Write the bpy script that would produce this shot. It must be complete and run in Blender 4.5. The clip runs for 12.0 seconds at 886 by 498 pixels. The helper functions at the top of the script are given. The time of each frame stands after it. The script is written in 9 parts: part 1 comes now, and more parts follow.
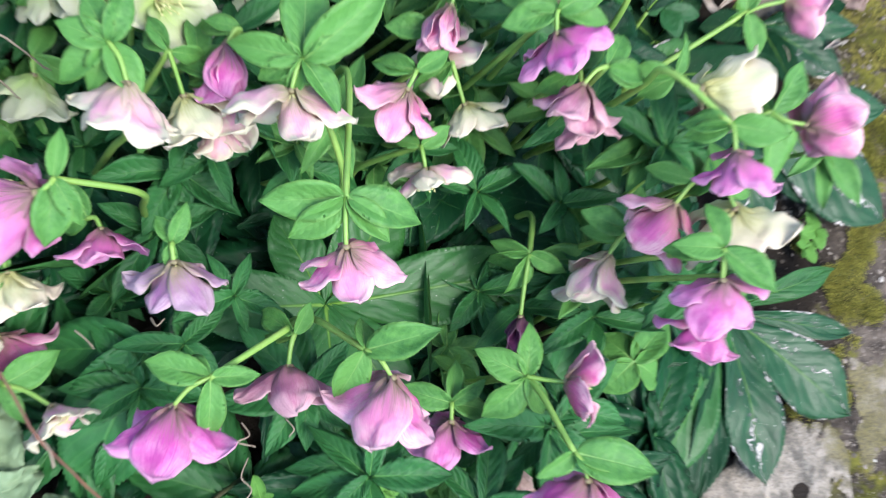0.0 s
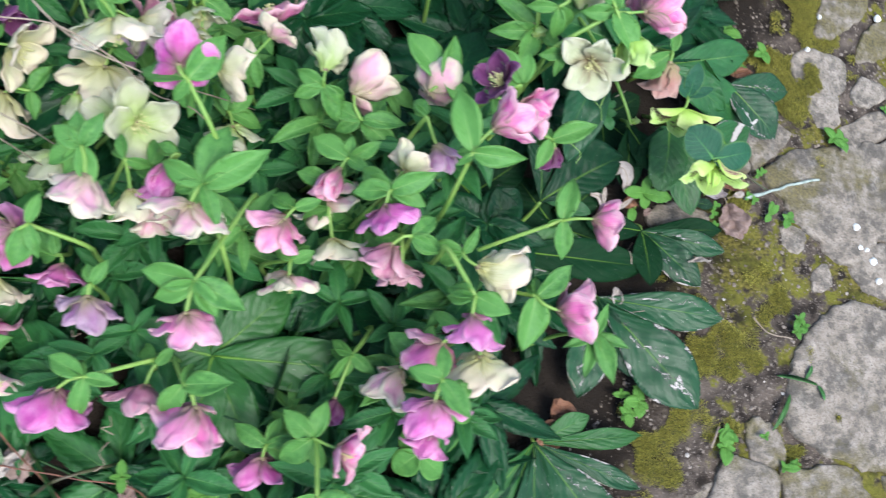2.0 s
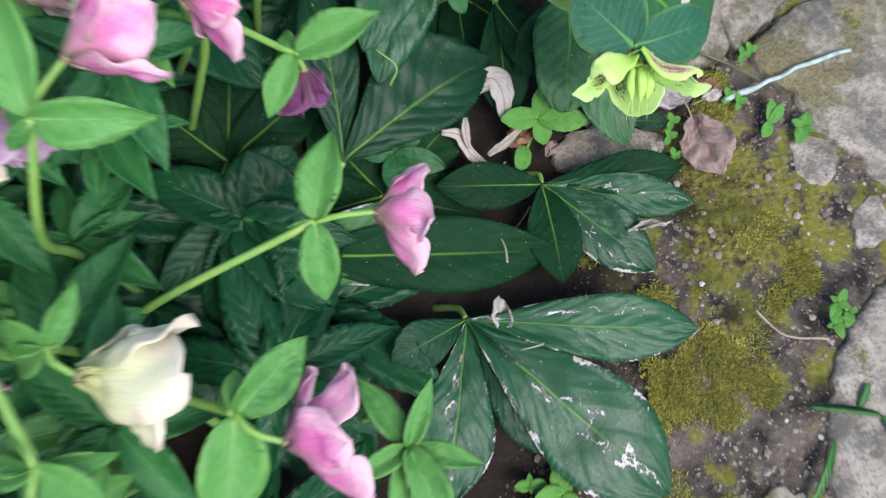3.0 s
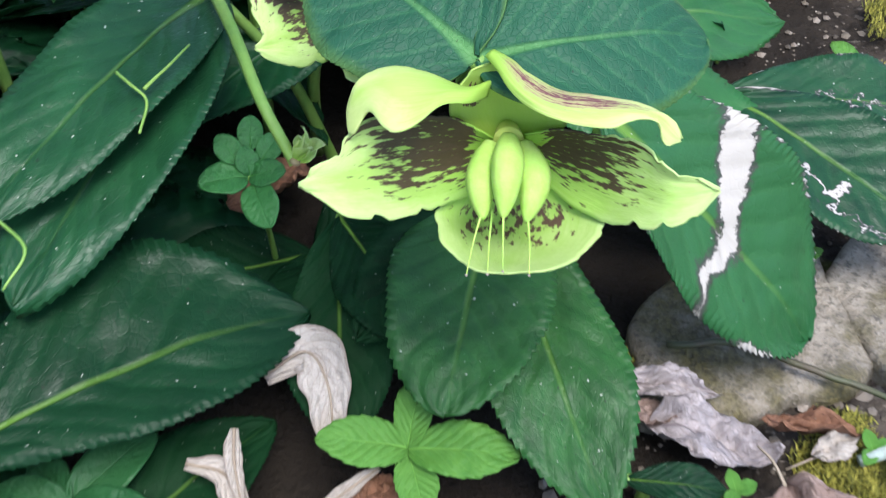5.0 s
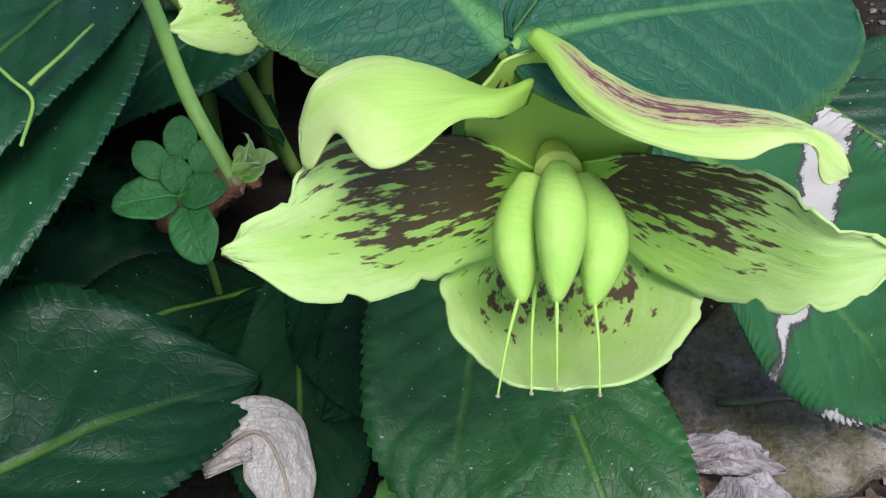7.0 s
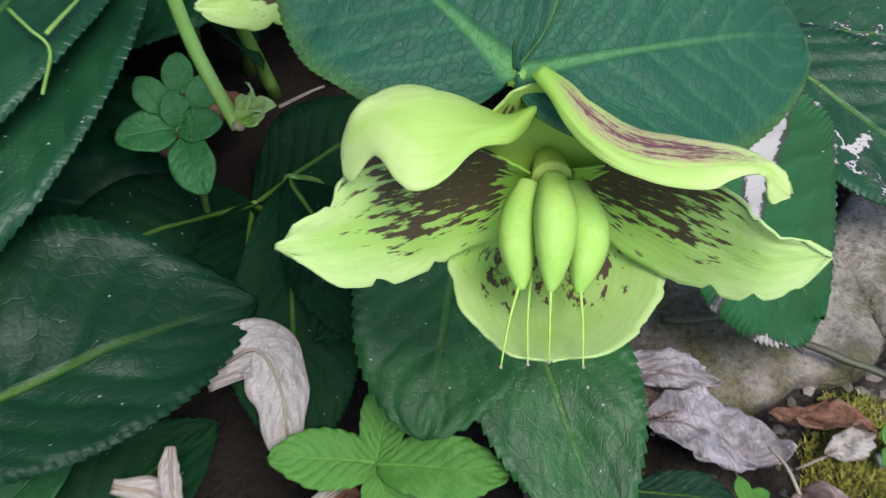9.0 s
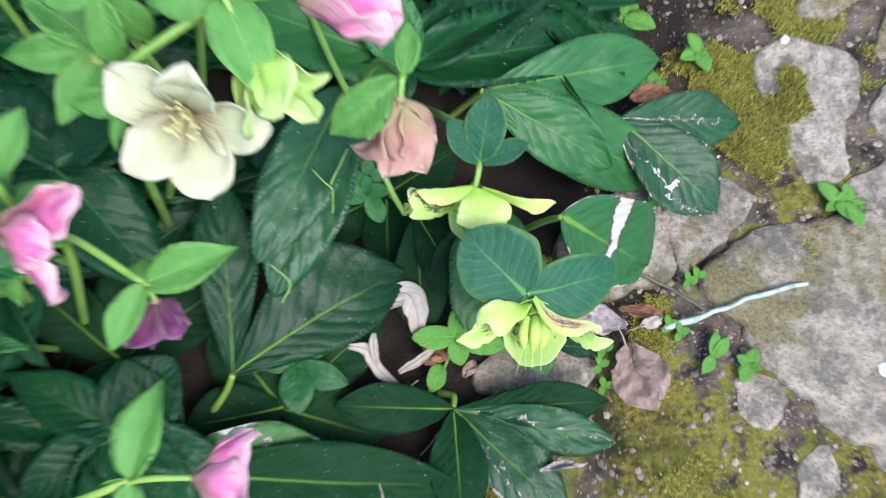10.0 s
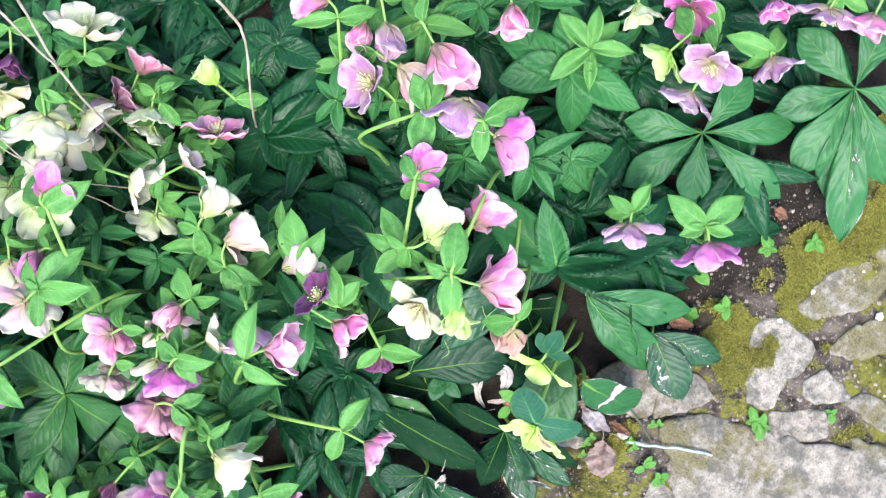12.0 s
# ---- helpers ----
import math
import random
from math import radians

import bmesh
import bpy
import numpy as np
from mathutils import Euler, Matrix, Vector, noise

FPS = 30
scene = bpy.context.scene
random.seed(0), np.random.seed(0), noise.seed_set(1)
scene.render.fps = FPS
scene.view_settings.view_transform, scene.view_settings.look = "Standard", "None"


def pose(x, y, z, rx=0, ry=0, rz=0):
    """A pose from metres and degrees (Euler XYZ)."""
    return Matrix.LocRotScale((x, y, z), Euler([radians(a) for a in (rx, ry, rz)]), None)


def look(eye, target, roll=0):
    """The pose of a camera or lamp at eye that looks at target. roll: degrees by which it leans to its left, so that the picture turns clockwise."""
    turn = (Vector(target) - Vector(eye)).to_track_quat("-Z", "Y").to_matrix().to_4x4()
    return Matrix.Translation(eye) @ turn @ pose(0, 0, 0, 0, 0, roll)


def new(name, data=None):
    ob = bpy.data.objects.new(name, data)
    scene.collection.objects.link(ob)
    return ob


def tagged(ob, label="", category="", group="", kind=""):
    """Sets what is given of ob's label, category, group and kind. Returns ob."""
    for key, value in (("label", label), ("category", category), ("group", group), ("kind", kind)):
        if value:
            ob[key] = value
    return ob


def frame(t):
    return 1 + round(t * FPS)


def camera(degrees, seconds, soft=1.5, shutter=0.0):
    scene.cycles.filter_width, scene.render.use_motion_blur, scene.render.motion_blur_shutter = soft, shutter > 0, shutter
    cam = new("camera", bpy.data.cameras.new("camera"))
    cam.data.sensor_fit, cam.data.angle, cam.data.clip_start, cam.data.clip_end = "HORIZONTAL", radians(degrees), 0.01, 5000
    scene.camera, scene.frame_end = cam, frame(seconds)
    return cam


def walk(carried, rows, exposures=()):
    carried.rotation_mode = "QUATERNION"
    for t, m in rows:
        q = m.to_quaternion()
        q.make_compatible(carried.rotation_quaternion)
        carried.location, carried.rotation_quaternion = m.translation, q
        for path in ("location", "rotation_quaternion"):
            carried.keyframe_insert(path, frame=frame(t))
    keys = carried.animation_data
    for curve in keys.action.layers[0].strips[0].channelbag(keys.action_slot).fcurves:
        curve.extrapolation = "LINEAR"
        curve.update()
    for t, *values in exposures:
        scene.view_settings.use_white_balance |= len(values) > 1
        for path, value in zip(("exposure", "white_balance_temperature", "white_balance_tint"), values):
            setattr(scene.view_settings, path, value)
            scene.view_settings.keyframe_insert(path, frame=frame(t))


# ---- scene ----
cam = camera(42, 12.0, soft=1.2, shutter=0.3)
PATH = [
    (0, pose(-0.7668, -0.3938, 0.8799, 15.83, -16.05, -14.05)),
    (0.5, pose(-0.8608, -0.4944, 1.1523, 18.54, -17.40, -11.24)),
    (1, pose(-0.8982, -0.5375, 1.1908, 21.21, -17.72, -11.73)),
    (1.5, pose(-0.8250, -0.5241, 1.2125, 21.35, -15.81, -9.02)),
    (2, pose(-0.5758, -0.4837, 1.2294, 17.18, -11.58, 2.14)),
    (2.5, pose(-0.4246, -0.3308, 1.0727, 13.35, -9.71, -3.06)),
    (2.7, pose(-0.3664, -0.2831, 0.9229, 13.01, -9.07, -5.26)),
    (4.3, pose(-0.0549, -0.2053, 0.4200, 29.51, 2.53, 5.18)),
    (4.5, pose(-0.0658, -0.2202, 0.3792, 35.99, 1.62, 5.07)),
    (5, pose(-0.0765, -0.1967, 0.3071, 44.61, 1.36, 3.69)),
    (5.5, pose(-0.0911, -0.1531, 0.2793, 46.37, 1.15, 1.74)),
    (6, pose(-0.0919, -0.1537, 0.2700, 47.02, 0.21, 0.80)),
    (6.5, pose(-0.0898, -0.1455, 0.2606, 45.85, 0.75, 1.38)),
    (7, pose(-0.0878, -0.1273, 0.2572, 43.57, 0.64, 2.06)),
    (7.5, pose(-0.0886, -0.1177, 0.2532, 41.90, -0.02, 1.33)),
    (7.7, pose(-0.0896, -0.1066, 0.2375, 41.83, -0.71, 0.74)),
    (9.3, pose(-0.1060, -0.1558, 0.3356, 33.93, -2.97, 0.74)),
    (9.5, pose(-0.1173, -0.1759, 0.4066, 30.81, -3.58, 0.17)),
    (9.8, pose(-0.1465, -0.1688, 0.5776, 21.72, -5.09, 0.64)),
    (10, pose(-0.1745, -0.1652, 0.7195, 17.42, -5.30, 1.02)),
    (10.5, pose(-0.3115, -0.1381, 1.0618, 9.11, -7.94, 2.43)),
    (11, pose(-0.3972, -0.0905, 1.3258, 6.03, -7.48, 1.99)),
    (11.5, pose(-0.3088, -0.0483, 1.4041, 5.19, -3.53, 16.77)),
    (12, pose(-0.1539, 0.0246, 1.4273, 5.55, 2.56, 27.79)),
]
EXPOSURES = [(0, 1.9), (0.5, 1.75), (1.0, 1.65), (2.7, 1.6), (4.3, 1.28), (4.5, 1.33), (5.0, 1.7), (5.5, 1.34), (6.0, 1.37), (7.0, 1.22), (7.7, 1.27), (9.3, 1.16), (10.0, 1.82), (10.5, 2.1), (11.0, 1.62), (11.5, 1.74), (12.0, 2.27)]
walk(cam, PATH, EXPOSURES)

# ---- light ----
world = bpy.data.worlds.new("overcast_sky")
scene.world = world
world.use_nodes = True
wn = world.node_tree
sky = wn.nodes.new("ShaderNodeTexSky")
sky.sky_type, sky.sun_disc = 'NISHITA', False
sky.sun_elevation, sky.sun_rotation = radians(62), radians(160)
wn.links.new(sky.outputs[0], wn.nodes["Background"].inputs[0])
wn.nodes["Background"].inputs[1].default_value = 0.13
sun = new("sun", bpy.data.lights.new("sun", 'SUN'))
sun.data.energy, sun.data.angle, sun.data.color = 1.75, radians(26), (0.98, 0.975, 0.97)
sun.matrix_world = look((0.35, -0.75, 1.7), (0, 0, 0))


# ---- materials ----
def nodes_of(name):
    m = bpy.data.materials.new(name)
    m.use_nodes = True
    t = m.node_tree
    return m, t, t.nodes, t.links, t.nodes["Principled BSDF"]


def add(t, kind, **vals):
    n = t.nodes.new(kind)
    for k, v in vals.items():
        if k in n.inputs:
            n.inputs[k].default_value = v
        else:
            n.inputs[k.replace("_", " ")].default_value = v
    return n


def ramp(t, src, stops):
    n = t.nodes.new("ShaderNodeValToRGB")
    while len(n.color_ramp.elements) < len(stops):
        n.color_ramp.elements.new(0.5)
    for e, (p, c) in zip(n.color_ramp.elements, stops):
        e.position = p
        e.color = (*c, 1) if len(c) == 3 else c
    t.links.new(src, n.inputs[0])
    return n.outputs[0]


def mix(t, fac, a, b, mode='MIX'):
    n = t.nodes.new("ShaderNodeMix")
    n.data_type, n.blend_type = 'RGBA', mode
    for sock, v in ((0, fac), (6, a), (7, b)):
        if isinstance(v, bpy.types.NodeSocket):
            t.links.new(v, n.inputs[sock])
        elif sock == 0:
            n.inputs[0].default_value = v
        else:
            n.inputs[sock].default_value = (*v, 1)
    return n.outputs[2]


def calc(t, op, a, b=0.0, c=0.0):
    n = t.nodes.new("ShaderNodeMath")
    n.operation = op
    for i, v in enumerate((a, b, c)):
        if isinstance(v, bpy.types.NodeSocket):
            t.links.new(v, n.inputs[i])
        else:
            n.inputs[i].default_value = v
    return n.outputs[0]


def noise_tex(t, scale, detail=4.0, rough=0.55, vec=None, coord="Object"):
    n = t.nodes.new("ShaderNodeTexNoise")
    n.inputs["Scale"].default_value, n.inputs["Detail"].default_value, n.inputs["Roughness"].default_value = scale, detail, rough
    if vec is None:
        vec = t.nodes.new("ShaderNodeTexCoord").outputs[coord]
    t.links.new(vec, n.inputs["Vector"])
    return n.outputs["Fac"]


def uv_axes(t):
    """u runs across the blade (0 to 1, midrib at 0.5), v from the foot to the tip."""
    sep = t.nodes.new("ShaderNodeSeparateXYZ")
    t.links.new(t.nodes.new("ShaderNodeUVMap").outputs[0], sep.inputs[0])
    return sep.outputs[0], sep.outputs[1]


def bump(t, height, strength, dist, bsdf):
    n = add(t, "ShaderNodeBump", Strength=strength, Distance=dist)
    t.links.new(height, n.inputs["Height"])
    t.links.new(n.outputs[0], bsdf.inputs["Normal"])
    return n.outputs[0]


def thin(t, bsdf, colour, share):
    """Lets part of the light shine through a thin blade."""
    tr = t.nodes.new("ShaderNodeBsdfTranslucent")
    t.links.new(colour, tr.inputs[0])
    m = add(t, "ShaderNodeMixShader", Fac=share)
    t.links.new(bsdf.outputs[0], m.inputs[1])
    t.links.new(tr.outputs[0], m.inputs[2])
    t.links.new(m.outputs[0], t.nodes["Material Output"].inputs[0])


def leaf_material(name, dark, light, vein, rough, gloss, spots=0.0, through_light=0.12, tip=None, ribs_seen=0.10, puff=0.35, net=0.0, specks=0.0, split=False, rib=None):
    m, t, n, l, b = nodes_of(name)
    u, v = uv_axes(t)
    rnd = n.new("ShaderNodeObjectInfo").outputs["Random"]
    side = calc(t, 'ABSOLUTE', calc(t, 'SUBTRACT', u, 0.5))
    shift = calc(t, 'MULTIPLY', rnd, 37.0)
    pos = n.new("ShaderNodeCombineXYZ")
    l.new(calc(t, 'ADD', calc(t, 'MULTIPLY', u, 3.0), shift), pos.inputs[0])
    l.new(calc(t, 'MULTIPLY', v, 6.0), pos.inputs[1])
    l.new(shift, pos.inputs[2])
    blot = noise_tex(t, 1.3, 5, 0.6, pos.outputs[0])
    swell = noise_tex(t, 1.6, 2, 0.45, pos.outputs[0])
    fine = noise_tex(t, 16.0, 3, 0.6, pos.outputs[0])
    base = mix(t, ramp(t, blot, [(0.3, (0, 0, 0)), (0.72, (1, 1, 1))]), dark, light)
    base = mix(t, calc(t, 'MULTIPLY', rnd, 0.8), base, light)
    base = mix(t, calc(t, 'MULTIPLY', fine, 0.35), base, dark)
    # side veins run forward from the midrib, a finer net lies between them
    wave = calc(t, 'SINE', calc(t, 'ADD', calc(t, 'MULTIPLY', calc(t, 'SUBTRACT', v, calc(t, 'MULTIPLY', side, 0.62)), 52.0), calc(t, 'MULTIPLY', blot, 5.0)))
    ribs = calc(t, 'POWER', calc(t, 'MULTIPLY_ADD', wave, 0.5, 0.5), 10.0)
    dents = calc(t, 'POWER', calc(t, 'MULTIPLY_ADD', wave, 0.5, 0.5), 1.6)
    cells = n.new("ShaderNodeTexVoronoi")
    cells.feature = 'DISTANCE_TO_EDGE'
    cells.inputs["Scale"].default_value = 5.5
    l.new(pos.outputs[0], cells.inputs["Vector"])
    mesh_line = ramp(t, cells.outputs["Distance"], [(0.0, (1, 1, 1)), (0.09, (0, 0, 0))])
    near_mid = calc(t, 'MULTIPLY', side, calc(t, 'MINIMUM', 1.0, calc(t, 'MULTIPLY_ADD', v, 2.6, 0.08)))
    mid = ramp(t, near_mid, [(0.0, (1, 1, 1)), (0.011, (0.8, 0.8, 0.8)), (0.024, (0, 0, 0))])
    midf = calc(t, 'MULTIPLY', mid, calc(t, 'POWER', calc(t, 'SUBTRACT', 1.02, v), 1.3))
    base = mix(t, calc(t, 'MULTIPLY', ribs, ribs_seen), base, vein)
    base = mix(t, calc(t, 'MULTIPLY', mesh_line, net), base, vein)
    base = mix(t, calc(t, 'MULTIPLY', midf, 0.85), base, rib or [min(0.8, 1.15 * x) for x in vein])
    if tip:
        edge = ramp(t, calc(t, 'ADD', side, calc(t, 'MULTIPLY', fine, 0.08)), [(0.46, (0, 0, 0)), (0.54, (1, 1, 1))])
        base = mix(t, calc(t, 'MULTIPLY', edge, 0.6), base, tip)
    if specks:
        dots = noise_tex(t, 9.0, 2, 0.5, pos.outputs[0])
        base = mix(t, ramp(t, dots, [(0.735, (0, 0, 0)), (0.755, (specks, specks, specks))]), base, (0.40, 0.42, 0.36))
        base = mix(t, ramp(t, dots, [(0.25, (0.7, 0.7, 0.7)), (0.28, (0, 0, 0))]), base, (0.012, 0.014, 0.010))
    if spots:
        # a bleached tear with a dark edge winds along one half of the leaf
        sp = noise_tex(t, 0.9, 7, 0.72, pos.outputs[0])
        course = calc(t, 'ADD', calc(t, 'MULTIPLY_ADD', blot, 1.1, -0.55), calc(t, 'MULTIPLY_ADD', rnd, 0.55, 0.22))
        gap = calc(t, 'SUBTRACT', calc(t, 'ABSOLUTE', calc(t, 'SUBTRACT', u, course)), calc(t, 'MULTIPLY', calc(t, 'SUBTRACT', sp, 0.50), spots))
        if split:
            way = ramp(t, u, [(0.0, (0.52,) * 3), (0.22, (0.47,) * 3), (0.36, (0.51,) * 3), (0.50, (0.52,) * 3), (0.68, (0.43,) * 3), (1.0, (0.30,) * 3)])
            line = calc(t, 'SUBTRACT', calc(t, 'ADD', calc(t, 'MULTIPLY_ADD', fine, 0.04, v), calc(t, 'MULTIPLY_ADD', blot, 0.08, -0.06)), way)
            wide = calc(t, 'MULTIPLY', calc(t, 'MULTIPLY_ADD', sp, 0.22, -0.066), ramp(t, u, [(0.10, (0.0,) * 3), (0.30, (0.55,) * 3), (0.45, (1.0,) * 3), (1.0, (1.0,) * 3)]))
            gap = calc(t, 'SUBTRACT', calc(t, 'ABSOLUTE', line), wide)
        rag = calc(t, 'SUBTRACT', 0.522, calc(t, 'ADD', side, calc(t, 'MULTIPLY', calc(t, 'SUBTRACT', sp, 0.5), 0.6)))
        gap = calc(t, 'MINIMUM', gap, rag)
        base = mix(t, ramp(t, gap, [(0.012, (0.85, 0.85, 0.85)), (0.03, (0, 0, 0))]), base, (0.045, 0.035, 0.04))
        base = mix(t, ramp(t, calc(t, 'ADD', gap, 0.01), [(0.008, (1, 1, 1)), (0.016, (0, 0, 0))]), base, (0.40, 0.365, 0.335))
    l.new(base, b.inputs["Base Color"])
    l.new(calc(t, 'MULTIPLY_ADD', fine, 0.22, rough - 0.08), b.inputs["Roughness"])
    b.inputs["Specular IOR Level"].default_value = gloss
    h = calc(t, 'ADD', calc(t, 'MULTIPLY', dents, -puff * 1.3), calc(t, 'ADD', calc(t, 'MULTIPLY', swell, 1.1), calc(t, 'MULTIPLY', midf, -1.0)))
    h = calc(t, 'ADD', h, calc(t, 'ADD', calc(t, 'MULTIPLY', mesh_line, -2.0 * net), calc(t, 'MULTIPLY', fine, 0.15)))
    bump(t, h, 0.6, 0.0013, b)
    thin(t, b, base, through_light)
    return m


def tepal_material(name, body, rim, vein, foot, rim_share=0.75, through_light=0.3, marks=None, streak=None, odd=0.35, vein_share=0.4, hemmed=0.36, relief=0.45):
    m, t, n, l, b = nodes_of(name)
    u, v = uv_axes(t)
    rnd = n.new("ShaderNodeObjectInfo").outputs["Random"]
    side = calc(t, 'ABSOLUTE', calc(t, 'SUBTRACT', u, 0.5))
    shift = calc(t, 'MULTIPLY', rnd, 23.0)
    pos = n.new("ShaderNodeCombineXYZ")
    l.new(calc(t, 'ADD', calc(t, 'MULTIPLY', u, 3.0), shift), pos.inputs[0])
    l.new(calc(t, 'MULTIPLY', v, 3.0), pos.inputs[1])
    l.new(shift, pos.inputs[2])
    cloud = noise_tex(t, 1.1, 5, 0.6, pos.outputs[0])
    mottle = noise_tex(t, 9.0, 4, 0.65, pos.outputs[0])
    fan = n.new("ShaderNodeCombineXYZ")
    l.new(calc(t, 'MULTIPLY', calc(t, 'SUBTRACT', u, 0.5), 34.0), fan.inputs[0])
    l.new(calc(t, 'MULTIPLY', v, 2.4), fan.inputs[1])
    l.new(shift, fan.inputs[2])
    lines = noise_tex(t, 1.0, 4, 0.65, fan.outputs[0])
    far = calc(t, 'ADD', calc(t, 'MULTIPLY', v, 0.85), calc(t, 'ADD', side, calc(t, 'MULTIPLY', calc(t, 'SUBTRACT', cloud, 0.5), 1.5)))
    base = mix(t, calc(t, 'MULTIPLY', ramp(t, far, [(0.55, (0, 0, 0)), (1.2, (1, 1, 1))]), rim_share), body, rim)
    base = mix(t, calc(t, 'MULTIPLY', ramp(t, lines, [(0.52, (0, 0, 0)), (0.62, (1, 1, 1))]), vein_share), base, vein)
    base = mix(t, calc(t, 'MULTIPLY', ramp(t, mottle, [(0.42, (0, 0, 0)), (0.7, (1, 1, 1))]), 0.22), base, vein)
    base = mix(t, ramp(t, rnd, [(0.55, (0, 0, 0)), (1.0, (odd, odd, odd))]), base, rim)
    # pale hem along the edge, greenish brown veined foot
    hem = ramp(t, calc(t, 'ADD', calc(t, 'MAXIMUM', side, calc(t, 'MULTIPLY', v, 0.5)), calc(t, 'MULTIPLY', calc(t, 'SUBTRACT', mottle, 0.5), 0.06)), [(0.44, (0, 0, 0)), (0.5, (hemmed, hemmed, hemmed))])
    base = mix(t, hem, base, [0.65 * x + 0.35 * y for x, y in zip(rim, (0.74, 0.74, 0.60))])
    base = mix(t, calc(t, 'MULTIPLY', ramp(t, calc(t, 'ADD', v, calc(t, 'MULTIPLY', calc(t, 'SUBTRACT', lines, 0.5), 0.9)), [(0.06, (1, 1, 1)), (0.30, (0.45, 0.45, 0.45)), (0.55, (0, 0, 0))]), 0.92), base, foot)
    if marks:
        dark, lo, hi, reach, dens, centre, across, along = marks
        sp = n.new("ShaderNodeCombineXYZ")
        l.new(calc(t, 'MULTIPLY', calc(t, 'SUBTRACT', u, 0.5), across), sp.inputs[0])
        l.new(calc(t, 'MULTIPLY', v, along), sp.inputs[1])
        dots = noise_tex(t, 1.0, 3, 0.55, sp.outputs[0])
        off = calc(t, 'ABSOLUTE', calc(t, 'SUBTRACT', u, centre))
        band = calc(t, 'MULTIPLY', ramp(t, calc(t, 'ADD', v, calc(t, 'MULTIPLY', calc(t, 'SUBTRACT', cloud, 0.5), 0.3)), [(lo - 0.07, (0, 0, 0)), (lo + 0.07, (1, 1, 1)), (0.5 * (lo + hi), (0.82, 0.82, 0.82)), (hi, (0, 0, 0))]),
                    ramp(t, off, [(reach * 0.3, (1, 1, 1)), (reach, (0, 0, 0))]))
        hit = ramp(t, calc(t, 'ADD', dots, calc(t, 'MULTIPLY', calc(t, 'SUBTRACT', band, 1.0), 0.6)), [(dens, (0, 0, 0)), (dens + 0.07, (0.93, 0.93, 0.93))])
        base = mix(t, hit, base, mix(t, mottle, dark, [1.9 * x for x in dark]))
    if streak:
        s = calc(t, 'ADD', calc(t, 'ABSOLUTE', calc(t, 'SUBTRACT', u, 0.24)), calc(t, 'ADD', calc(t, 'MULTIPLY', calc(t, 'SUBTRACT', lines, 0.5), 0.8), calc(t, 'MULTIPLY', calc(t, 'SUBTRACT', mottle, 0.5), 0.7)))
        ends = ramp(t, calc(t, 'ADD', v, calc(t, 'MULTIPLY', calc(t, 'SUBTRACT', mottle, 0.5), 0.5)), [(0.08, (0, 0, 0)), (0.22, (1, 1, 1)), (0.62, (1, 1, 1)), (0.85, (0, 0, 0))])
        blush = calc(t, 'MULTIPLY', ramp(t, calc(t, 'ADD', s, calc(t, 'MULTIPLY', calc(t, 'SUBTRACT', cloud, 0.5), 0.5)), [(0.10, (0.6, 0.6, 0.6)), (0.34, (0, 0, 0))]), ends)
        base = mix(t, blush, base, (0.42, 0.20, 0.20))
        part_way = calc(t, 'MULTIPLY', ramp(t, s, [(0.03, (0.9, 0.9, 0.9)), (0.12, (0, 0, 0))]), ends)
        base = mix(t, part_way, base, streak)
    l.new(base, b.inputs["Base Color"])
    b.inputs["Roughness"].default_value = 0.6
    b.inputs["Specular IOR Level"].default_value = 0.25
    bump(t, calc(t, 'ADD', calc(t, 'MULTIPLY', lines, 0.7), calc(t, 'ADD', calc(t, 'MULTIPLY', cloud, 1.6), calc(t, 'MULTIPLY', mottle, 0.5))), relief, 0.0010, b)
    thin(t, b, base, through_light)
    return m


def plain_material(name, a, c, scale, rough, bump_dist=0.0008, gloss=0.4, mid=0.5):
    m, t, n, l, b = nodes_of(name)
    f1 = noise_tex(t, scale, 6, 0.62)
    f2 = noise_tex(t, scale * 7.3, 4, 0.6)
    col = mix(t, ramp(t, f1, [(mid - 0.2, (0, 0, 0)), (mid + 0.2, (1, 1, 1))]), a, c)
    col = mix(t, calc(t, 'MULTIPLY', f2, 0.3), col, [0.5 * x for x in a])
    l.new(col, b.inputs["Base Color"])
    b.inputs["Roughness"].default_value = rough
    b.inputs["Specular IOR Level"].default_value = gloss
    bump(t, calc(t, 'ADD', f1, calc(t, 'MULTIPLY', f2, 0.5)), 0.6, bump_dist, b)
    return m


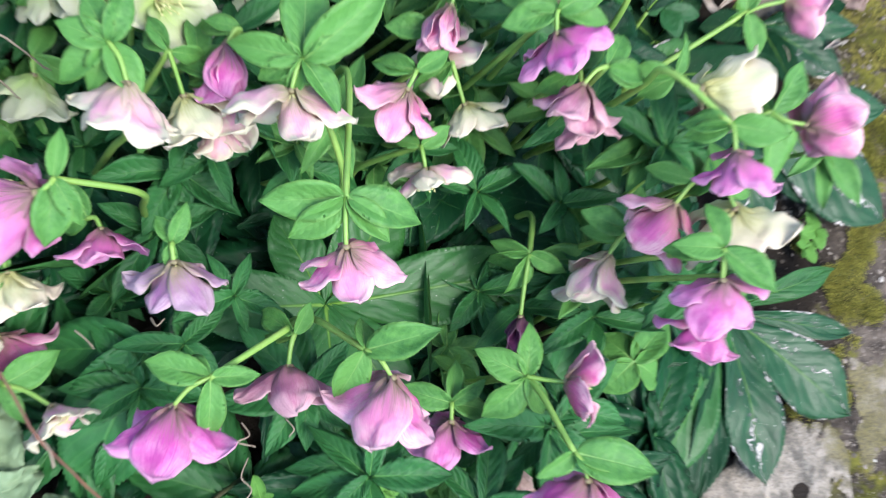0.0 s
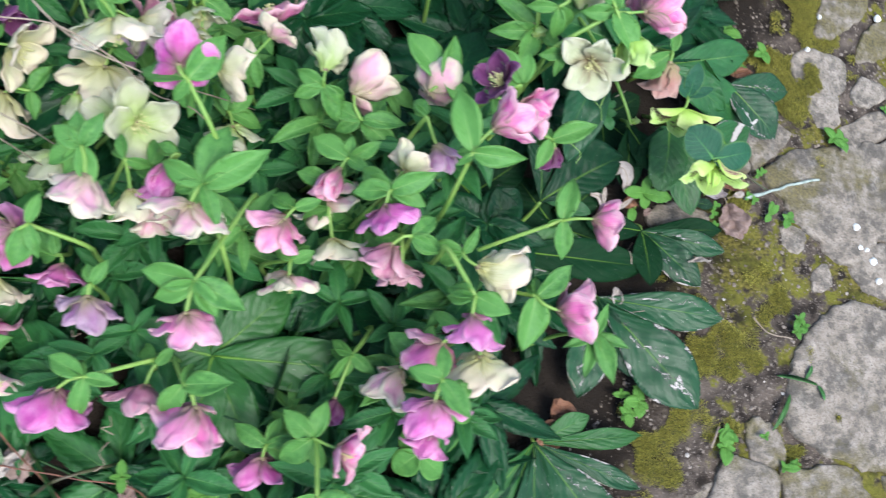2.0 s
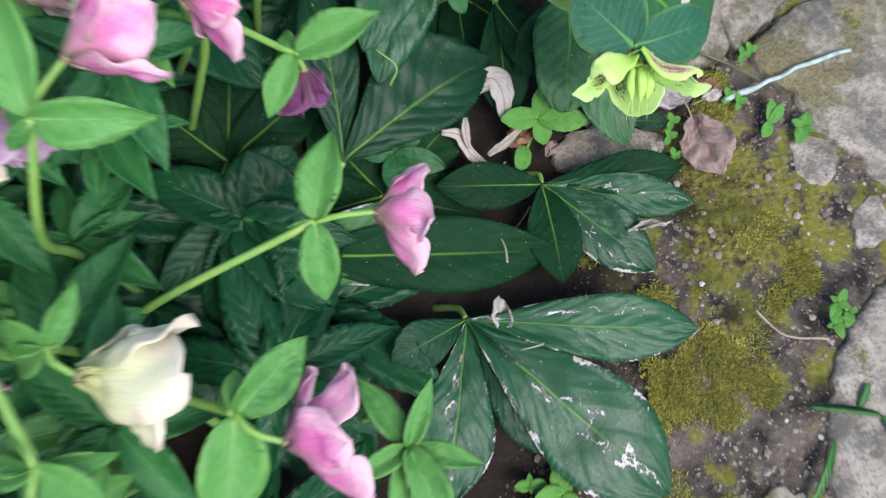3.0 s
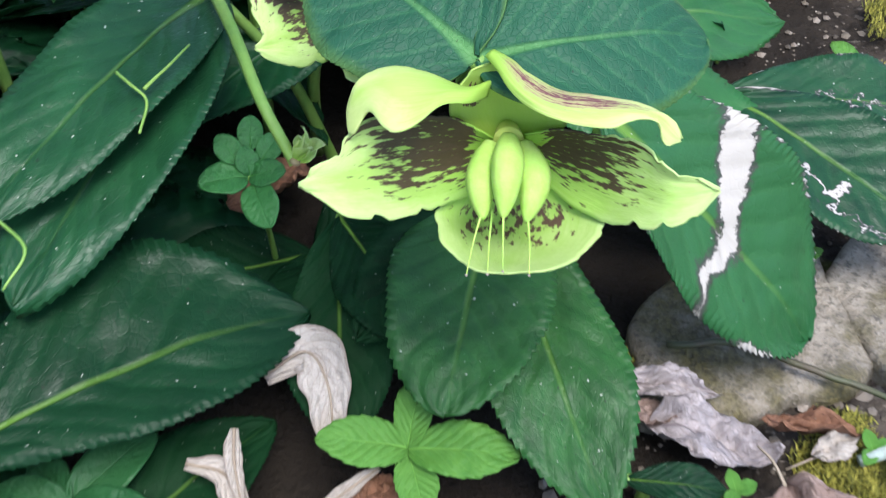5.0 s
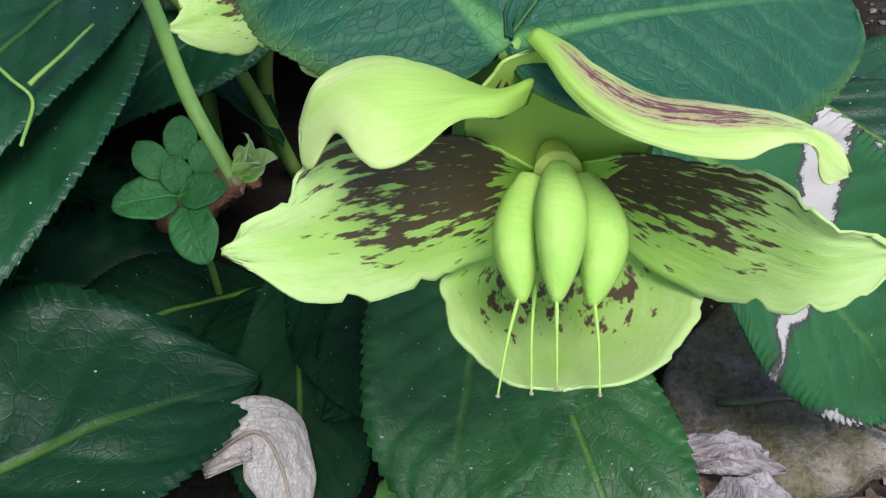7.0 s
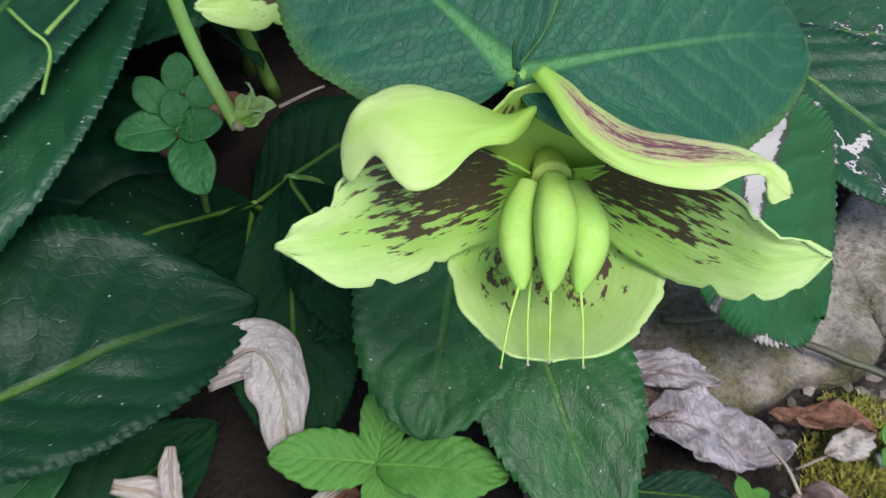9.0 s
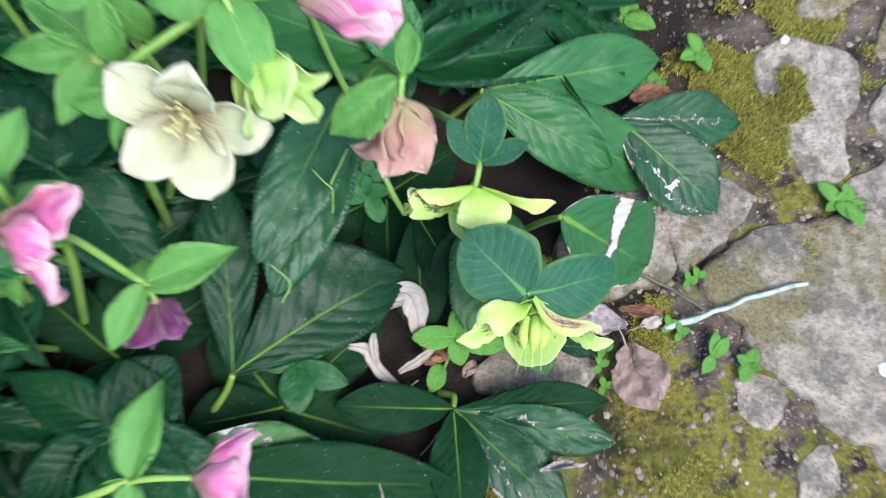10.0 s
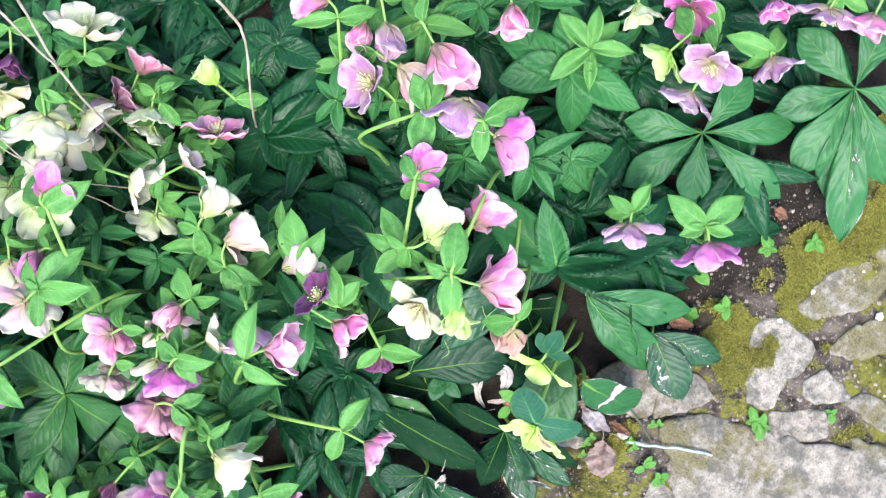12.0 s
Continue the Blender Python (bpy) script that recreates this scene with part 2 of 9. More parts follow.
MAT = {
    # own dark green, deepened in colour for the shade of the layers above
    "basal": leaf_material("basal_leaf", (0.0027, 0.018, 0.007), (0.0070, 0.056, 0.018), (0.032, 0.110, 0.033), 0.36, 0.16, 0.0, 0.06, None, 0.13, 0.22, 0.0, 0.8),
    "split": leaf_material("split_leaf", (0.010, 0.055, 0.020), (0.022, 0.105, 0.033), (0.05, 0.15, 0.05), 0.42, 0.25, 0.30, 0.06, None, 0.12, 0.30, 0.03, 1.0, True, (0.13, 0.25, 0.035)),
    # the shade among the plants is put into this near-black green
    "near": leaf_material("glossy_shade_toned_leaf", (0.0022, 0.0140, 0.0062), (0.0060, 0.036, 0.013), (0.018, 0.070, 0.026), 0.36, 0.13, 0.0, 0.05, None, 0.10, 0.34, 0.03, 0.7, False, (0.13, 0.25, 0.035)),
    "near_torn": leaf_material("glossy_torn_leaf", (0.0040, 0.026, 0.010), (0.012, 0.066, 0.022), (0.030, 0.100, 0.034), 0.40, 0.26, 0.26, 0.06, None, 0.10, 0.32, 0.03, 1.0, False, (0.13, 0.25, 0.035)),
    "sprig": leaf_material("sprig_leaf", (0.016, 0.090, 0.024), (0.036, 0.160, 0.040), (0.06, 0.20, 0.05), 0.42, 0.30, 0.0, 0.15, None, 0.0, 0.05, 0.0, 0.1),
    "seedling": leaf_material("seedling_leaf", (0.010, 0.060, 0.018), (0.022, 0.100, 0.030), (0.03, 0.11, 0.035), 0.45, 0.25, 0.0, 0.12, None, 0.0, 0.05, 0.0, 0.2),
    # low leaves, darkened and dulled in colour to stand in for shade
    "near_shade": leaf_material("shade_toned_leaf", (0.0020, 0.0125, 0.0050), (0.0052, 0.031, 0.010), (0.016, 0.060, 0.020), 0.55, 0.06, 0.0, 0.04, None, 0.10, 0.28, 0.03, 0.5, False, (0.14, 0.27, 0.04)),
    # same leaf in a lighter green, painting sky sheen on top of its gloss
    "near_mid": leaf_material("sheen_toned_leaf", (0.0052, 0.032, 0.0135), (0.0130, 0.072, 0.025), (0.030, 0.105, 0.040), 0.36, 0.26, 0.0, 0.05, None, 0.10, 0.30, 0.03, 1.0, False, (0.09, 0.19, 0.035)),
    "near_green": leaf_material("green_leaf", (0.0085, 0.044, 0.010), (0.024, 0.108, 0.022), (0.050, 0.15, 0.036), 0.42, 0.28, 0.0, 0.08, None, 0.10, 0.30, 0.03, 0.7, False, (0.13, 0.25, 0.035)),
    "low_torn": leaf_material("yellowing_torn_leaf", (0.012, 0.055, 0.012), (0.035, 0.120, 0.025), (0.06, 0.15, 0.04), 0.45, 0.25, 0.26, 0.08, None, 0.09, 0.3, 0.05, 1.0),
    "broad_mid": leaf_material("wedge_leaf", (0.010, 0.060, 0.018), (0.026, 0.125, 0.032), (0.06, 0.17, 0.045), 0.42, 0.28, 0.0, 0.12, None, 0.10, 0.25, 0.02, 0.3, False, (0.16, 0.30, 0.06)),
    "broad_torn": leaf_material("torn_wedge_leaf", (0.010, 0.060, 0.018), (0.026, 0.125, 0.032), (0.06, 0.17, 0.045), 0.42, 0.28, 0.22, 0.12, None, 0.10, 0.25, 0.02, 0.5, False, (0.16, 0.30, 0.06)),
    "mid": leaf_material("mid_leaf", (0.012, 0.074, 0.020), (0.031, 0.150, 0.036), (0.09, 0.24, 0.06), 0.46, 0.30, 0.0, 0.15, None, 0.10, 0.3, 0.03, 0.3),
    "bract": leaf_material("bract_leaf", (0.030, 0.132, 0.028), (0.120, 0.315, 0.068), (0.17, 0.38, 0.10), 0.46, 0.34, 0.0, 0.22, (0.15, 0.33, 0.07), 0.10, 0.16, 0.05, 0.0, False, (0.24, 0.42, 0.13)),
    "hero_bract": leaf_material("hero_bract_leaf", (0.007, 0.044, 0.025), (0.015, 0.085, 0.042), (0.060, 0.190, 0.075), 0.50, 0.2, 0.0, 0.08, (0.10, 0.20, 0.05), 0.20, 0.14, 0.05, 0.25, False, (0.09, 0.24, 0.07)),
    "weed": leaf_material("weed_leaf", (0.055, 0.19, 0.026), (0.120, 0.30, 0.050), (0.17, 0.38, 0.07), 0.5, 0.35, 0.0, 0.25, None, 0.12, 0.3, 0.06),
    "dry": leaf_material("dry_leaf", (0.17, 0.115, 0.095), (0.34, 0.25, 0.22), (0.13, 0.085, 0.07), 0.8, 0.2, 0.0, 0.05, None, 0.3, 0.4, 0.25, 0.3),
    "pale_dry": leaf_material("pale_dry_leaf", (0.30, 0.26, 0.22), (0.58, 0.52, 0.47), (0.24, 0.19, 0.16), 0.78, 0.2, 0.0, 0.1, (0.2, 0.15, 0.12), 0.3, 0.4, 0.25, 0.3),
    "lilac_dry": leaf_material("lilac_dry_leaf", (0.22, 0.19, 0.19), (0.47, 0.42, 0.43), (0.17, 0.13, 0.13), 0.8, 0.2, 0.0, 0.08, None, 0.3, 0.4, 0.25, 0.5),
    "brown_dry": leaf_material("brown_dry_leaf", (0.10, 0.045, 0.03), (0.32, 0.16, 0.095), (0.08, 0.04, 0.03), 0.7, 0.25, 0.0, 0.08, None, 0.3, 0.4, 0.25, 0.3),
    "withered": leaf_material("withered_leaf", (0.10, 0.17, 0.085), (0.22, 0.30, 0.17), (0.24, 0.32, 0.18), 0.6, 0.3, 0.0, 0.15, None, 0.05, 0.1, 0.0, 0.3),
    "grass": leaf_material("grass_blade", (0.05, 0.20, 0.05), (0.10, 0.32, 0.09), (0.12, 0.34, 0.1), 0.5, 0.4, 0.0, 0.4),
    "stem": plain_material("green_stem", (0.12, 0.27, 0.05), (0.24, 0.37, 0.08), 45, 0.5),
    "neck": plain_material("flower_neck", (0.16, 0.17, 0.06), (0.24, 0.13, 0.12), 60, 0.5),
    "darkstem": plain_material("dark_stem", (0.05, 0.09, 0.03), (0.10, 0.05, 0.05), 30, 0.5),
    "twig": plain_material("dry_twig", (0.20, 0.15, 0.11), (0.38, 0.31, 0.235), 60, 0.85),
    "redtwig": plain_material("red_twig", (0.10, 0.042, 0.03), (0.21, 0.09, 0.055), 60, 0.7),
    "lichen_stick": plain_material("lichen_stick", (0.16, 0.21, 0.18), (0.42, 0.48, 0.44), 140, 0.9),
    "carpel": plain_material("green_carpel", (0.275, 0.475, 0.080), (0.375, 0.550, 0.130), 260, 0.6, 0.0003, 0.25),
    "collar": plain_material("yellow_green_collar", (0.38, 0.50, 0.09), (0.46, 0.55, 0.13), 260, 0.6, 0.0003, 0.25),
    "stamen": plain_material("cream_stamen", (0.55, 0.55, 0.22), (0.68, 0.66, 0.34), 120, 0.6),
}
pod = next(k for k in MAT["carpel"].node_tree.nodes if k.type == 'BSDF_PRINCIPLED')
pod.inputs["Subsurface Weight"].default_value = 0.3
pod.inputs["Subsurface Radius"].default_value = (0.0015, 0.002, 0.0006)
pod.inputs["Subsurface Scale"].default_value = 1.0
LIME = ((0.36, 0.55, 0.13), (0.52, 0.66, 0.27), (0.31, 0.51, 0.10), (0.27, 0.49, 0.06))
TEPAL = {
    "mag": tepal_material("magenta_tepal", (0.58, 0.10, 0.37), (0.74, 0.38, 0.57), (0.38, 0.04, 0.24), (0.17, 0.12, 0.085), 0.7, 0.3, None, None, 0.35, 0.55),
    "pink": tepal_material("pink_tepal", (0.70, 0.17, 0.40), (0.76, 0.50, 0.54), (0.52, 0.08, 0.28), (0.20, 0.16, 0.095), 0.85, 0.3, None, None, 0.35, 0.5),
    "blush": tepal_material("blush_tepal", (0.70, 0.37, 0.46), (0.66, 0.63, 0.45), (0.60, 0.28, 0.38), (0.34, 0.31, 0.17), 1.0, 0.3, None, None, 0.7, 0.3),
    "cream": tepal_material("cream_tepal", (0.66, 0.65, 0.43), (0.72, 0.57, 0.50), (0.56, 0.54, 0.30), (0.40, 0.40, 0.15), 0.55, 0.3, None, None, 0.4, 0.3),
    "white": tepal_material("white_tepal", (0.46, 0.50, 0.31), (0.54, 0.52, 0.40), (0.40, 0.47, 0.22), (0.34, 0.48, 0.13), 0.7, 0.3, None, None, 0.4, 0.3),
    "brown_eyed": tepal_material("brown_eyed_white_tepal", (0.46, 0.50, 0.31), (0.54, 0.52, 0.40), (0.42, 0.42, 0.24), (0.16, 0.10, 0.05), 0.7, 0.3, None, None, 0.4, 0.3),
    "mauve": tepal_material("mauve_tepal", (0.38, 0.17, 0.33), (0.52, 0.38, 0.44), (0.25, 0.09, 0.21), (0.30, 0.26, 0.13), 0.8, 0.3, None, None, 0.5),
    "dusky": tepal_material("dusky_tepal", (0.44, 0.16, 0.26), (0.66, 0.42, 0.44), (0.32, 0.10, 0.17), (0.22, 0.13, 0.10), 0.7),
    "faded": tepal_material("faded_tepal", (0.42, 0.20, 0.17), (0.52, 0.34, 0.29), (0.30, 0.13, 0.11), (0.28, 0.25, 0.12), 0.7),
    "dark": tepal_material("dark_purple_tepal", (0.13, 0.028, 0.10), (0.24, 0.08, 0.20), (0.07, 0.012, 0.05), (0.10, 0.05, 0.06), 0.5),
    "lime": tepal_material("lime_tepal", *LIME, 0.8, 0.3),
    "hero_side": tepal_material("blotched_lime_tepal", *LIME, 0.8, 0.28, ((0.040, 0.015, 0.018), 0.08, 0.98, 0.90, 0.305, 0.30, 19.0, 9.0), None, 0.0, 0.18, 0.12, 0.25),
    "hero_throat": tepal_material("spotted_throat", (0.38, 0.56, 0.10), (0.46, 0.62, 0.16), (0.33, 0.52, 0.08), (0.34, 0.54, 0.07), 0.7, 0.30, ((0.060, 0.022, 0.026), 0.45, 1.0, 0.20, 0.36, 0.22, 26.0, 6.0), None, 0.0, 0.10, 0.1, 0.2),
    "hero_low": tepal_material("dotted_lime_tepal", *LIME, 0.7, 0.28, ((0.060, 0.022, 0.026), 0.28, 1.05, 0.80, 0.44, 0.5, 20.0, 12.0), None, 0.0, 0.10, 0.12, 0.2),
    "hero_top": tepal_material("pale_lime_tepal", (0.41, 0.58, 0.14), (0.60, 0.69, 0.28), (0.38, 0.54, 0.12), (0.30, 0.50, 0.07), 0.7, 0.25, None, None, 0.0, 0.10, 0.2, 0.2),
    "hero_streak": tepal_material("streaked_lime_tepal", (0.41, 0.58, 0.14), (0.60, 0.69, 0.28), (0.38, 0.54, 0.12), (0.30, 0.50, 0.07), 0.7, 0.25, None, (0.14, 0.03, 0.06), 0.0, 0.10, 0.2, 0.2),
}


# ---- builders ----
def to_object(name, bm, material, smooth=True):
    me = bpy.data.meshes.new(name)
    bm.to_mesh(me)
    bm.free()
    me.materials.append(material)
    if smooth:
        for p in me.polygons:
            p.use_smooth = True
    return new(name, me)


def under(ob, parent, label=""):
    """Makes ob, which stands in world coordinates, a part of parent."""
    m = ob.matrix_basis.copy()
    ob.parent = parent
    top, base = parent, Matrix.Identity(4)
    while top:
        base = top.matrix_basis @ base
        top = top.parent
    ob.matrix_basis = base.inverted() @ m
    if label:
        ob["label"] = label
    return ob


def part(name, bm, material, parent, label=""):
    return under(to_object(name, bm, material), parent, label)


def grid_surface(rows, cols, place, thickness=0.0):
    """A blade: place(u, v) gives its points, u from -1 to 1 across and v from 0 to 1 along; UVs follow. A thin back gives it body."""
    bm = bmesh.new()
    uvs = bm.loops.layers.uv.new("uv")
    grid = [[bm.verts.new(place(-1 + 2 * j / cols, i / rows)) for j in range(cols + 1)] for i in range(rows + 1)]
    for i in range(rows):
        for j in range(cols):
            f = bm.faces.new((grid[i][j], grid[i][j + 1], grid[i + 1][j + 1], grid[i + 1][j]))
            for lp, (a, b) in zip(f.loops, ((i, j), (i, j + 1), (i + 1, j + 1), (i + 1, j))):
                lp[uvs].uv = (b / cols, a / rows)
    if thickness:
        bm.normal_update()
        back = [[bm.verts.new(q.co - q.normal * thickness) for q in row] for row in grid]
        for i in range(rows):
            for j in range(cols):
                f = bm.faces.new((back[i + 1][j], back[i + 1][j + 1], back[i][j + 1], back[i][j]))
                for lp, (a, b) in zip(f.loops, ((i + 1, j), (i + 1, j + 1), (i, j + 1), (i, j))):
                    lp[uvs].uv = (b / cols, a / rows)
        loop = [(0, j) for j in range(cols)] + [(i, cols) for i in range(rows)] + [(rows, j) for j in range(cols, 0, -1)] + [(i, 0) for i in range(rows, 0, -1)]
        for (a, b), (c, d) in zip(loop, loop[1:] + loop[:1]):
            f = bm.faces.new((grid[a][b], back[a][b], back[c][d], grid[c][d]))
            for lp, (i, j) in zip(f.loops, ((a, b), (a, b), (c, d), (c, d))):
                lp[uvs].uv = (j / cols, i / rows)
    return bm


def leaf_profile(v, belly, point):
    """Half width of a blade along its length, 1 at its widest."""
    return max(0.0, math.sin(math.pi * v ** belly)) ** (point * (0.75 + 0.55 * v))


def blade_mesh(name, seed, belly=1.0, point=0.8, teeth=0.0, fold=0.25, droop=0.2, wavy=0.03, rows=18, cols=6, thickness=0.006):
    rng = random.Random(seed)
    ph = rng.uniform(0, 9)
    twist = rng.uniform(-0.25, 0.25)

    def place(u, v):
        w = leaf_profile(v, belly, point) * 0.5
        w = max(w, 0.018 * (1 - v) + 0.002)
        x = v
        if teeth and abs(u) > 0.99 and 0.12 < v < 0.97:
            out = int(v * rows + 0.5) % 2
            w += teeth * (0.5 if out else -0.35) * (0.6 + 0.4 * math.sin(v * 40 + ph))
            x += 0.3 * teeth * out
        y = u * w
        z = -droop * v * v + fold * abs(u) ** 1.3 * w * (1 - 0.4 * v) + wavy * math.sin(7 * v + ph + (1.6 if u > 0 else 0)) * abs(u) ** 2 + twist * u * w * v
        z += 0.004 * math.sin(u * 9 + ph) * math.sin(v * 23)
        z += 0.010 * noise.noise((v * 7, u * 3, ph)) * (1 if teeth else 1.6)
        return Vector((x, y, z))
    bm = grid_surface(rows, cols, place, thickness)
    me = bpy.data.meshes.new(name)
    bm.to_mesh(me)
    bm.free()
    for p in me.polygons:
        p.use_smooth = True
    return me


BLADES = {
    "basal": [blade_mesh("basal_blade", 10 + i, 0.72, 0.75, 0.036, 0.26, 0.10 + 0.07 * i, 0.03, 46, 6) for i in range(5)],
    "low": [blade_mesh("low_blade", 20 + i, 0.72, 0.75, 0.05, 0.26, 0.10 + 0.07 * i, 0.03, 24, 4) for i in range(5)],
    "broad": [blade_mesh("broad_blade", 30 + i, 0.85, 0.6, 0.035, 0.20, 0.10 + 0.08 * i, 0.03, 64, 8) for i in range(3)],
    "bract": [blade_mesh("bract_blade", 50 + i, 0.84 + 0.07 * (i % 3), 0.72 + 0.08 * (i % 2), 0.02 * (i % 2), 0.36, 0.05 + 0.08 * i, 0.045, 14, 6) for i in range(6)],
    "round": [blade_mesh("round_blade", 70 + i, 0.85, 0.55, 0.0, 0.25, 0.15, 0.03, 10, 4) for i in range(4)],
    "grass": [blade_mesh("grass_blade", 80 + i, 1.3, 0.45, 0.0, 0.3, 0.25 + 0.1 * i, 0.01, 12, 2) for i in range(3)],
    "dry": [blade_mesh("dry_blade", 85 + i, 0.85 + 0.1 * i, 0.8, 0.03, 0.2, 0.1, 0.03, 24, 12) for i in range(4)],
}


def blade_copy(name, kind, mat, foot, tip, width, rng, face=(0, 0, 1), flip=0.0):
    """One blade between two points, its upper side turned towards face; meshes are shared between alike blades."""
    key = (kind, mat, rng.randrange(len(BLADES[kind])))
    if key not in blade_copy.cache:
        me = BLADES[kind][key[2]].copy()
        me.materials.append(MAT[mat])
        blade_copy.cache[key] = me
    foot, tip = Vector(foot), Vector(tip)
    x = tip - foot
    ln = x.length
    x.normalize()
    z = Vector(face) - x * x.dot(Vector(face))
    if z.length < 1e-3:
        z = Vector((0, -1, 0.3))
    z.normalize()
    y = z.cross(x)
    m = Matrix((x * ln, y * width, z * ln)).transposed().to_4x4()
    m = m @ Matrix.Rotation(flip, 4, 'X')
    m.translation = foot
    ob = new(name, blade_copy.cache[key])
    ob.matrix_basis = m
    return ob


blade_copy.cache = {}


def tube(points, r0, r1, sides=6, steps=10):
    """A tapering round stalk along a smooth line through the points."""
    pts = [Vector(p) for p in points]
    if len(pts) == 2:
        line = [pts[0].lerp(pts[1], i / steps) for i in range(steps + 1)]
    else:
        line = []
        ext = [2 * pts[0] - pts[1]] + pts + [2 * pts[-1] - pts[-2]]
        for k in range(1, len(ext) - 2):
            p0, p1, p2, p3 = ext[k - 1:k + 3]
            for i in range(steps):
                s = i / steps
                line.append(0.5 * ((2 * p1) + (p2 - p0) * s + (2 * p0 - 5 * p1 + 4 * p2 - p3) * s * s + (3 * p1 - p0 - 3 * p2 + p3) * s ** 3))
        line.append(pts[-1])
    bm = bmesh.new()
    rings = []
    side = Vector((1, 0.13, 0.07))
    for i, p in enumerate(line):
        d = (line[min(i + 1, len(line) - 1)] - line[max(i - 1, 0)]).normalized()
        a = (side - d * side.dot(d)).normalized()
        side = a
        b = d.cross(a)
        r = r0 + (r1 - r0) * i / (len(line) - 1)
        rings.append([bm.verts.new(p + (a * math.cos(q) + b * math.sin(q)) * r) for q in [2 * math.pi * k / sides for k in range(sides)]])
    for i in range(len(rings) - 1):
        for k in range(sides):
            bm.faces.new((rings[i][k], rings[i][(k + 1) % sides], rings[i + 1][(k + 1) % sides], rings[i + 1][k]))
    bm.faces.new(list(reversed(rings[0])))
    bm.faces.new(rings[-1])
    return bm


def tepal_mesh(name, seed, opening, width=0.9, point=0.5, reflex=18):
    """A tepal of unit length that leans away from the flower's axis (local z) by the opening, in degrees."""
    rng = random.Random(seed)
    ph, tw = rng.uniform(0, 9), rng.uniform(-0.2, 0.2)
    tip_curl = rng.uniform(-1.5, 2.5)
    steps = 40
    spine = [(0.0, 0.0)]
    for i in range(steps):
        v = (i + 0.5) / steps
        a = radians(opening * (1.25 - 0.55 * math.sin(v * 2.2)) + reflex * (v - 0.55))
        x, z = spine[-1]
        spine.append((x + math.sin(a) / steps, z + math.cos(a) / steps))

    def place(u, v):
        k = v * steps
        i = min(int(k), steps - 1)
        x = spine[i][0] + (spine[i + 1][0] - spine[i][0]) * (k - i)
        z = spine[i][1] + (spine[i + 1][1] - spine[i][1]) * (k - i)
        w = max(0.15 * (1 - v) ** 2 + 0.004, max(0.0, math.sin(math.pi * v ** 1.05)) ** point) * width * 0.5
        lift = 0.55 * u * u * w * (1 - 0.5 * v)
        ruffle = 0.075 * math.sin(6 * v + ph + 2.6 * u) * abs(u) ** 2 * v + 0.035 * math.sin(15 * v + ph + u) * abs(u) ** 3
        ruffle += 0.09 * noise.noise((u * 1.6 + ph, v * 2.6, ph)) + 0.035 * noise.noise((u * 4, v * 6, ph + 5)) - tip_curl * max(0.0, v - 0.75) ** 2
        w *= 1 + 0.10 * noise.noise((v * 5, ph, 3 if u > 0 else 8)) * abs(u)
        a = radians(opening)
        return Vector((0.05 + x - (lift + ruffle) * math.cos(a) + tw * u * w * v, u * w, z + (lift + ruffle) * math.sin(a)))
    bm = grid_surface(16, 10, place, 0.012)
    me = bpy.data.meshes.new(name)
    bm.to_mesh(me)
    bm.free()
    for p in me.polygons:
        p.use_smooth = True
    return me


TEPALS = {op: [tepal_mesh("tepal", 100 + op * 7 + i, op + 4 * (i - 2), 0.72 + 0.05 * (i % 4), 0.50 + 0.06 * (i % 3), (4, 24, 42, 14, 55, -8)[i]) for i in range(6)] for op in (18, 32, 44, 54, 64, 74, 92)}


def stalk_knob(r):
    bm = bmesh.new()
    bmesh.ops.create_icosphere(bm, subdivisions=2, radius=r)
    for v in bm.verts:
        v.co.z *= 0.7
    return bm


STAMENS = []


def stamen_tuft():
    if not STAMENS:
        rng = random.Random(5)
        bm = bmesh.new()
        for i in range(26):
            a, r = rng.uniform(0, 6.28), rng.uniform(0.05, 0.24)
            tip = Vector((r * math.cos(a), r * math.sin(a), rng.uniform(0.28, 0.46)))
            foot = Vector((0.05 * math.cos(a), 0.05 * math.sin(a), 0.05))
            other = tube([foot, tip], 0.008, 0.006, 4, 2)
            bmesh.ops.create_icosphere(other, subdivisions=1, radius=0.024, matrix=Matrix.Translation(tip))
            me = bpy.data.meshes.new("tmp")
            other.to_mesh(me)
            other.free()
            bm.from_mesh(me)
            bpy.data.meshes.remove(me)
        me = bpy.data.meshes.new("stamen_tuft")
        bm.to_mesh(me)
        bm.free()
        me.materials.append(MAT["stamen"])
        STAMENS.append(me)
    return STAMENS[0]


def turn_to(axis, spin, at, size):
    q = Vector(axis).to_track_quat('Z', 'Y').to_matrix().to_4x4()
    return Matrix.Translation(at) @ q @ Matrix.Rotation(spin, 4, 'Z') @ Matrix.Diagonal((size, size, size, 1))


HUE = {"mag": "magenta", "pink": "bright pink", "blush": "pale pink and cream", "cream": "cream flushed with pink", "white": "greenish white", "brown_eyed": "greenish white, brown-eyed",
       "mauve": "dusty mauve", "dusky": "dusky rose", "faded": "withered pinkish brown", "dark": "dark purple", "lime": "lime yellow"}
SHAPE = {18: "closed bud", 32: "half-open flower", 44: "bell-shaped flower", 54: "nodding flower", 64: "open nodding flower", 74: "wide open flower", 92: "flat wide open flower"}


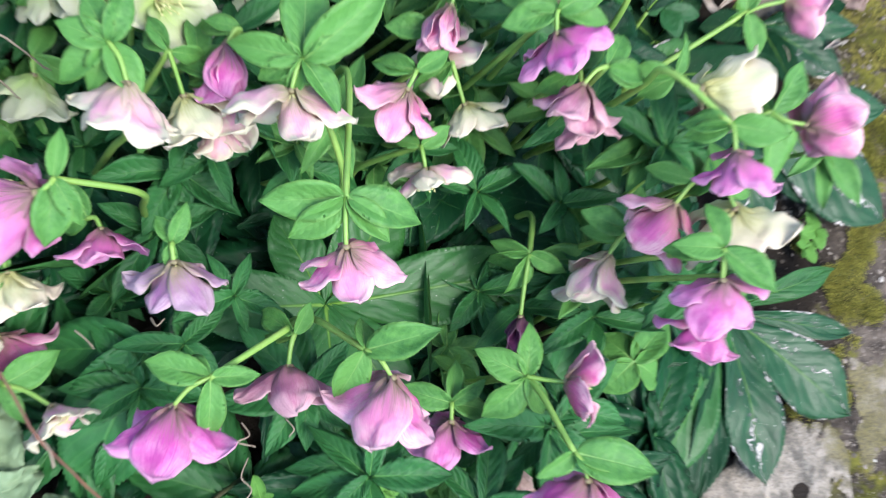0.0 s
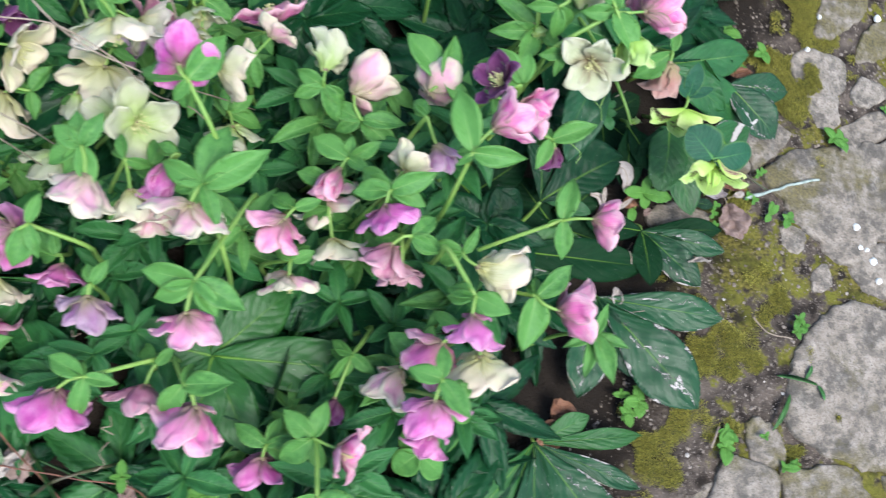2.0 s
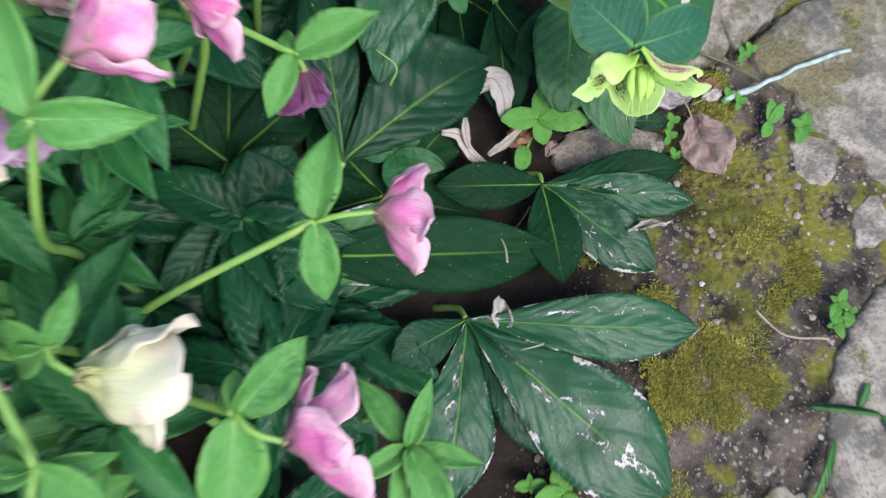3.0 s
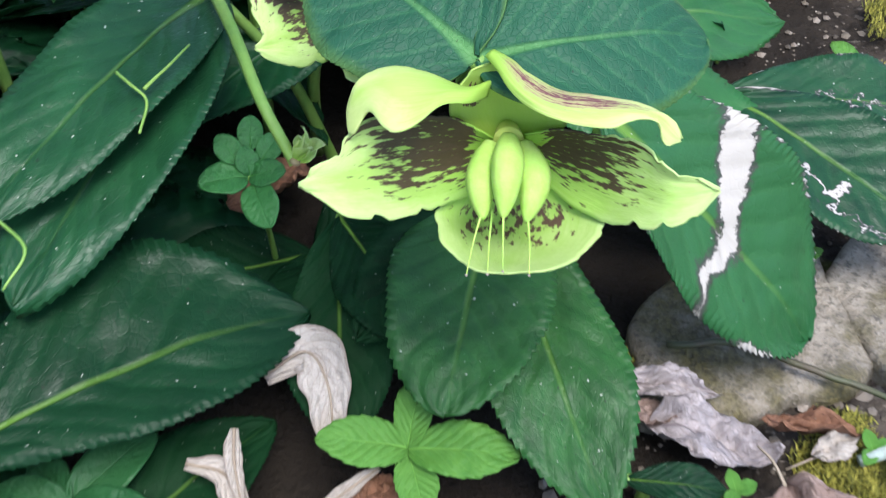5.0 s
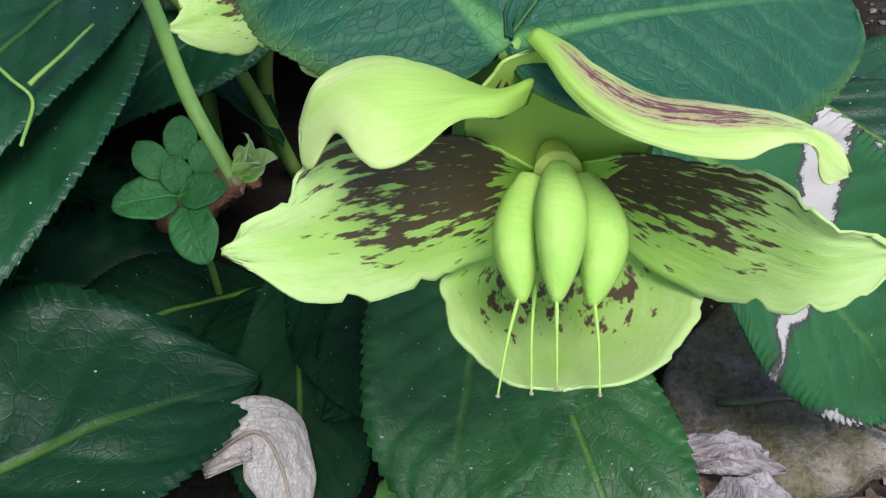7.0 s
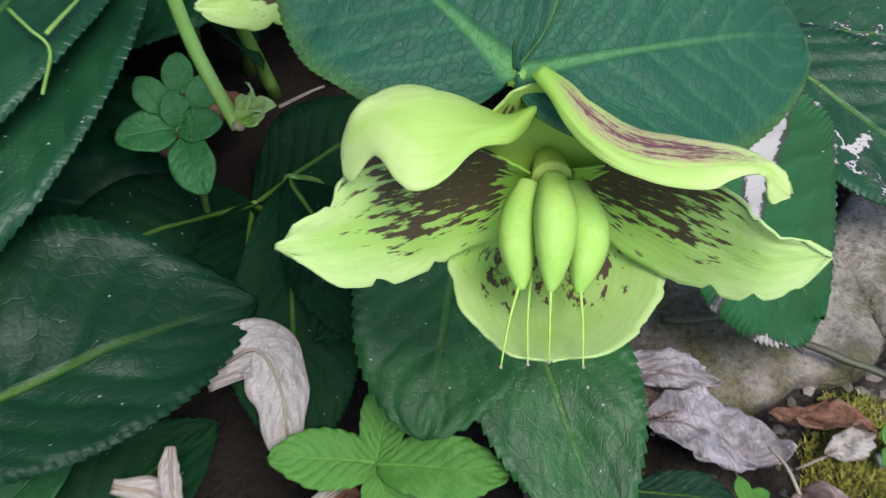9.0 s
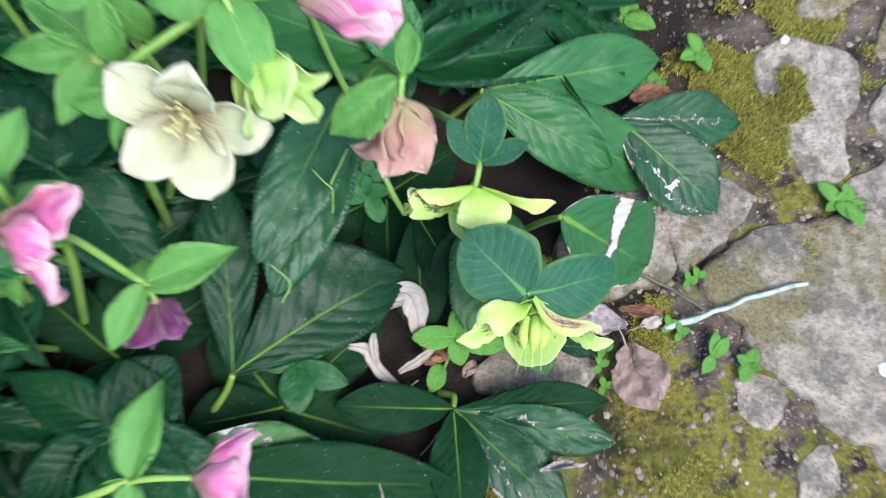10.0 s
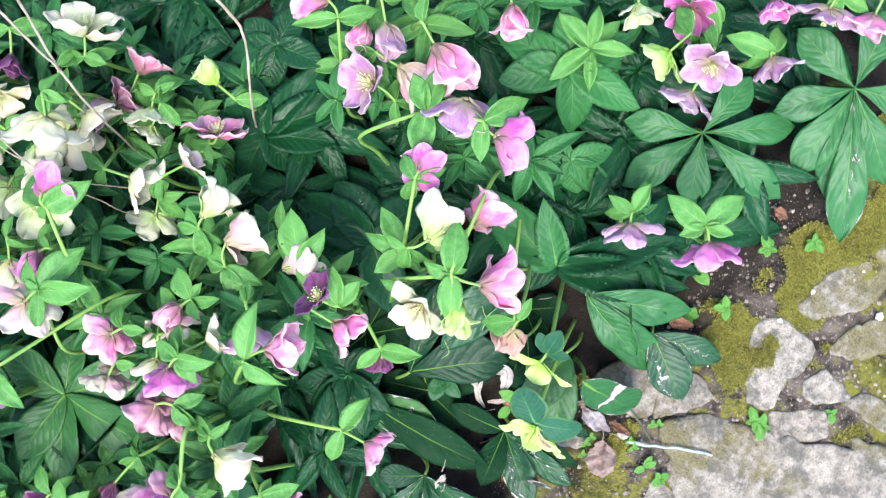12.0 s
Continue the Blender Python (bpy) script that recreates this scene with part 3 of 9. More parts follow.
def bloom(parent, neck, axis, size, kind, opening, rng, spin=None, parts=5):
    """A hellebore flower: receptacle, five overlapping tepals and a tuft of stamens."""
    flower = to_object("flower", stalk_knob(0.0016 + 0.028 * size), MAT["neck"])
    flower.matrix_basis = turn_to(axis, 0, Vector(neck), 1)
    under(flower, parent, f"{HUE[kind]} {SHAPE[opening]}")
    spin = rng.uniform(0, 6.28) if spin is None else spin
    for k in range(parts):
        i = rng.randrange(6)
        key = (kind, opening, i)
        if key not in bloom.cache:
            me = TEPALS[opening][i].copy()
            me.materials.append(TEPAL[kind])
            bloom.cache[key] = me
        t = new("tepal", bloom.cache[key])
        t.matrix_basis = turn_to(axis, spin + k * 2 * math.pi / parts + rng.uniform(-0.12, 0.12), Vector(neck) + Vector(axis).normalized() * (0.0014 * (k % 2)), size * rng.uniform(0.88, 1.08)) @ Matrix.Rotation(radians(rng.uniform(-14, 14)), 4, 'Y') @ Matrix.Rotation(radians(rng.uniform(-13, 13)), 4, 'X')
        under(t, flower)
    if opening > 40:
        s = new("stamen_tuft", stamen_tuft())
        s.matrix_basis = turn_to(axis, rng.uniform(0, 6), Vector(neck), size)
        under(s, flower, "tuft of cream stamens")
    return flower


bloom.cache = {}


def flower_stem(seed, neck, axis, size, kind, opening, node, root, bend, bracts, bract_mat="bract"):
    """A flowering stem from the soil to its node of bracts, and from there a stalk with one flower. bracts: (tip, width) each."""
    rng = random.Random(seed)
    neck, node, root, bend = Vector(neck), Vector(node), Vector(root), Vector(bend)
    top = new("hellebore")
    top.location = root
    part("stem", tube([root, bend.lerp(root, min(0.6, (node - bend).length / (root - bend).length)), bend, node], 0.0028, 0.0020, 7, 7), MAT["stem"], top)
    part("flower_stalk", tube([node, node.lerp(neck, 0.55) - Vector(axis).normalized() * 0.004, neck], 0.0018, 0.0014, 6, 5), MAT["stem"], top)
    for tip, width in bracts:
        under(blade_copy("bract", "bract", bract_mat, node, tip, width, rng, Vector((0, -0.35, 1)) + Vector((rng.uniform(-.3, .3), rng.uniform(-.3, .3), 0))), top)
    bloom(top, neck, axis, size, kind, opening, rng)
    tagged(top, f"{HUE[kind]} {SHAPE[opening]} on a green hellebore stem", "hellebore", "flowering hellebores")
    return top


def leaf_fan(seed, hub, root, fingers, mat="basal", kind="basal", label="dark green hellebore leaf with serrated leaflets, low in the bed"):
    """A basal leaf: a stalk with leaflets spread from its top like fingers. fingers: (tip, width) each."""
    rng = random.Random(seed)
    hub, root = Vector(hub), Vector(root)
    top = new("hellebore_leaf")
    top.location = root
    part("leaf_stalk", tube([root, root.lerp(hub, 0.6) + Vector((rng.uniform(-.008, .008), rng.uniform(-.008, .008), 0.004)), hub], 0.0028, 0.0021, 6, 5), MAT["stem"], top)
    for i, f in enumerate(fingers):
        tip, width = Vector(f[0]), f[1]
        m = f[2] if len(f) > 2 else mat
        up = Vector((rng.uniform(-.25, .25), rng.uniform(-.35, .15), 1))
        k = "broad" if width > 0.5 * (tip - hub).length else kind
        under(blade_copy("leaflet", k, m, hub + Vector((0, 0, 0.001 * i)), tip, width, rng, up), top)
    return tagged(top, label, "leaf", "hellebore basal leaves")


def leafy_shoot(seed, at, root, count, reach, mat):
    """A flowerless shoot: a stalk with a loose whorl of smooth pointed leaves."""
    rng = random.Random(seed)
    at, root = Vector(at), Vector(root)
    top = new("hellebore_shoot")
    top.location = root
    part("stalk", tube([root, root.lerp(at, 0.5) + Vector((rng.uniform(-.012, .012), rng.uniform(-.012, .012), 0)), at], 0.0026, 0.0018, 6, 5), MAT["stem"], top)
    spin = rng.uniform(0, 6.28)
    for k in range(count):
        a = spin + k * 2.399
        ln = reach * rng.uniform(0.65, 1.1)
        foot = at - Vector((0, 0, 0.004 * (k // 3)))
        tip = foot + Vector((ln * math.cos(a), ln * math.sin(a), ln * rng.uniform(-0.15, 0.55)))
        under(blade_copy("leaf_blade", "bract", mat, foot, tip, ln * rng.uniform(0.34, 0.46), rng), top)
    return tagged(top, "green leafy hellebore shoot without a flower among the stems", "hellebore", "leafy hellebore shoots")


# ---- ground, path and moss ----
def edge_x(y):
    """Where the planted bed ends and the path begins."""
    ys = (-3.0, -0.56, -0.45, -0.28, -0.08, 0.02, 0.1, 0.2, 0.34, 0.45, 0.7, 3.0)
    xs = (-0.36, -0.32, -0.26, -0.11, -0.02, -0.02, 0.03, 0.07, 0.10, 0.15, 0.28, 0.5)
    return float(np.interp(y, ys, xs)) + 0.012 * noise.noise((y * 9, 3.1, 0))


def soil_material():
    m, t, n, l, b = nodes_of("soil_and_moss")
    geo = n.new("ShaderNodeNewGeometry").outputs["Position"]
    big = noise_tex(t, 7.0, 6, 0.6, geo)
    mid = noise_tex(t, 38.0, 5, 0.62, geo)
    fine = noise_tex(t, 260.0, 4, 0.6, geo)
    soil = mix(t, ramp(t, mid, [(0.38, (0, 0, 0)), (0.64, (1, 1, 1))]), (0.018, 0.014, 0.011), (0.115, 0.092, 0.074))
    soil = mix(t, ramp(t, fine, [(0.59, (0, 0, 0)), (0.68, (1, 1, 1))]), soil, (0.23, 0.195, 0.165))
    moss = mix(t, ramp(t, fine, [(0.35, (0, 0, 0)), (0.62, (1, 1, 1))]), (0.035, 0.033, 0.009), (0.155, 0.132, 0.032))
    clump = noise_tex(t, 24.0, 4, 0.6, geo)
    moss = mix(t, ramp(t, clump, [(0.40, (1, 1, 1)), (0.50, (0, 0, 0))]), moss, (0.022, 0.020, 0.008))
    moss = mix(t, ramp(t, mid, [(0.45, (0, 0, 0)), (0.68, (1, 1, 1))]), moss, (0.12, 0.12, 0.02))
    sel = ramp(t, calc(t, 'ADD', big, calc(t, 'MULTIPLY', mid, 0.55)), [(0.785, (0, 0, 0)), (0.825, (1, 1, 1))])
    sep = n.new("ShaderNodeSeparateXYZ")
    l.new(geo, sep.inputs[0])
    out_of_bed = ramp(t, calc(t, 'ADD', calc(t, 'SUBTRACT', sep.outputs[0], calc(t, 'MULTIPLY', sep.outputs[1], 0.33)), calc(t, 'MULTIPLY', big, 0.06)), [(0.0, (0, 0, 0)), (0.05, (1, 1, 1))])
    # dark bed soil, its brown lowered further to paint in the leaves' shade
    humus_with_shade = mix(t, mid, (0.005, 0.004, 0.0035), (0.030, 0.023, 0.017))
    soil = mix(t, out_of_bed, humus_with_shade, soil)
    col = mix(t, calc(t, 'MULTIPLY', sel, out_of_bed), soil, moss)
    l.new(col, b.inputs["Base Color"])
    b.inputs["Roughness"].default_value = 0.95
    b.inputs["Specular IOR Level"].default_value = 0.15
    bump(t, calc(t, 'ADD', mid, calc(t, 'MULTIPLY', fine, 0.6)), 0.9, 0.006, b)
    return m


def stone_material():
    m, t, n, l, b = nodes_of("weathered_flagstone")
    geo = n.new("ShaderNodeNewGeometry").outputs["Position"]
    rnd = n.new("ShaderNodeObjectInfo").outputs["Random"]
    big = noise_tex(t, 14.0, 7, 0.65, geo)
    mid = noise_tex(t, 75.0, 6, 0.68, geo)
    fine = noise_tex(t, 420.0, 4, 0.6, geo)
    huge = noise_tex(t, 5.0, 5, 0.6, geo)
    col = mix(t, rnd, (0.250, 0.208, 0.163), (0.272, 0.236, 0.192))
    col = mix(t, ramp(t, big, [(0.36, (0, 0, 0)), (0.66, (1, 1, 1))]), col, (0.340, 0.288, 0.230))
    col = mix(t, calc(t, 'MULTIPLY', ramp(t, huge, [(0.36, (1, 1, 1)), (0.60, (0, 0, 0))]), 0.7), col, (0.135, 0.120, 0.098))
    pits = noise_tex(t, 34.0, 6, 0.72, geo)
    col = mix(t, calc(t, 'MULTIPLY', ramp(t, pits, [(0.40, (1, 1, 1)), (0.49, (0, 0, 0))]), 0.75), col, (0.075, 0.070, 0.060))
    col = mix(t, calc(t, 'MULTIPLY', ramp(t, mid, [(0.40, (1, 1, 1)), (0.54, (0, 0, 0))]), 0.6), col, (0.085, 0.078, 0.068))
    col = mix(t, calc(t, 'MULTIPLY', ramp(t, pits, [(0.55, (0, 0, 0)), (0.66, (1, 1, 1))]), 0.45), col, (0.41, 0.360, 0.300))
    col = mix(t, calc(t, 'MULTIPLY', ramp(t, mid, [(0.52, (0, 0, 0)), (0.74, (1, 1, 1))]), 0.5), col, (0.38, 0.345, 0.30))
    col = mix(t, calc(t, 'MULTIPLY', ramp(t, fine, [(0.53, (0, 0, 0)), (0.63, (1, 1, 1))]), 0.6), col, (0.075, 0.068, 0.058))
    mossy = mix(t, ramp(t, fine, [(0.4, (0, 0, 0)), (0.6, (1, 1, 1))]), (0.055, 0.050, 0.016), (0.18, 0.150, 0.045))
    col = mix(t, calc(t, 'MULTIPLY', ramp(t, calc(t, 'ADD', calc(t, 'MULTIPLY', huge, 0.72), calc(t, 'ADD', calc(t, 'MULTIPLY', mid, 0.18), calc(t, 'MULTIPLY', fine, 0.10))), [(0.425, (1, 1, 1)), (0.475, (0, 0, 0))]), 0.6), col, mossy)
    l.new(col, b.inputs["Base Color"])
    b.inputs["Roughness"].default_value = 0.9
    b.inputs["Specular IOR Level"].default_value = 0.10
    bump(t, calc(t, 'ADD', calc(t, 'ADD', mid, pits), calc(t, 'MULTIPLY', fine, 0.5)), 0.9, 0.0035, b)
    return m


SOIL, STONE = soil_material(), stone_material()


def moss_height(x, y):
    e = edge_x(y)
    band = max(0.0, 1 - abs(x - e - 0.055) / 0.075)
    n1 = noise.noise((x * 16, y * 16, 0.4)) * 0.5 + noise.noise((x * 41, y * 41, 1.7)) * 0.35
    clear = max(0.0, 1 - ((x - 0.045) / 0.085) ** 2 - ((y - 0.095) / 0.06) ** 2)
    lush = 0.14 if y > 0.13 and x > edge_x(y) else 0.0
    return band * (1 - clear), n1 - 0.8 * clear + lush


def ground_z(x, y):
    band, n1 = moss_height(x, y)
    rise = min(1.0, max(0.0, (x - edge_x(y)) / 0.08))
    z = -0.012 + 0.0085 * rise + 0.004 * noise.noise((x * 11, y * 11, 5.0)) + 0.0025 * noise.noise((x * 60, y * 60, 2.0))
    return z + max(0.0, band * (0.5 + n1)) * 0.010


def build_ground():
    near = [-1.35 + 0.0125 * i for i in range(149)]
    xs = [-40, -12, -4, -2] + near + [0.6, 0.9, 1.5, 3, 8, 20, 40]
    neary = [-0.8 + 0.0125 * i for i in range(137)]
    ys = [-40, -12, -4, -2, -1.2] + neary + [1.0, 1.3, 2, 4, 12, 40]
    verts = [(x, y, ground_z(x, y) if -1.4 < x < 0.7 and -1 < y < 1.1 else -0.014) for y in ys for x in xs]
    w = len(xs)
    faces = [(j * w + i, j * w + i + 1, (j + 1) * w + i + 1, (j + 1) * w + i) for j in range(len(ys) - 1) for i in range(w - 1)]
    me = bpy.data.meshes.new("ground")
    me.from_pydata(verts, [], faces)
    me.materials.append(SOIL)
    for p in me.polygons:
        p.use_smooth = True
    return tagged(new("ground", me), "dark crumbly soil, leaf shade toned into the bed, olive moss along the path's edge", "soil", kind="structure")


ground = build_ground()


def flagstone(seed, corners, top=0.003, parent=None):
    """An irregular flat stone: a rough outline through its corners, a worn rim and a slightly uneven top."""
    rng = random.Random(seed)
    flagstone.laid.append(corners)
    cs = [Vector((x, y, 0)) for x, y in corners]
    mid = sum(cs, Vector()) / len(cs)
    out = []
    for i, c in enumerate(cs):
        d = cs[(i + 1) % len(cs)]
        k = max(3, int((d - c).length / 0.007))
        for j in range(k):
            p = c.lerp(d, j / k)
            rough = 0.009 * noise.noise((p.x * 26, p.y * 26, seed * 1.7)) + 0.0042 * noise.noise((p.x * 110, p.y * 110, seed * 0.3)) - 0.006
            out.append(p + (mid - p).normalized() * (rough + (0.004 if j == 0 else 0.0)))
    bm = bmesh.new()
    tilt = (rng.uniform(-0.012, 0.012), rng.uniform(-0.012, 0.012))
    rings = []
    for s, dz in ((1.0, -0.035), (1.0, -0.0045), (0.98, -0.002), (0.94, -0.0006), (0.85, 0.0), (0.7, 0.0), (0.5, 0.0), (0.3, 0.0), (0.12, 0.0)):
        ring = []
        for p in out:
            q = mid.lerp(p, s)
            z = top + dz + (q - mid).x * tilt[0] + (q - mid).y * tilt[1]
            if dz > -0.03:
                z += 0.0034 * noise.noise((q.x * 26, q.y * 26, seed)) + 0.0020 * noise.noise((q.x * 85, q.y * 85, seed))
            ring.append(bm.verts.new((q.x, q.y, z)))
        rings.append(ring)
    n = len(out)
    for a, b in zip(rings, rings[1:]):
        for i in range(n):
            bm.faces.new((a[i], a[(i + 1) % n], b[(i + 1) % n], b[i]))
    bm.faces.new(rings[-1])
    bmesh.ops.recalc_face_normals(bm, faces=bm.faces[:])
    return part("flagstone", bm, STONE, parent)


flagstone.laid = []


def on_stone(x, y):
    """Whether a flagstone lies at the place."""
    for cs in flagstone.laid:
        if min(c[0] for c in cs) < x < max(c[0] for c in cs) and min(c[1] for c in cs) < y < max(c[1] for c in cs):
            inside = False
            for (ax, ay), (bx, by) in zip(cs, cs[1:] + cs[:1]):
                if (ay > y) != (by > y) and x < ax + (y - ay) / (by - ay) * (bx - ax):
                    inside = not inside
            if inside:
                return True
    return False


def bedding(x0, y0, x1, y1):
    bm = bmesh.new()
    for i in range(2):
        for j in range(2):
            bm.verts.new(((x0, x1)[i], (y0, y1)[j], -0.020))
    v = bm.verts[:] if not hasattr(bm.verts, "ensure_lookup_table") else (bm.verts.ensure_lookup_table(), bm.verts[:])[1]
    bm.faces.new((v[0], v[2], v[3], v[1]))
    r = bmesh.ops.extrude_face_region(bm, geom=bm.faces[:])
    for q in r["geom"]:
        if isinstance(q, bmesh.types.BMVert):
            q.co.z -= 0.08
    bmesh.ops.recalc_face_normals(bm, faces=bm.faces[:])
    return to_object("pavement", bm, SOIL, False)


pavement = tagged(bedding(-0.3, -1.6, 1.5, 1.6), "path of worn irregular flagstones with mossy joints", "path", kind="structure")
flagstone(1, [(0.064, 0.047), (0.084, 0.069), (0.115, 0.088), (0.19, 0.097), (0.285, 0.135), (0.335, 0.0), (0.285, -0.022), (0.211, -0.02), (0.19, -0.034), (0.166, -0.055), (0.132, -0.031), (0.111, -0.01), (0.091, 0.019)], 0.004, pavement)
flagstone(2, [(0.172, -0.060), (0.191, -0.041), (0.212, -0.029), (0.28, -0.032), (0.36, -0.02), (0.37, -0.10), (0.261, -0.100), (0.197, -0.092)], 0.003, pavement)
flagstone(3, [(0.133, -0.119), (0.155, -0.112), (0.243, -0.110), (0.36, -0.115), (0.35, -0.30), (0.221, -0.303), (0.16, -0.296), (0.113, -0.281), (0.084, -0.268), (0.078, -0.229), (0.105, -0.161)], 0.004, pavement)
flagstone(6, [(0.002, -0.301), (0.060, -0.322), (0.056, -0.380), (0.040, -0.483), (0.036, -0.560), (-0.085, -0.560), (-0.091, -0.498), (-0.053, -0.408)], 0.004, pavement)
flagstone(7, [(0.070, -0.310), (0.158, -0.306), (0.178, -0.360), (0.074, -0.368)], 0.001, pavement)
flagstone(8, [(-0.277, -0.444), (-0.190, -0.410), (-0.148, -0.420), (-0.150, -0.560), (-0.300, -0.580)], 0.0, pavement)
flagstone(10, [(-0.034, 0.036), (-0.032, 0.080), (0.0, 0.102), (0.035, 0.112), (0.039, 0.052), (0.018, 0.040)], 0.001, pavement)
flagstone(21, [(0.042, 0.104), (0.046, 0.052), (0.060, 0.060), (0.084, 0.085), (0.094, 0.106), (0.062, 0.118)], 0.0015, pavement)
flagstone(30, [(-0.086, -0.028), (-0.082, -0.006), (-0.045, -0.004), (-0.012, -0.007), (-0.014, -0.022)], -0.004, pavement)
flagstone(11, [(0.09, -0.385), (0.20, -0.38), (0.22, -0.56), (0.10, -0.56)], 0.003, pavement)
flagstone(12, [(0.195, -0.315), (0.35, -0.32), (0.36, -0.50), (0.23, -0.52)], 0.002, pavement)
flagstone(22, [(0.141, 0.256), (0.159, 0.301), (0.181, 0.344), (0.209, 0.367), (0.231, 0.338), (0.198, 0.281), (0.163, 0.247)], 0.0015, pavement)
flagstone(23, [(0.107, 0.211), (0.135, 0.235), (0.185, 0.208), (0.167, 0.172), (0.168, 0.133), (0.144, 0.124)], 0.0015, pavement)
flagstone(24, [(0.185, 0.172), (0.206, 0.203), (0.243, 0.185), (0.208, 0.156)], 0.0015, pavement)
flagstone(25, [(0.244, 0.178), (0.265, 0.197), (0.304, 0.187), (0.309, 0.168), (0.264, 0.173)], 0.0015, pavement)
flagstone(26, [(0.175, 0.126), (0.230, 0.155), (0.246, 0.130), (0.192, 0.101)], 0.0008, pavement)
flagstone(27, [(0.200, 0.225), (0.219, 0.274), (0.244, 0.287), (0.261, 0.266), (0.234, 0.234)], 0.0015, pavement)
flagstone(28, [(0.262, 0.315), (0.235, 0.375), (0.30, 0.43), (0.35, 0.36)], 0.001, pavement)
flagstone(29, [(0.285, 0.215), (0.275, 0.275), (0.33, 0.31), (0.365, 0.24)], 0.001, pavement)
flagstone(13, [(0.345, 0.02), (0.27, 0.145), (0.36, 0.15), (0.50, 0.10), (0.49, -0.02)], 0.003, pavement)
flagstone(15, [(0.085, -0.020), (0.101, -0.018), (0.112, -0.034), (0.094, -0.039)], -0.001, pavement)
flagstone(16, [(0.03, -0.258), (0.048, -0.256), (0.067, -0.279), (0.065, -0.303), (0.032, -0.304)], 0.000, pavement)
flagstone(17, [(-0.104, -0.360), (-0.050, -0.340), (-0.018, -0.330), (-0.067, -0.412), (-0.100, -0.496), (-0.137, -0.490)], -0.002, pavement)
flagstone(19, [(0.121, -0.066), (0.14, -0.059), (0.145, -0.081), (0.125, -0.095), (0.117, -0.085)], -0.001, pavement)
flagstone(14, [(0.385, -0.03), (0.385, -0.15), (0.375, -0.28), (0.52, -0.27), (0.53, -0.05)], 0.002, pavement)
rs = random.Random(3)
for i in range(5):
    for j in range(12):
        cx, cy = 0.47 + 0.2 * i, -1.3 + 0.235 * j
        if (cx > 0.62 or abs(cy) > 0.5) and cx > edge_x(cy) + 0.18:
            jit = lambda: rs.uniform(-0.022, 0.022)
            flagstone(40 + i * 12 + j, [(cx - 0.09 + jit(), cy - 0.105 + jit()), (cx + 0.09 + jit(), cy - 0.105 + jit()), (cx + 0.09 + jit(), cy + 0.105 + jit()), (cx - 0.09 + jit(), cy + 0.105 + jit())], rs.uniform(0, 0.004), pavement)


def moss_carpet():
    """Fine upright moss shoots over the soil beside the bed and in the joints."""
    rng = random.Random(8)
    verts, faces = [], []
    made = 0
    while made < 74000:
        y = rng.uniform(-0.62, 0.75)
        x = edge_x(y) + rng.uniform(-0.06, 0.36)
        band, n1 = moss_height(x, y)
        if n1 * 1.0 + band * 0.5 + rng.uniform(-0.07, 0.07) < 0.40:
            continue
        z = max(ground_z(x, y), -0.002)
        if on_stone(x, y):
            if n1 < 0.42 or rng.random() < 0.4:
                continue
            z = 0.0035
        for k in range(4):
            a = rng.uniform(0, 6.28)
            h, w, lean = rng.uniform(0.0012, 0.0046) * (0.6 + n1), rng.uniform(0.00025, 0.00055), rng.uniform(0.0, 0.0035)
            bx, by = x + rng.uniform(-0.002, 0.002), y + rng.uniform(-0.002, 0.002)
            i = len(verts)
            verts += [(bx - w * math.sin(a), by + w * math.cos(a), z - 0.001), (bx + w * math.sin(a), by - w * math.cos(a), z - 0.001), (bx + lean * math.cos(a), by + lean * math.sin(a), z + h)]
            faces.append((i, i + 1, i + 2))
        made += 1
    m, t, n, l, b = nodes_of("moss_shoots")
    r = n.new("ShaderNodeNewGeometry").outputs["Random Per Island"]
    l.new(ramp(t, r, [(0.0, (0.055, 0.062, 0.011)), (0.5, (0.200, 0.192, 0.027)), (1.0, (0.43, 0.39, 0.075))]), b.inputs["Base Color"])
    b.inputs["Roughness"].default_value = 0.9
    me = bpy.data.meshes.new("moss")
    me.from_pydata(verts, [], faces)
    me.materials.append(m)
    return tagged(new("moss", me), "olive and golden moss shoots on damp soil beside the path", "moss", kind="stuff")


moss_carpet()


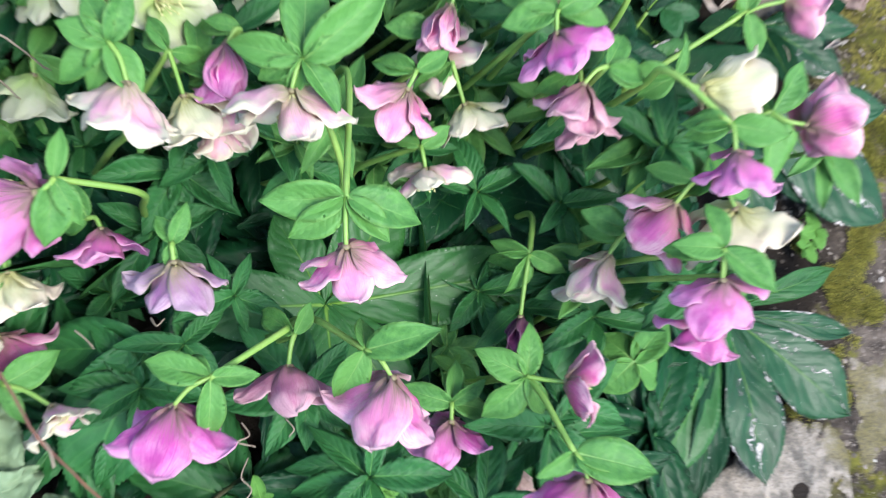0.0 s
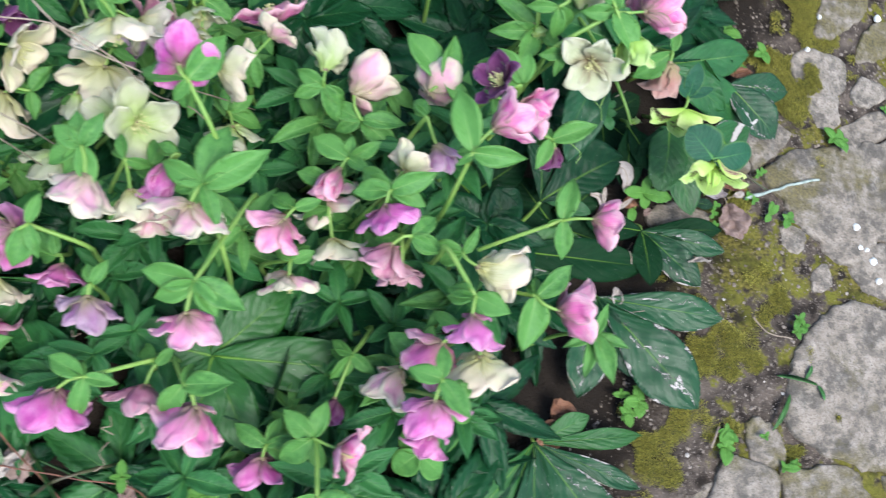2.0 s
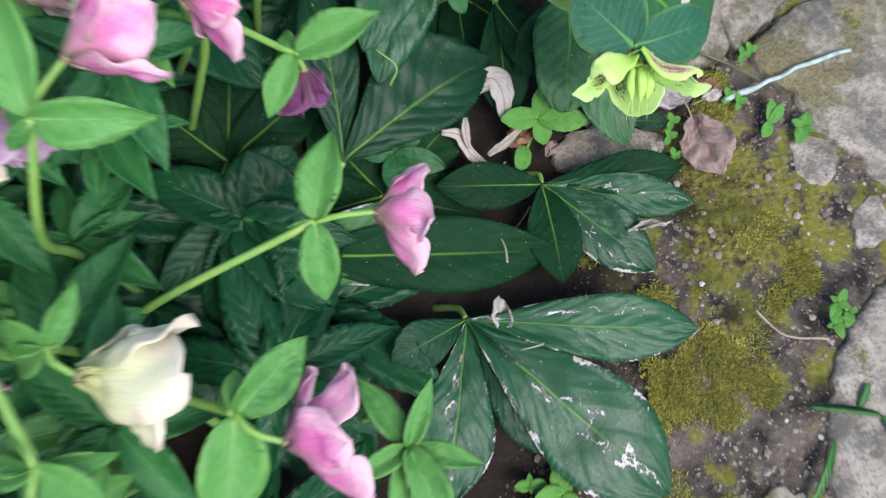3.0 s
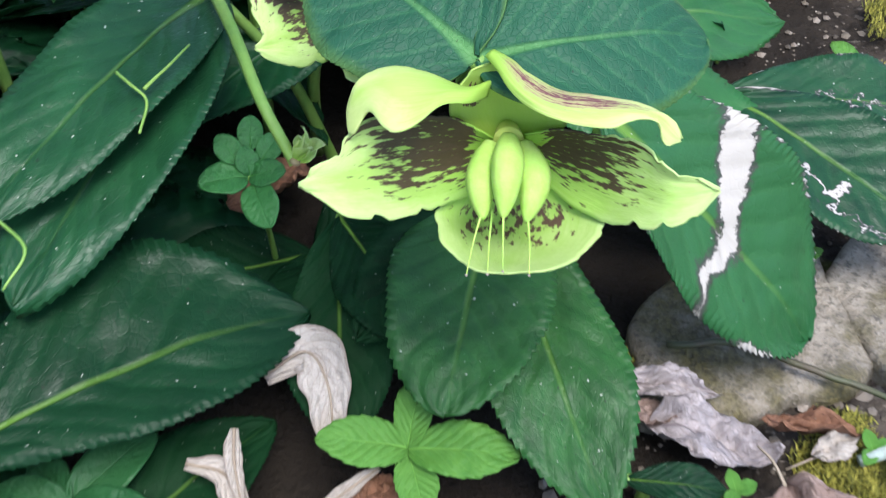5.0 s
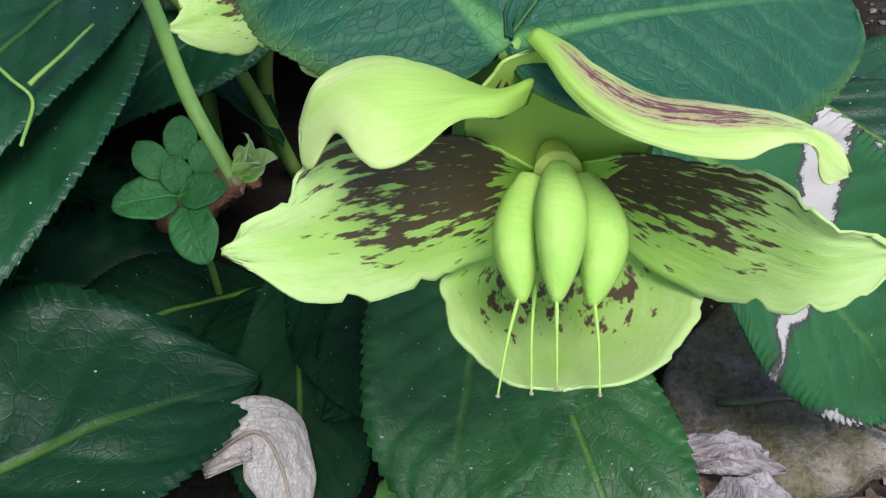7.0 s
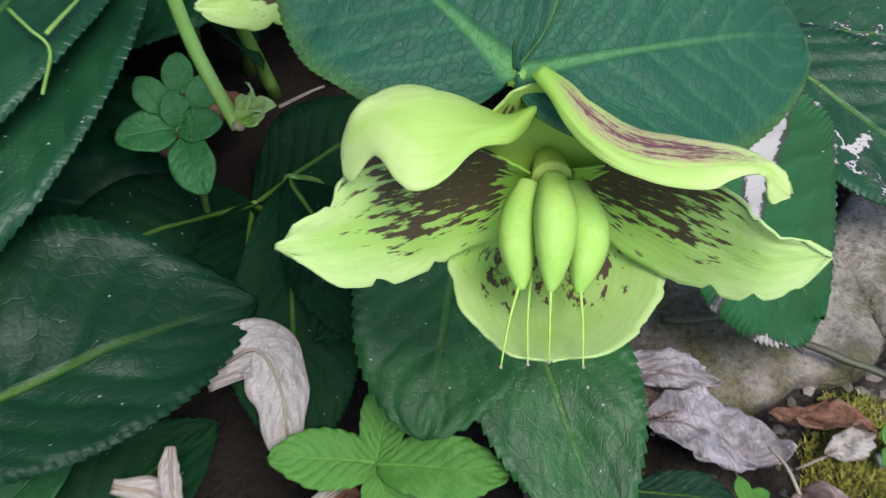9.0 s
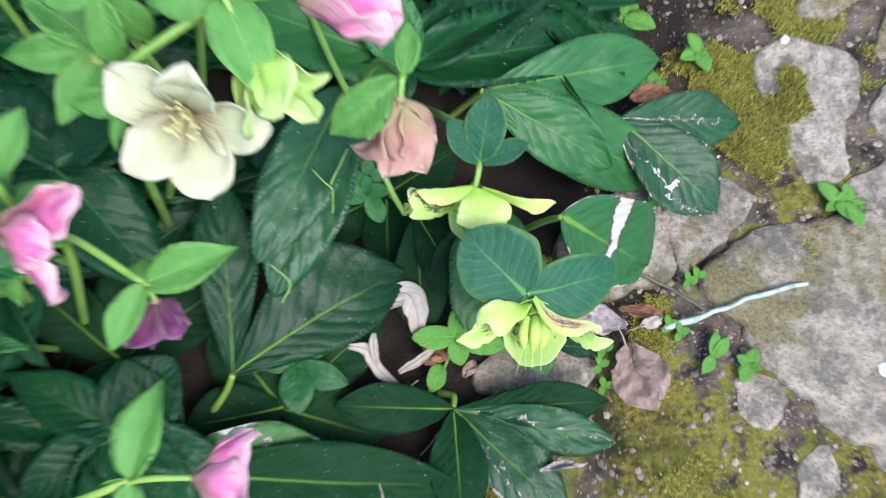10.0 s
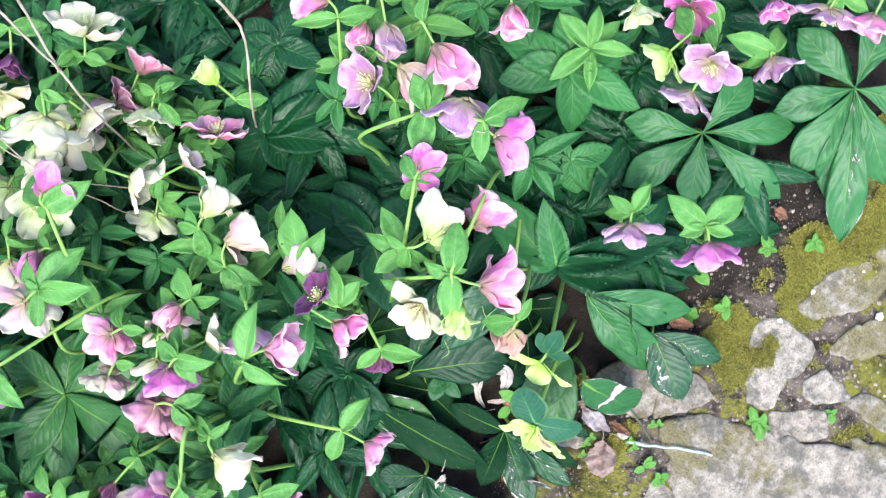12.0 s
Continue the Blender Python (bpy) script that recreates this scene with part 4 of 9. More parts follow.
def gravel():
    """Grit and crumbs of stone scattered on the soil and in the joints."""
    rng = random.Random(31)
    verts, faces = [], []
    for _ in range(17000):
        y = rng.uniform(-0.62, 0.75)
        x = edge_x(y) + rng.uniform(-0.05, 0.28)
        band, n1 = moss_height(x, y)
        if n1 + band * 0.5 > 0.3 and rng.random() < 0.95:
            continue
        r = 0.0006 + 0.0024 * rng.random() ** 6
        z = ground_z(x, y)
        i = len(verts)
        ring = [(x + r * rng.uniform(0.7, 1.3) * math.cos(a), y + r * rng.uniform(0.7, 1.3) * math.sin(a), z + r * rng.uniform(0.1, 0.5)) for a in (0, 1.26, 2.5, 3.8, 5.0)]
        verts += ring + [(x, y, z + r * rng.uniform(0.7, 1.1)), (x, y, z - r)]
        for k in range(5):
            faces += [(i + k, i + (k + 1) % 5, i + 5), (i + (k + 1) % 5, i + k, i + 6)]
    m, t, n, l, b = nodes_of("grit")
    rr = n.new("ShaderNodeNewGeometry").outputs["Random Per Island"]
    l.new(ramp(t, rr, [(0.0, (0.05, 0.04, 0.03)), (0.5, (0.13, 0.105, 0.08)), (0.97, (0.24, 0.20, 0.165)), (1.0, (0.45, 0.42, 0.37))]), b.inputs["Base Color"])
    b.inputs["Roughness"].default_value = 0.9
    me = bpy.data.meshes.new("grit")
    me.from_pydata(verts, [], faces)
    me.materials.append(m)
    return tagged(new("grit", me), "brown and grey grit scattered over soil and joints", "grit", kind="stuff")


gravel()


def lichen_spot(seed, x, y, r):
    rng = random.Random(seed)
    bm = bmesh.new()
    ring = [bm.verts.new((x + r * rng.uniform(0.75, 1.2) * math.cos(a), y + r * rng.uniform(0.75, 1.2) * math.sin(a), 0.0045)) for a in [6.283 * i / 12 for i in range(12)]]
    c = bm.verts.new((x, y, 0.0075))
    for i in range(12):
        bm.faces.new((ring[i], ring[(i + 1) % 12], c))
    low = [bm.verts.new((v.co.x, v.co.y, 0.0005)) for v in ring]
    for i in range(12):
        bm.faces.new((ring[(i + 1) % 12], ring[i], low[i], low[(i + 1) % 12]))
    return tagged(to_object("lichen_patch", bm, LICHEN), "small round patch of white lichen on a flagstone", "lichen", "lichen patches on the path")


LICHEN = plain_material("white_lichen", (0.62, 0.62, 0.58), (0.78, 0.78, 0.74), 200, 0.9)


# ---- small things ----


def carpel(parent, a, m, b, r):
    """A swollen seed pod along a bent line."""
    a, m, b = Vector(a), Vector(m), Vector(b)
    bm = tube([a, m, b], 1.0, 1.0, 15, 26)
    n = 15
    rings = [bm.verts[:][i:i + n] for i in range(0, len(bm.verts), n)]
    for i, ring in enumerate(rings):
        c = sum((v.co for v in ring), Vector()) / n
        k = i / (len(rings) - 1)
        rad = r * max(0.10, math.sin(math.pi * min(0.99, 0.16 + 0.82 * k ** 1.1)) ** 0.68)
        for q, v in enumerate(ring):
            v.co = c + (v.co - c).normalized() * rad * (1.08 if q % 5 == 0 else 1.0 + 0.022 * math.sin(i * 2.1 + q * 0.9))
    return part("carpel", bm, MAT["carpel"], parent)


def weed(seed, at, radius, count, mat, ratio, label):
    rng = random.Random(seed)
    at = Vector(at)
    top = new("weed")
    foot = Vector((at.x, at.y, min(at.z, 0.0) - 0.008))
    top.location = foot
    part("weed_stalk", tube([foot, foot.lerp(at, 0.5) + Vector((0.001, 0.001, 0)), at], 0.0011, 0.0009, 5, 3), MAT["stem"], top)
    spin = rng.uniform(0, 6.28)
    for k in range(count):
        a = spin + k * 2.399 if count > 4 else spin + k * 6.283 / count
        ln = radius * rng.uniform(0.7, 1.1) * (0.6 + 0.4 * (k % 2))
        tip = at + Vector((ln * math.cos(a), ln * math.sin(a), ln * rng.uniform(0.1, 0.45) + 0.002))
        under(blade_copy("weed_leaf", "round", mat, at + Vector((0, 0, 0.0006 * k)), tip, ln * ratio * rng.uniform(0.85, 1.1), rng), top)
    return tagged(top, label, "weed", "weeds and seedlings")


def dry_leaf(seed, foot, tip, width, mat, kind, label):
    rng = random.Random(seed)
    a, b = Vector(foot), Vector(tip)
    if mat == "withered":
        width *= 0.72
    if mat != "withered":
        kind, width = "dry", width * (1.0 if mat != "withered" else 1.2)
    ob = blade_copy("dry_leaf", kind, mat, a, b, width, rng, (rng.uniform(-.4, .4), rng.uniform(-.6, .2), 1))
    me = ob.data.copy()
    crisp = 0.3 if mat == "withered" else 1.0
    s = seed * 0.37
    for v in me.vertices:
        c = v.co
        c.z += crisp * 0.22 * (abs(noise.noise((c.x * 4.5 + s, c.y * 4.5, s))) - 0.15) + 0.05 * noise.noise((c.x * 13, c.y * 13, s))
        c.x += 0.08 * noise.noise((c.x * 5, c.y * 7 + s, 4.1))
        c.z += crisp * 0.10 * math.sin(c.x * 7 + s) * (0.3 + abs(c.y)) + crisp * 0.20 * noise.noise((c.x * 3, c.y * 4, s)) + 0.3 * c.y * c.y
        c.y += 0.10 * noise.noise((c.x * 6 + s, c.y * 3, 2.2))
    ob.data = me
    way = (a - b).normalized()
    part("leaf_stalk", tube([a - way * 0.002, a + way * 0.006 + Vector((0.001, 0, 0.001)), a + way * 0.012], 0.0007, 0.0004, 5, 3), MAT["twig"], ob)
    return tagged(ob, label, "dry leaf" if mat != "withered" else "leaf", "fallen leaves")


def twig(points, r0, r1, mat, label):
    bm = tube(points, r0, r1, 6, 7)
    for v in bm.verts:
        v.co += noise.noise_vector(v.co * 90) * r0 * 0.7 + noise.noise_vector(v.co * 22) * (0.0024 if r0 < 0.0012 else 0.0009)
    return tagged(to_object("twig", bm, MAT[mat]), label, "twig", "dry twigs")


def grass_blade(seed, foot, tip, width):
    ob = blade_copy("grass_blade", "grass", "grass", foot, tip, width, random.Random(seed))
    return tagged(ob, "long narrow bright green grass blade", "grass", "grass blades")



def glide(points, v):
    """A point at v (0 to 1) on a smooth line through the points."""
    k = min(v, 0.9999) * (len(points) - 1)
    i = int(k)
    q = [Vector(points[max(0, min(len(points) - 1, i + j))]) for j in (-1, 0, 1, 2)]
    if i == 0:
        q[0] = 2 * q[1] - q[2]
    if i == len(points) - 2:
        q[3] = 2 * q[2] - q[1]
    s = k - i
    return 0.5 * (2 * q[1] + (q[2] - q[0]) * s + (2 * q[0] - 5 * q[1] + 4 * q[2] - q[3]) * s * s + (3 * q[1] - q[0] - 3 * q[2] + q[3]) * s ** 3)


def lofted_tepal(parent, at, mat, edge, spine, other, ruffle=0.35, seed=1.0, nick=0.6, label=""):
    """A tepal spread between two edges and a spine, each a smooth line in millimetres in the flower's frame at; its rim is ruffled."""
    def place(u, v):
        a, m, b = glide(edge, v), glide(spine, v), glide(other, v)
        if v > 0.94:
            k = ((v - 0.94) / 0.06) ** 2
            a, b = a.lerp(m, 0.85 * k), b.lerp(m, 0.85 * k)
        p = a * (u * (u - 1) / 2) + m * (1 - u * u) + b * (u * (u + 1) / 2)
        rim = abs(u) ** 3
        p.z += ruffle * (math.sin(v * 17 + seed * 5 + u) * rim + 1.2 * noise.noise((u * 1.7 + seed, v * 3.4, seed)) + 0.5 * noise.noise((u * 5, v * 6 + seed, 2.0))) * min(1, v * 3)
        if u:
            way = (m - p).normalized()
            p += way * rim * min(1, v * 3) * (ruffle * 2.2 * (0.5 + noise.noise((v * 7, seed, 3 if u > 0 else 9))) + nick * max(0.0, noise.noise((v * 15, seed * 3, 4 if u > 0 else 8)) - 0.05) * 2)
        return at @ (p * 0.001)
    return part("tepal", grid_surface(48, 28, place, 0.0004), TEPAL[mat], parent, label)


def leaflet(parent, seed, mat, foot, tip, width, face=(0, -0.3, 1), belly=1.2, point=0.75, arch=0.06, fold=0.16, teeth=40, bite=0.022, sway=0.0, narrow=(1.0, 1.0)):
    """A leaflet of its own shape: a curved midrib, two unlike halves, forward teeth, a shallow fold and a wavy surface."""
    foot, tip, face = Vector(foot), Vector(tip), Vector(face)
    x = tip - foot
    ln = x.length
    x.normalize()
    n = (face - x * face.dot(x)).normalized()
    y = n.cross(x)
    rows = min(teeth, 48) * 4

    def place(u, v):
        w = max(0.0, math.sin(math.pi * min(1.0, v ** belly))) ** (point * (0.8 + 0.35 * v)) * 0.5
        w = max(w, 0.02 * (1 - v) + 0.002) * narrow[0 if u < 0 else 1]
        w *= 1 + 0.06 * noise.noise((v * 4, seed * 1.3, 5 if u > 0 else 1))
        along = v
        if abs(u) > 0.99 and 0.16 < v < 0.985:
            cut = (v * teeth) % 1.0
            w += bite * (cut - 0.4) * (0.7 + 0.5 * noise.noise((v * 30, seed, 1)))
            along += bite * 0.35 * cut
        lift = arch * 4 * v * (1 - v) + (fold * (abs(u) ** 1.4) * w * (1 - 0.5 * v)) * width / ln
        lift += 0.022 * noise.noise((v * 3.2 + seed, u * 1.2, seed)) + 0.010 * noise.noise((v * 8, u * 3.5, seed + 4)) + 0.018 * math.sin(9 * v + seed + 2 * u) * u * u
        side = sway * 4 * v * (1 - v)
        return foot + x * (along * ln) + y * (u * w * width + side * ln) + n * (lift * ln)
    return part("leaflet", grid_surface(rows, 12, place, 0.0005), MAT[mat], parent)


def curled_scrap(points, width, roll, seed, label):
    """The bleached, rolled remains of a leaf along a bent line: a ribbed ribbon with torn ends, rolled across its width."""
    pts = [Vector(q) for q in points]

    def place(u, v):
        c, d = glide(pts, v), (glide(pts, min(1, v + 0.03)) - glide(pts, max(0, v - 0.03))).normalized()
        side = d.cross(Vector((0, -0.4, 1))).normalized()
        up = side.cross(d)
        w = 0.5 * width * (math.sin(math.pi * min(1.0, 0.10 + 0.86 * v)) ** 0.7) * (1 + 0.25 * noise.noise((v * 6, seed, 2 if u > 0 else 7)))
        a = roll * u + 0.5 * noise.noise((v * 3, seed, 1))
        r = w / max(0.4, roll)
        rib = 0.00035 * math.sin(u * 14 + 2 * math.sin(v * 4 + seed))
        return c + side * (r * math.sin(a)) + up * (r * (1 - math.cos(a)) + rib)
    ob = to_object("dry_leaf", grid_surface(34, 16, place, 0.0003), MAT["pale_dry"])
    part("midrib", tube([q + Vector((0, 0, 0.0003)) for q in pts], 0.0005, 0.0003, 5, 5), MAT["twig"], ob)
    return tagged(ob, label, "dry leaf", "fallen leaves")


def near_leaf(root, hub, label, leaflets):
    """A basal leaf of large leaflets on one stalk. leaflets: (seed, material, tip, width, options) each."""
    top = new("hellebore_leaf")
    top.location = root
    r, h = Vector(root), Vector(hub)
    part("leaf_stalk", tube([r, r.lerp(h, 0.55) + Vector((0.004, 0.003, 0.002)), h], 0.0026, 0.0018, 8, 6), MAT["stem"], top)
    for seed, mat, tip, width, more in leaflets:
        leaflet(top, seed, mat, hub, tip, width, **more)
    return tagged(top, label, "leaf", "hellebore basal leaves")

# ---- flowering stems ----
flower_stem(201, (-0.607, -0.250, 0.265), (0.071, -0.732, -0.677), 0.0369, 'pink', 74, (-0.602, -0.223, 0.271), (-0.558, -0.083, -0.012), (-0.559, -0.112, 0.184), [((-0.649, -0.214, 0.257), 0.025), ((-0.634, -0.243, 0.264), 0.019), ((-0.582, -0.252, 0.272), 0.018), ((-0.560, -0.244, 0.275), 0.024)])
flower_stem(202, (-0.635, -0.039, 0.296), (0.149, 0.776, -0.613), 0.0371, 'mag', 74, (-0.626, -0.049, 0.292), (-0.599, -0.094, -0.012), (-0.596, -0.087, 0.248), [((-0.675, -0.028, 0.269), 0.027), ((-0.594, -0.010, 0.307), 0.029), ((-0.636, -0.067, 0.276), 0.013), ((-0.628, -0.066, 0.261), 0.013)])
flower_stem(203, (-0.471, 0.002, 0.193), (0.615, 0.679, -0.402), 0.0456, 'blush', 54, (-0.461, -0.022, 0.185), (-0.482, 0.041, -0.012), (-0.466, 0.001, 0.098), [((-0.419, -0.022, 0.196), 0.020), ((-0.420, -0.050, 0.181), 0.024), ((-0.492, -0.005, 0.180), 0.020), ((-0.486, -0.032, 0.174), 0.015)])
flower_stem(204, (-0.502, 0.015, 0.212), (0.164, 0.916, -0.365), 0.0428, 'white', 32, (-0.502, 0.002, 0.203), (-0.474, 0.015, -0.012), (-0.489, 0.002, 0.115), [((-0.530, 0.014, 0.206), 0.017), ((-0.530, -0.009, 0.194), 0.015), ((-0.475, -0.005, 0.185), 0.015), ((-0.482, -0.025, 0.179), 0.020)])
flower_stem(205, (-0.639, -0.098, 0.216), (-0.332, -0.756, -0.564), 0.0396, 'mag', 18, (-0.630, -0.091, 0.218), (-0.681, -0.052, -0.012), (-0.654, -0.082, 0.127), [((-0.650, -0.082, 0.220), 0.010), ((-0.656, -0.075, 0.201), 0.015), ((-0.654, -0.077, 0.206), 0.015)])
flower_stem(206, (-0.614, -0.147, 0.248), (-0.070, -0.815, -0.575), 0.0429, 'blush', 74, (-0.604, -0.130, 0.253), (-0.563, -0.181, -0.012), (-0.577, -0.182, 0.184), [((-0.592, -0.074, 0.268), 0.030), ((-0.551, -0.105, 0.283), 0.029), ((-0.588, -0.167, 0.256), 0.018), ((-0.647, -0.111, 0.249), 0.021), ((-0.632, -0.134, 0.241), 0.014), ((-0.574, -0.127, 0.263), 0.018), ((-0.616, -0.152, 0.248), 0.012)])
flower_stem(207, (-0.480, -0.080, 0.198), (-0.323, -0.858, -0.398), 0.0370, 'pink', 18, (-0.473, -0.069, 0.200), (-0.512, -0.039, -0.012), (-0.487, -0.058, 0.118), [((-0.509, -0.047, 0.192), 0.024), ((-0.445, -0.059, 0.218), 0.015), ((-0.453, -0.085, 0.212), 0.013), ((-0.471, -0.047, 0.205), 0.012)])
flower_stem(208, (-0.443, -0.136, 0.265), (0.193, -0.804, -0.562), 0.0388, 'mag', 74, (-0.439, -0.122, 0.267), (-0.449, -0.114, -0.012), (-0.460, -0.116, 0.124), [((-0.473, -0.121, 0.250), 0.020), ((-0.461, -0.106, 0.262), 0.014), ((-0.408, -0.116, 0.294), 0.021), ((-0.410, -0.134, 0.277), 0.019)])
flower_stem(209, (-0.426, -0.095, 0.248), (0.530, 0.808, -0.256), 0.0322, 'cream', 64, (-0.441, -0.118, 0.259), (-0.436, -0.104, -0.012), (-0.436, -0.109, 0.124), [((-0.418, -0.144, 0.252), 0.016), ((-0.465, -0.093, 0.241), 0.018), ((-0.420, -0.131, 0.257), 0.011)])
flower_stem(210, (-0.529, -0.140, 0.209), (-0.449, -0.524, -0.724), 0.0378, 'pink', 64, (-0.521, -0.129, 0.211), (-0.577, -0.121, -0.012), (-0.550, -0.120, 0.113), [((-0.547, -0.112, 0.202), 0.017), ((-0.538, -0.110, 0.195), 0.015), ((-0.496, -0.120, 0.216), 0.013)])
flower_stem(211, (-0.492, -0.101, 0.175), (0.489, -0.758, -0.432), 0.0383, 'blush', 74, (-0.487, -0.088, 0.176), (-0.507, -0.072, -0.012), (-0.484, -0.064, 0.090), [((-0.520, -0.075, 0.167), 0.019), ((-0.462, -0.088, 0.182), 0.012), ((-0.475, -0.071, 0.195), 0.016)])
flower_stem(212, (-0.481, -0.145, 0.179), (0.218, -0.894, -0.392), 0.0322, 'cream', 74, (-0.488, -0.120, 0.194), (-0.476, -0.059, -0.012), (-0.481, -0.089, 0.095), [((-0.517, -0.130, 0.165), 0.021), ((-0.511, -0.127, 0.164), 0.018), ((-0.502, -0.091, 0.165), 0.019)])
flower_stem(213, (-0.436, -0.173, 0.267), (-0.255, -0.672, -0.695), 0.0333, 'dusky', 64, (-0.419, -0.165, 0.272), (-0.399, -0.128, -0.012), (-0.418, -0.162, 0.137), [((-0.393, -0.178, 0.265), 0.015), ((-0.391, -0.175, 0.269), 0.016), ((-0.396, -0.142, 0.267), 0.016)])
flower_stem(214, (-0.420, -0.180, 0.230), (0.138, -0.895, -0.424), 0.0278, 'dusky', 54, (-0.424, -0.155, 0.246), (-0.403, -0.135, -0.012), (-0.419, -0.138, 0.125), [((-0.403, -0.136, 0.248), 0.015), ((-0.425, -0.122, 0.226), 0.019), ((-0.448, -0.158, 0.217), 0.015)])
flower_stem(215, (-0.359, -0.188, 0.273), (0.973, -0.094, -0.209), 0.0462, 'cream', 54, (-0.372, -0.175, 0.268), (-0.382, -0.137, -0.012), (-0.369, -0.160, 0.125), [((-0.399, -0.165, 0.254), 0.015), ((-0.359, -0.157, 0.283), 0.012), ((-0.393, -0.183, 0.254), 0.015)])
flower_stem(216, (-0.370, -0.241, 0.305), (0.009, -0.780, -0.626), 0.0345, 'mag', 54, (-0.368, -0.224, 0.306), (-0.385, -0.142, -0.012), (-0.391, -0.180, 0.291), [((-0.393, -0.225, 0.293), 0.014), ((-0.341, -0.241, 0.320), 0.020), ((-0.340, -0.225, 0.302), 0.013), ((-0.393, -0.212, 0.290), 0.016)])
flower_stem(217, (-0.383, -0.253, 0.243), (-0.317, -0.551, -0.772), 0.0405, 'pink', 54, (-0.367, -0.241, 0.249), (-0.376, -0.191, -0.012), (-0.348, -0.225, 0.146), [((-0.394, -0.224, 0.241), 0.014), ((-0.354, -0.217, 0.239), 0.013), ((-0.340, -0.227, 0.242), 0.016)])
flower_stem(218, (-0.351, -0.266, 0.259), (0.345, -0.795, -0.500), 0.0450, 'cream', 74, (-0.355, -0.245, 0.259), (-0.372, -0.228, -0.012), (-0.373, -0.241, 0.154), [((-0.333, -0.261, 0.257), 0.014), ((-0.353, -0.218, 0.258), 0.012), ((-0.370, -0.240, 0.228), 0.016)])
flower_stem(219, (-0.413, -0.269, 0.193), (-0.295, -0.717, -0.632), 0.0429, 'blush', 54, (-0.397, -0.256, 0.199), (-0.418, -0.223, -0.012), (-0.414, -0.244, 0.099), [((-0.386, -0.230, 0.216), 0.017), ((-0.425, -0.237, 0.202), 0.019), ((-0.372, -0.245, 0.195), 0.012), ((-0.424, -0.247, 0.179), 0.014)])
flower_stem(220, (-0.397, -0.314, 0.294), (-0.036, -0.767, -0.640), 0.0351, 'mag', 64, (-0.392, -0.296, 0.297), (-0.377, -0.252, -0.012), (-0.394, -0.266, 0.143), [((-0.369, -0.328, 0.305), 0.020), ((-0.421, -0.288, 0.295), 0.017), ((-0.421, -0.286, 0.276), 0.015), ((-0.392, -0.267, 0.299), 0.014)])
flower_stem(221, (-0.392, -0.330, 0.258), (-0.258, -0.796, -0.547), 0.0323, 'mag', 64, (-0.385, -0.309, 0.277), (-0.412, -0.283, -0.012), (-0.399, -0.277, 0.131), [((-0.364, -0.295, 0.278), 0.014), ((-0.359, -0.290, 0.268), 0.018), ((-0.355, -0.327, 0.264), 0.019)])
flower_stem(222, (-0.465, -0.291, 0.143), (-0.166, -0.920, -0.356), 0.0276, 'dark', 18, (-0.452, -0.251, 0.156), (-0.455, -0.201, -0.012), (-0.432, -0.217, 0.129), [((-0.470, -0.276, 0.142), 0.017), ((-0.432, -0.270, 0.163), 0.014), ((-0.471, -0.244, 0.120), 0.019), ((-0.475, -0.234, 0.142), 0.013)])
flower_stem(223, (-0.465, -0.345, 0.190), (0.949, -0.247, 0.195), 0.0360, 'pink', 64, (-0.486, -0.335, 0.180), (-0.488, -0.308, -0.012), (-0.490, -0.324, 0.088), [((-0.516, -0.313, 0.182), 0.021), ((-0.514, -0.360, 0.168), 0.023), ((-0.479, -0.306, 0.194), 0.018), ((-0.476, -0.363, 0.169), 0.015)])
flower_stem(224, (-0.478, -0.408, 0.215), (-0.036, -0.767, -0.640), 0.0420, 'mag', 64, (-0.482, -0.390, 0.215), (-0.504, -0.304, -0.012), (-0.484, -0.336, 0.175), [((-0.508, -0.400, 0.209), 0.014), ((-0.451, -0.407, 0.220), 0.017), ((-0.442, -0.412, 0.237), 0.029)])
flower_stem(225, (-0.528, -0.350, 0.132), (-0.003, -0.714, -0.700), 0.0339, 'mag', 74, (-0.525, -0.338, 0.133), (-0.553, -0.304, -0.012), (-0.526, -0.321, 0.066), [((-0.557, -0.324, 0.137), 0.018), ((-0.502, -0.330, 0.147), 0.012), ((-0.513, -0.309, 0.131), 0.013), ((-0.495, -0.348, 0.121), 0.017)])
flower_stem(226, (-0.592, -0.325, 0.243), (-0.070, -0.815, -0.575), 0.0439, 'pink', 64, (-0.603, -0.306, 0.240), (-0.614, -0.237, -0.012), (-0.615, -0.274, 0.184), [((-0.623, -0.333, 0.224), 0.021), ((-0.566, -0.307, 0.268), 0.022), ((-0.598, -0.283, 0.233), 0.012), ((-0.576, -0.309, 0.229), 0.012)])
flower_stem(227, (-0.638, -0.299, 0.184), (-0.103, -0.857, -0.506), 0.0387, 'dusky', 74, (-0.631, -0.281, 0.188), (-0.639, -0.260, -0.012), (-0.635, -0.272, 0.107), [((-0.647, -0.265, 0.158), 0.015), ((-0.646, -0.257, 0.167), 0.015), ((-0.616, -0.263, 0.189), 0.011)])
flower_stem(228, (-0.711, -0.311, 0.200), (-0.111, -0.742, -0.661), 0.0432, 'mag', 64, (-0.688, -0.300, 0.208), (-0.617, -0.241, -0.012), (-0.624, -0.271, 0.175), [((-0.723, -0.281, 0.199), 0.020), ((-0.694, -0.339, 0.196), 0.018), ((-0.706, -0.278, 0.193), 0.015), ((-0.659, -0.304, 0.209), 0.013)])
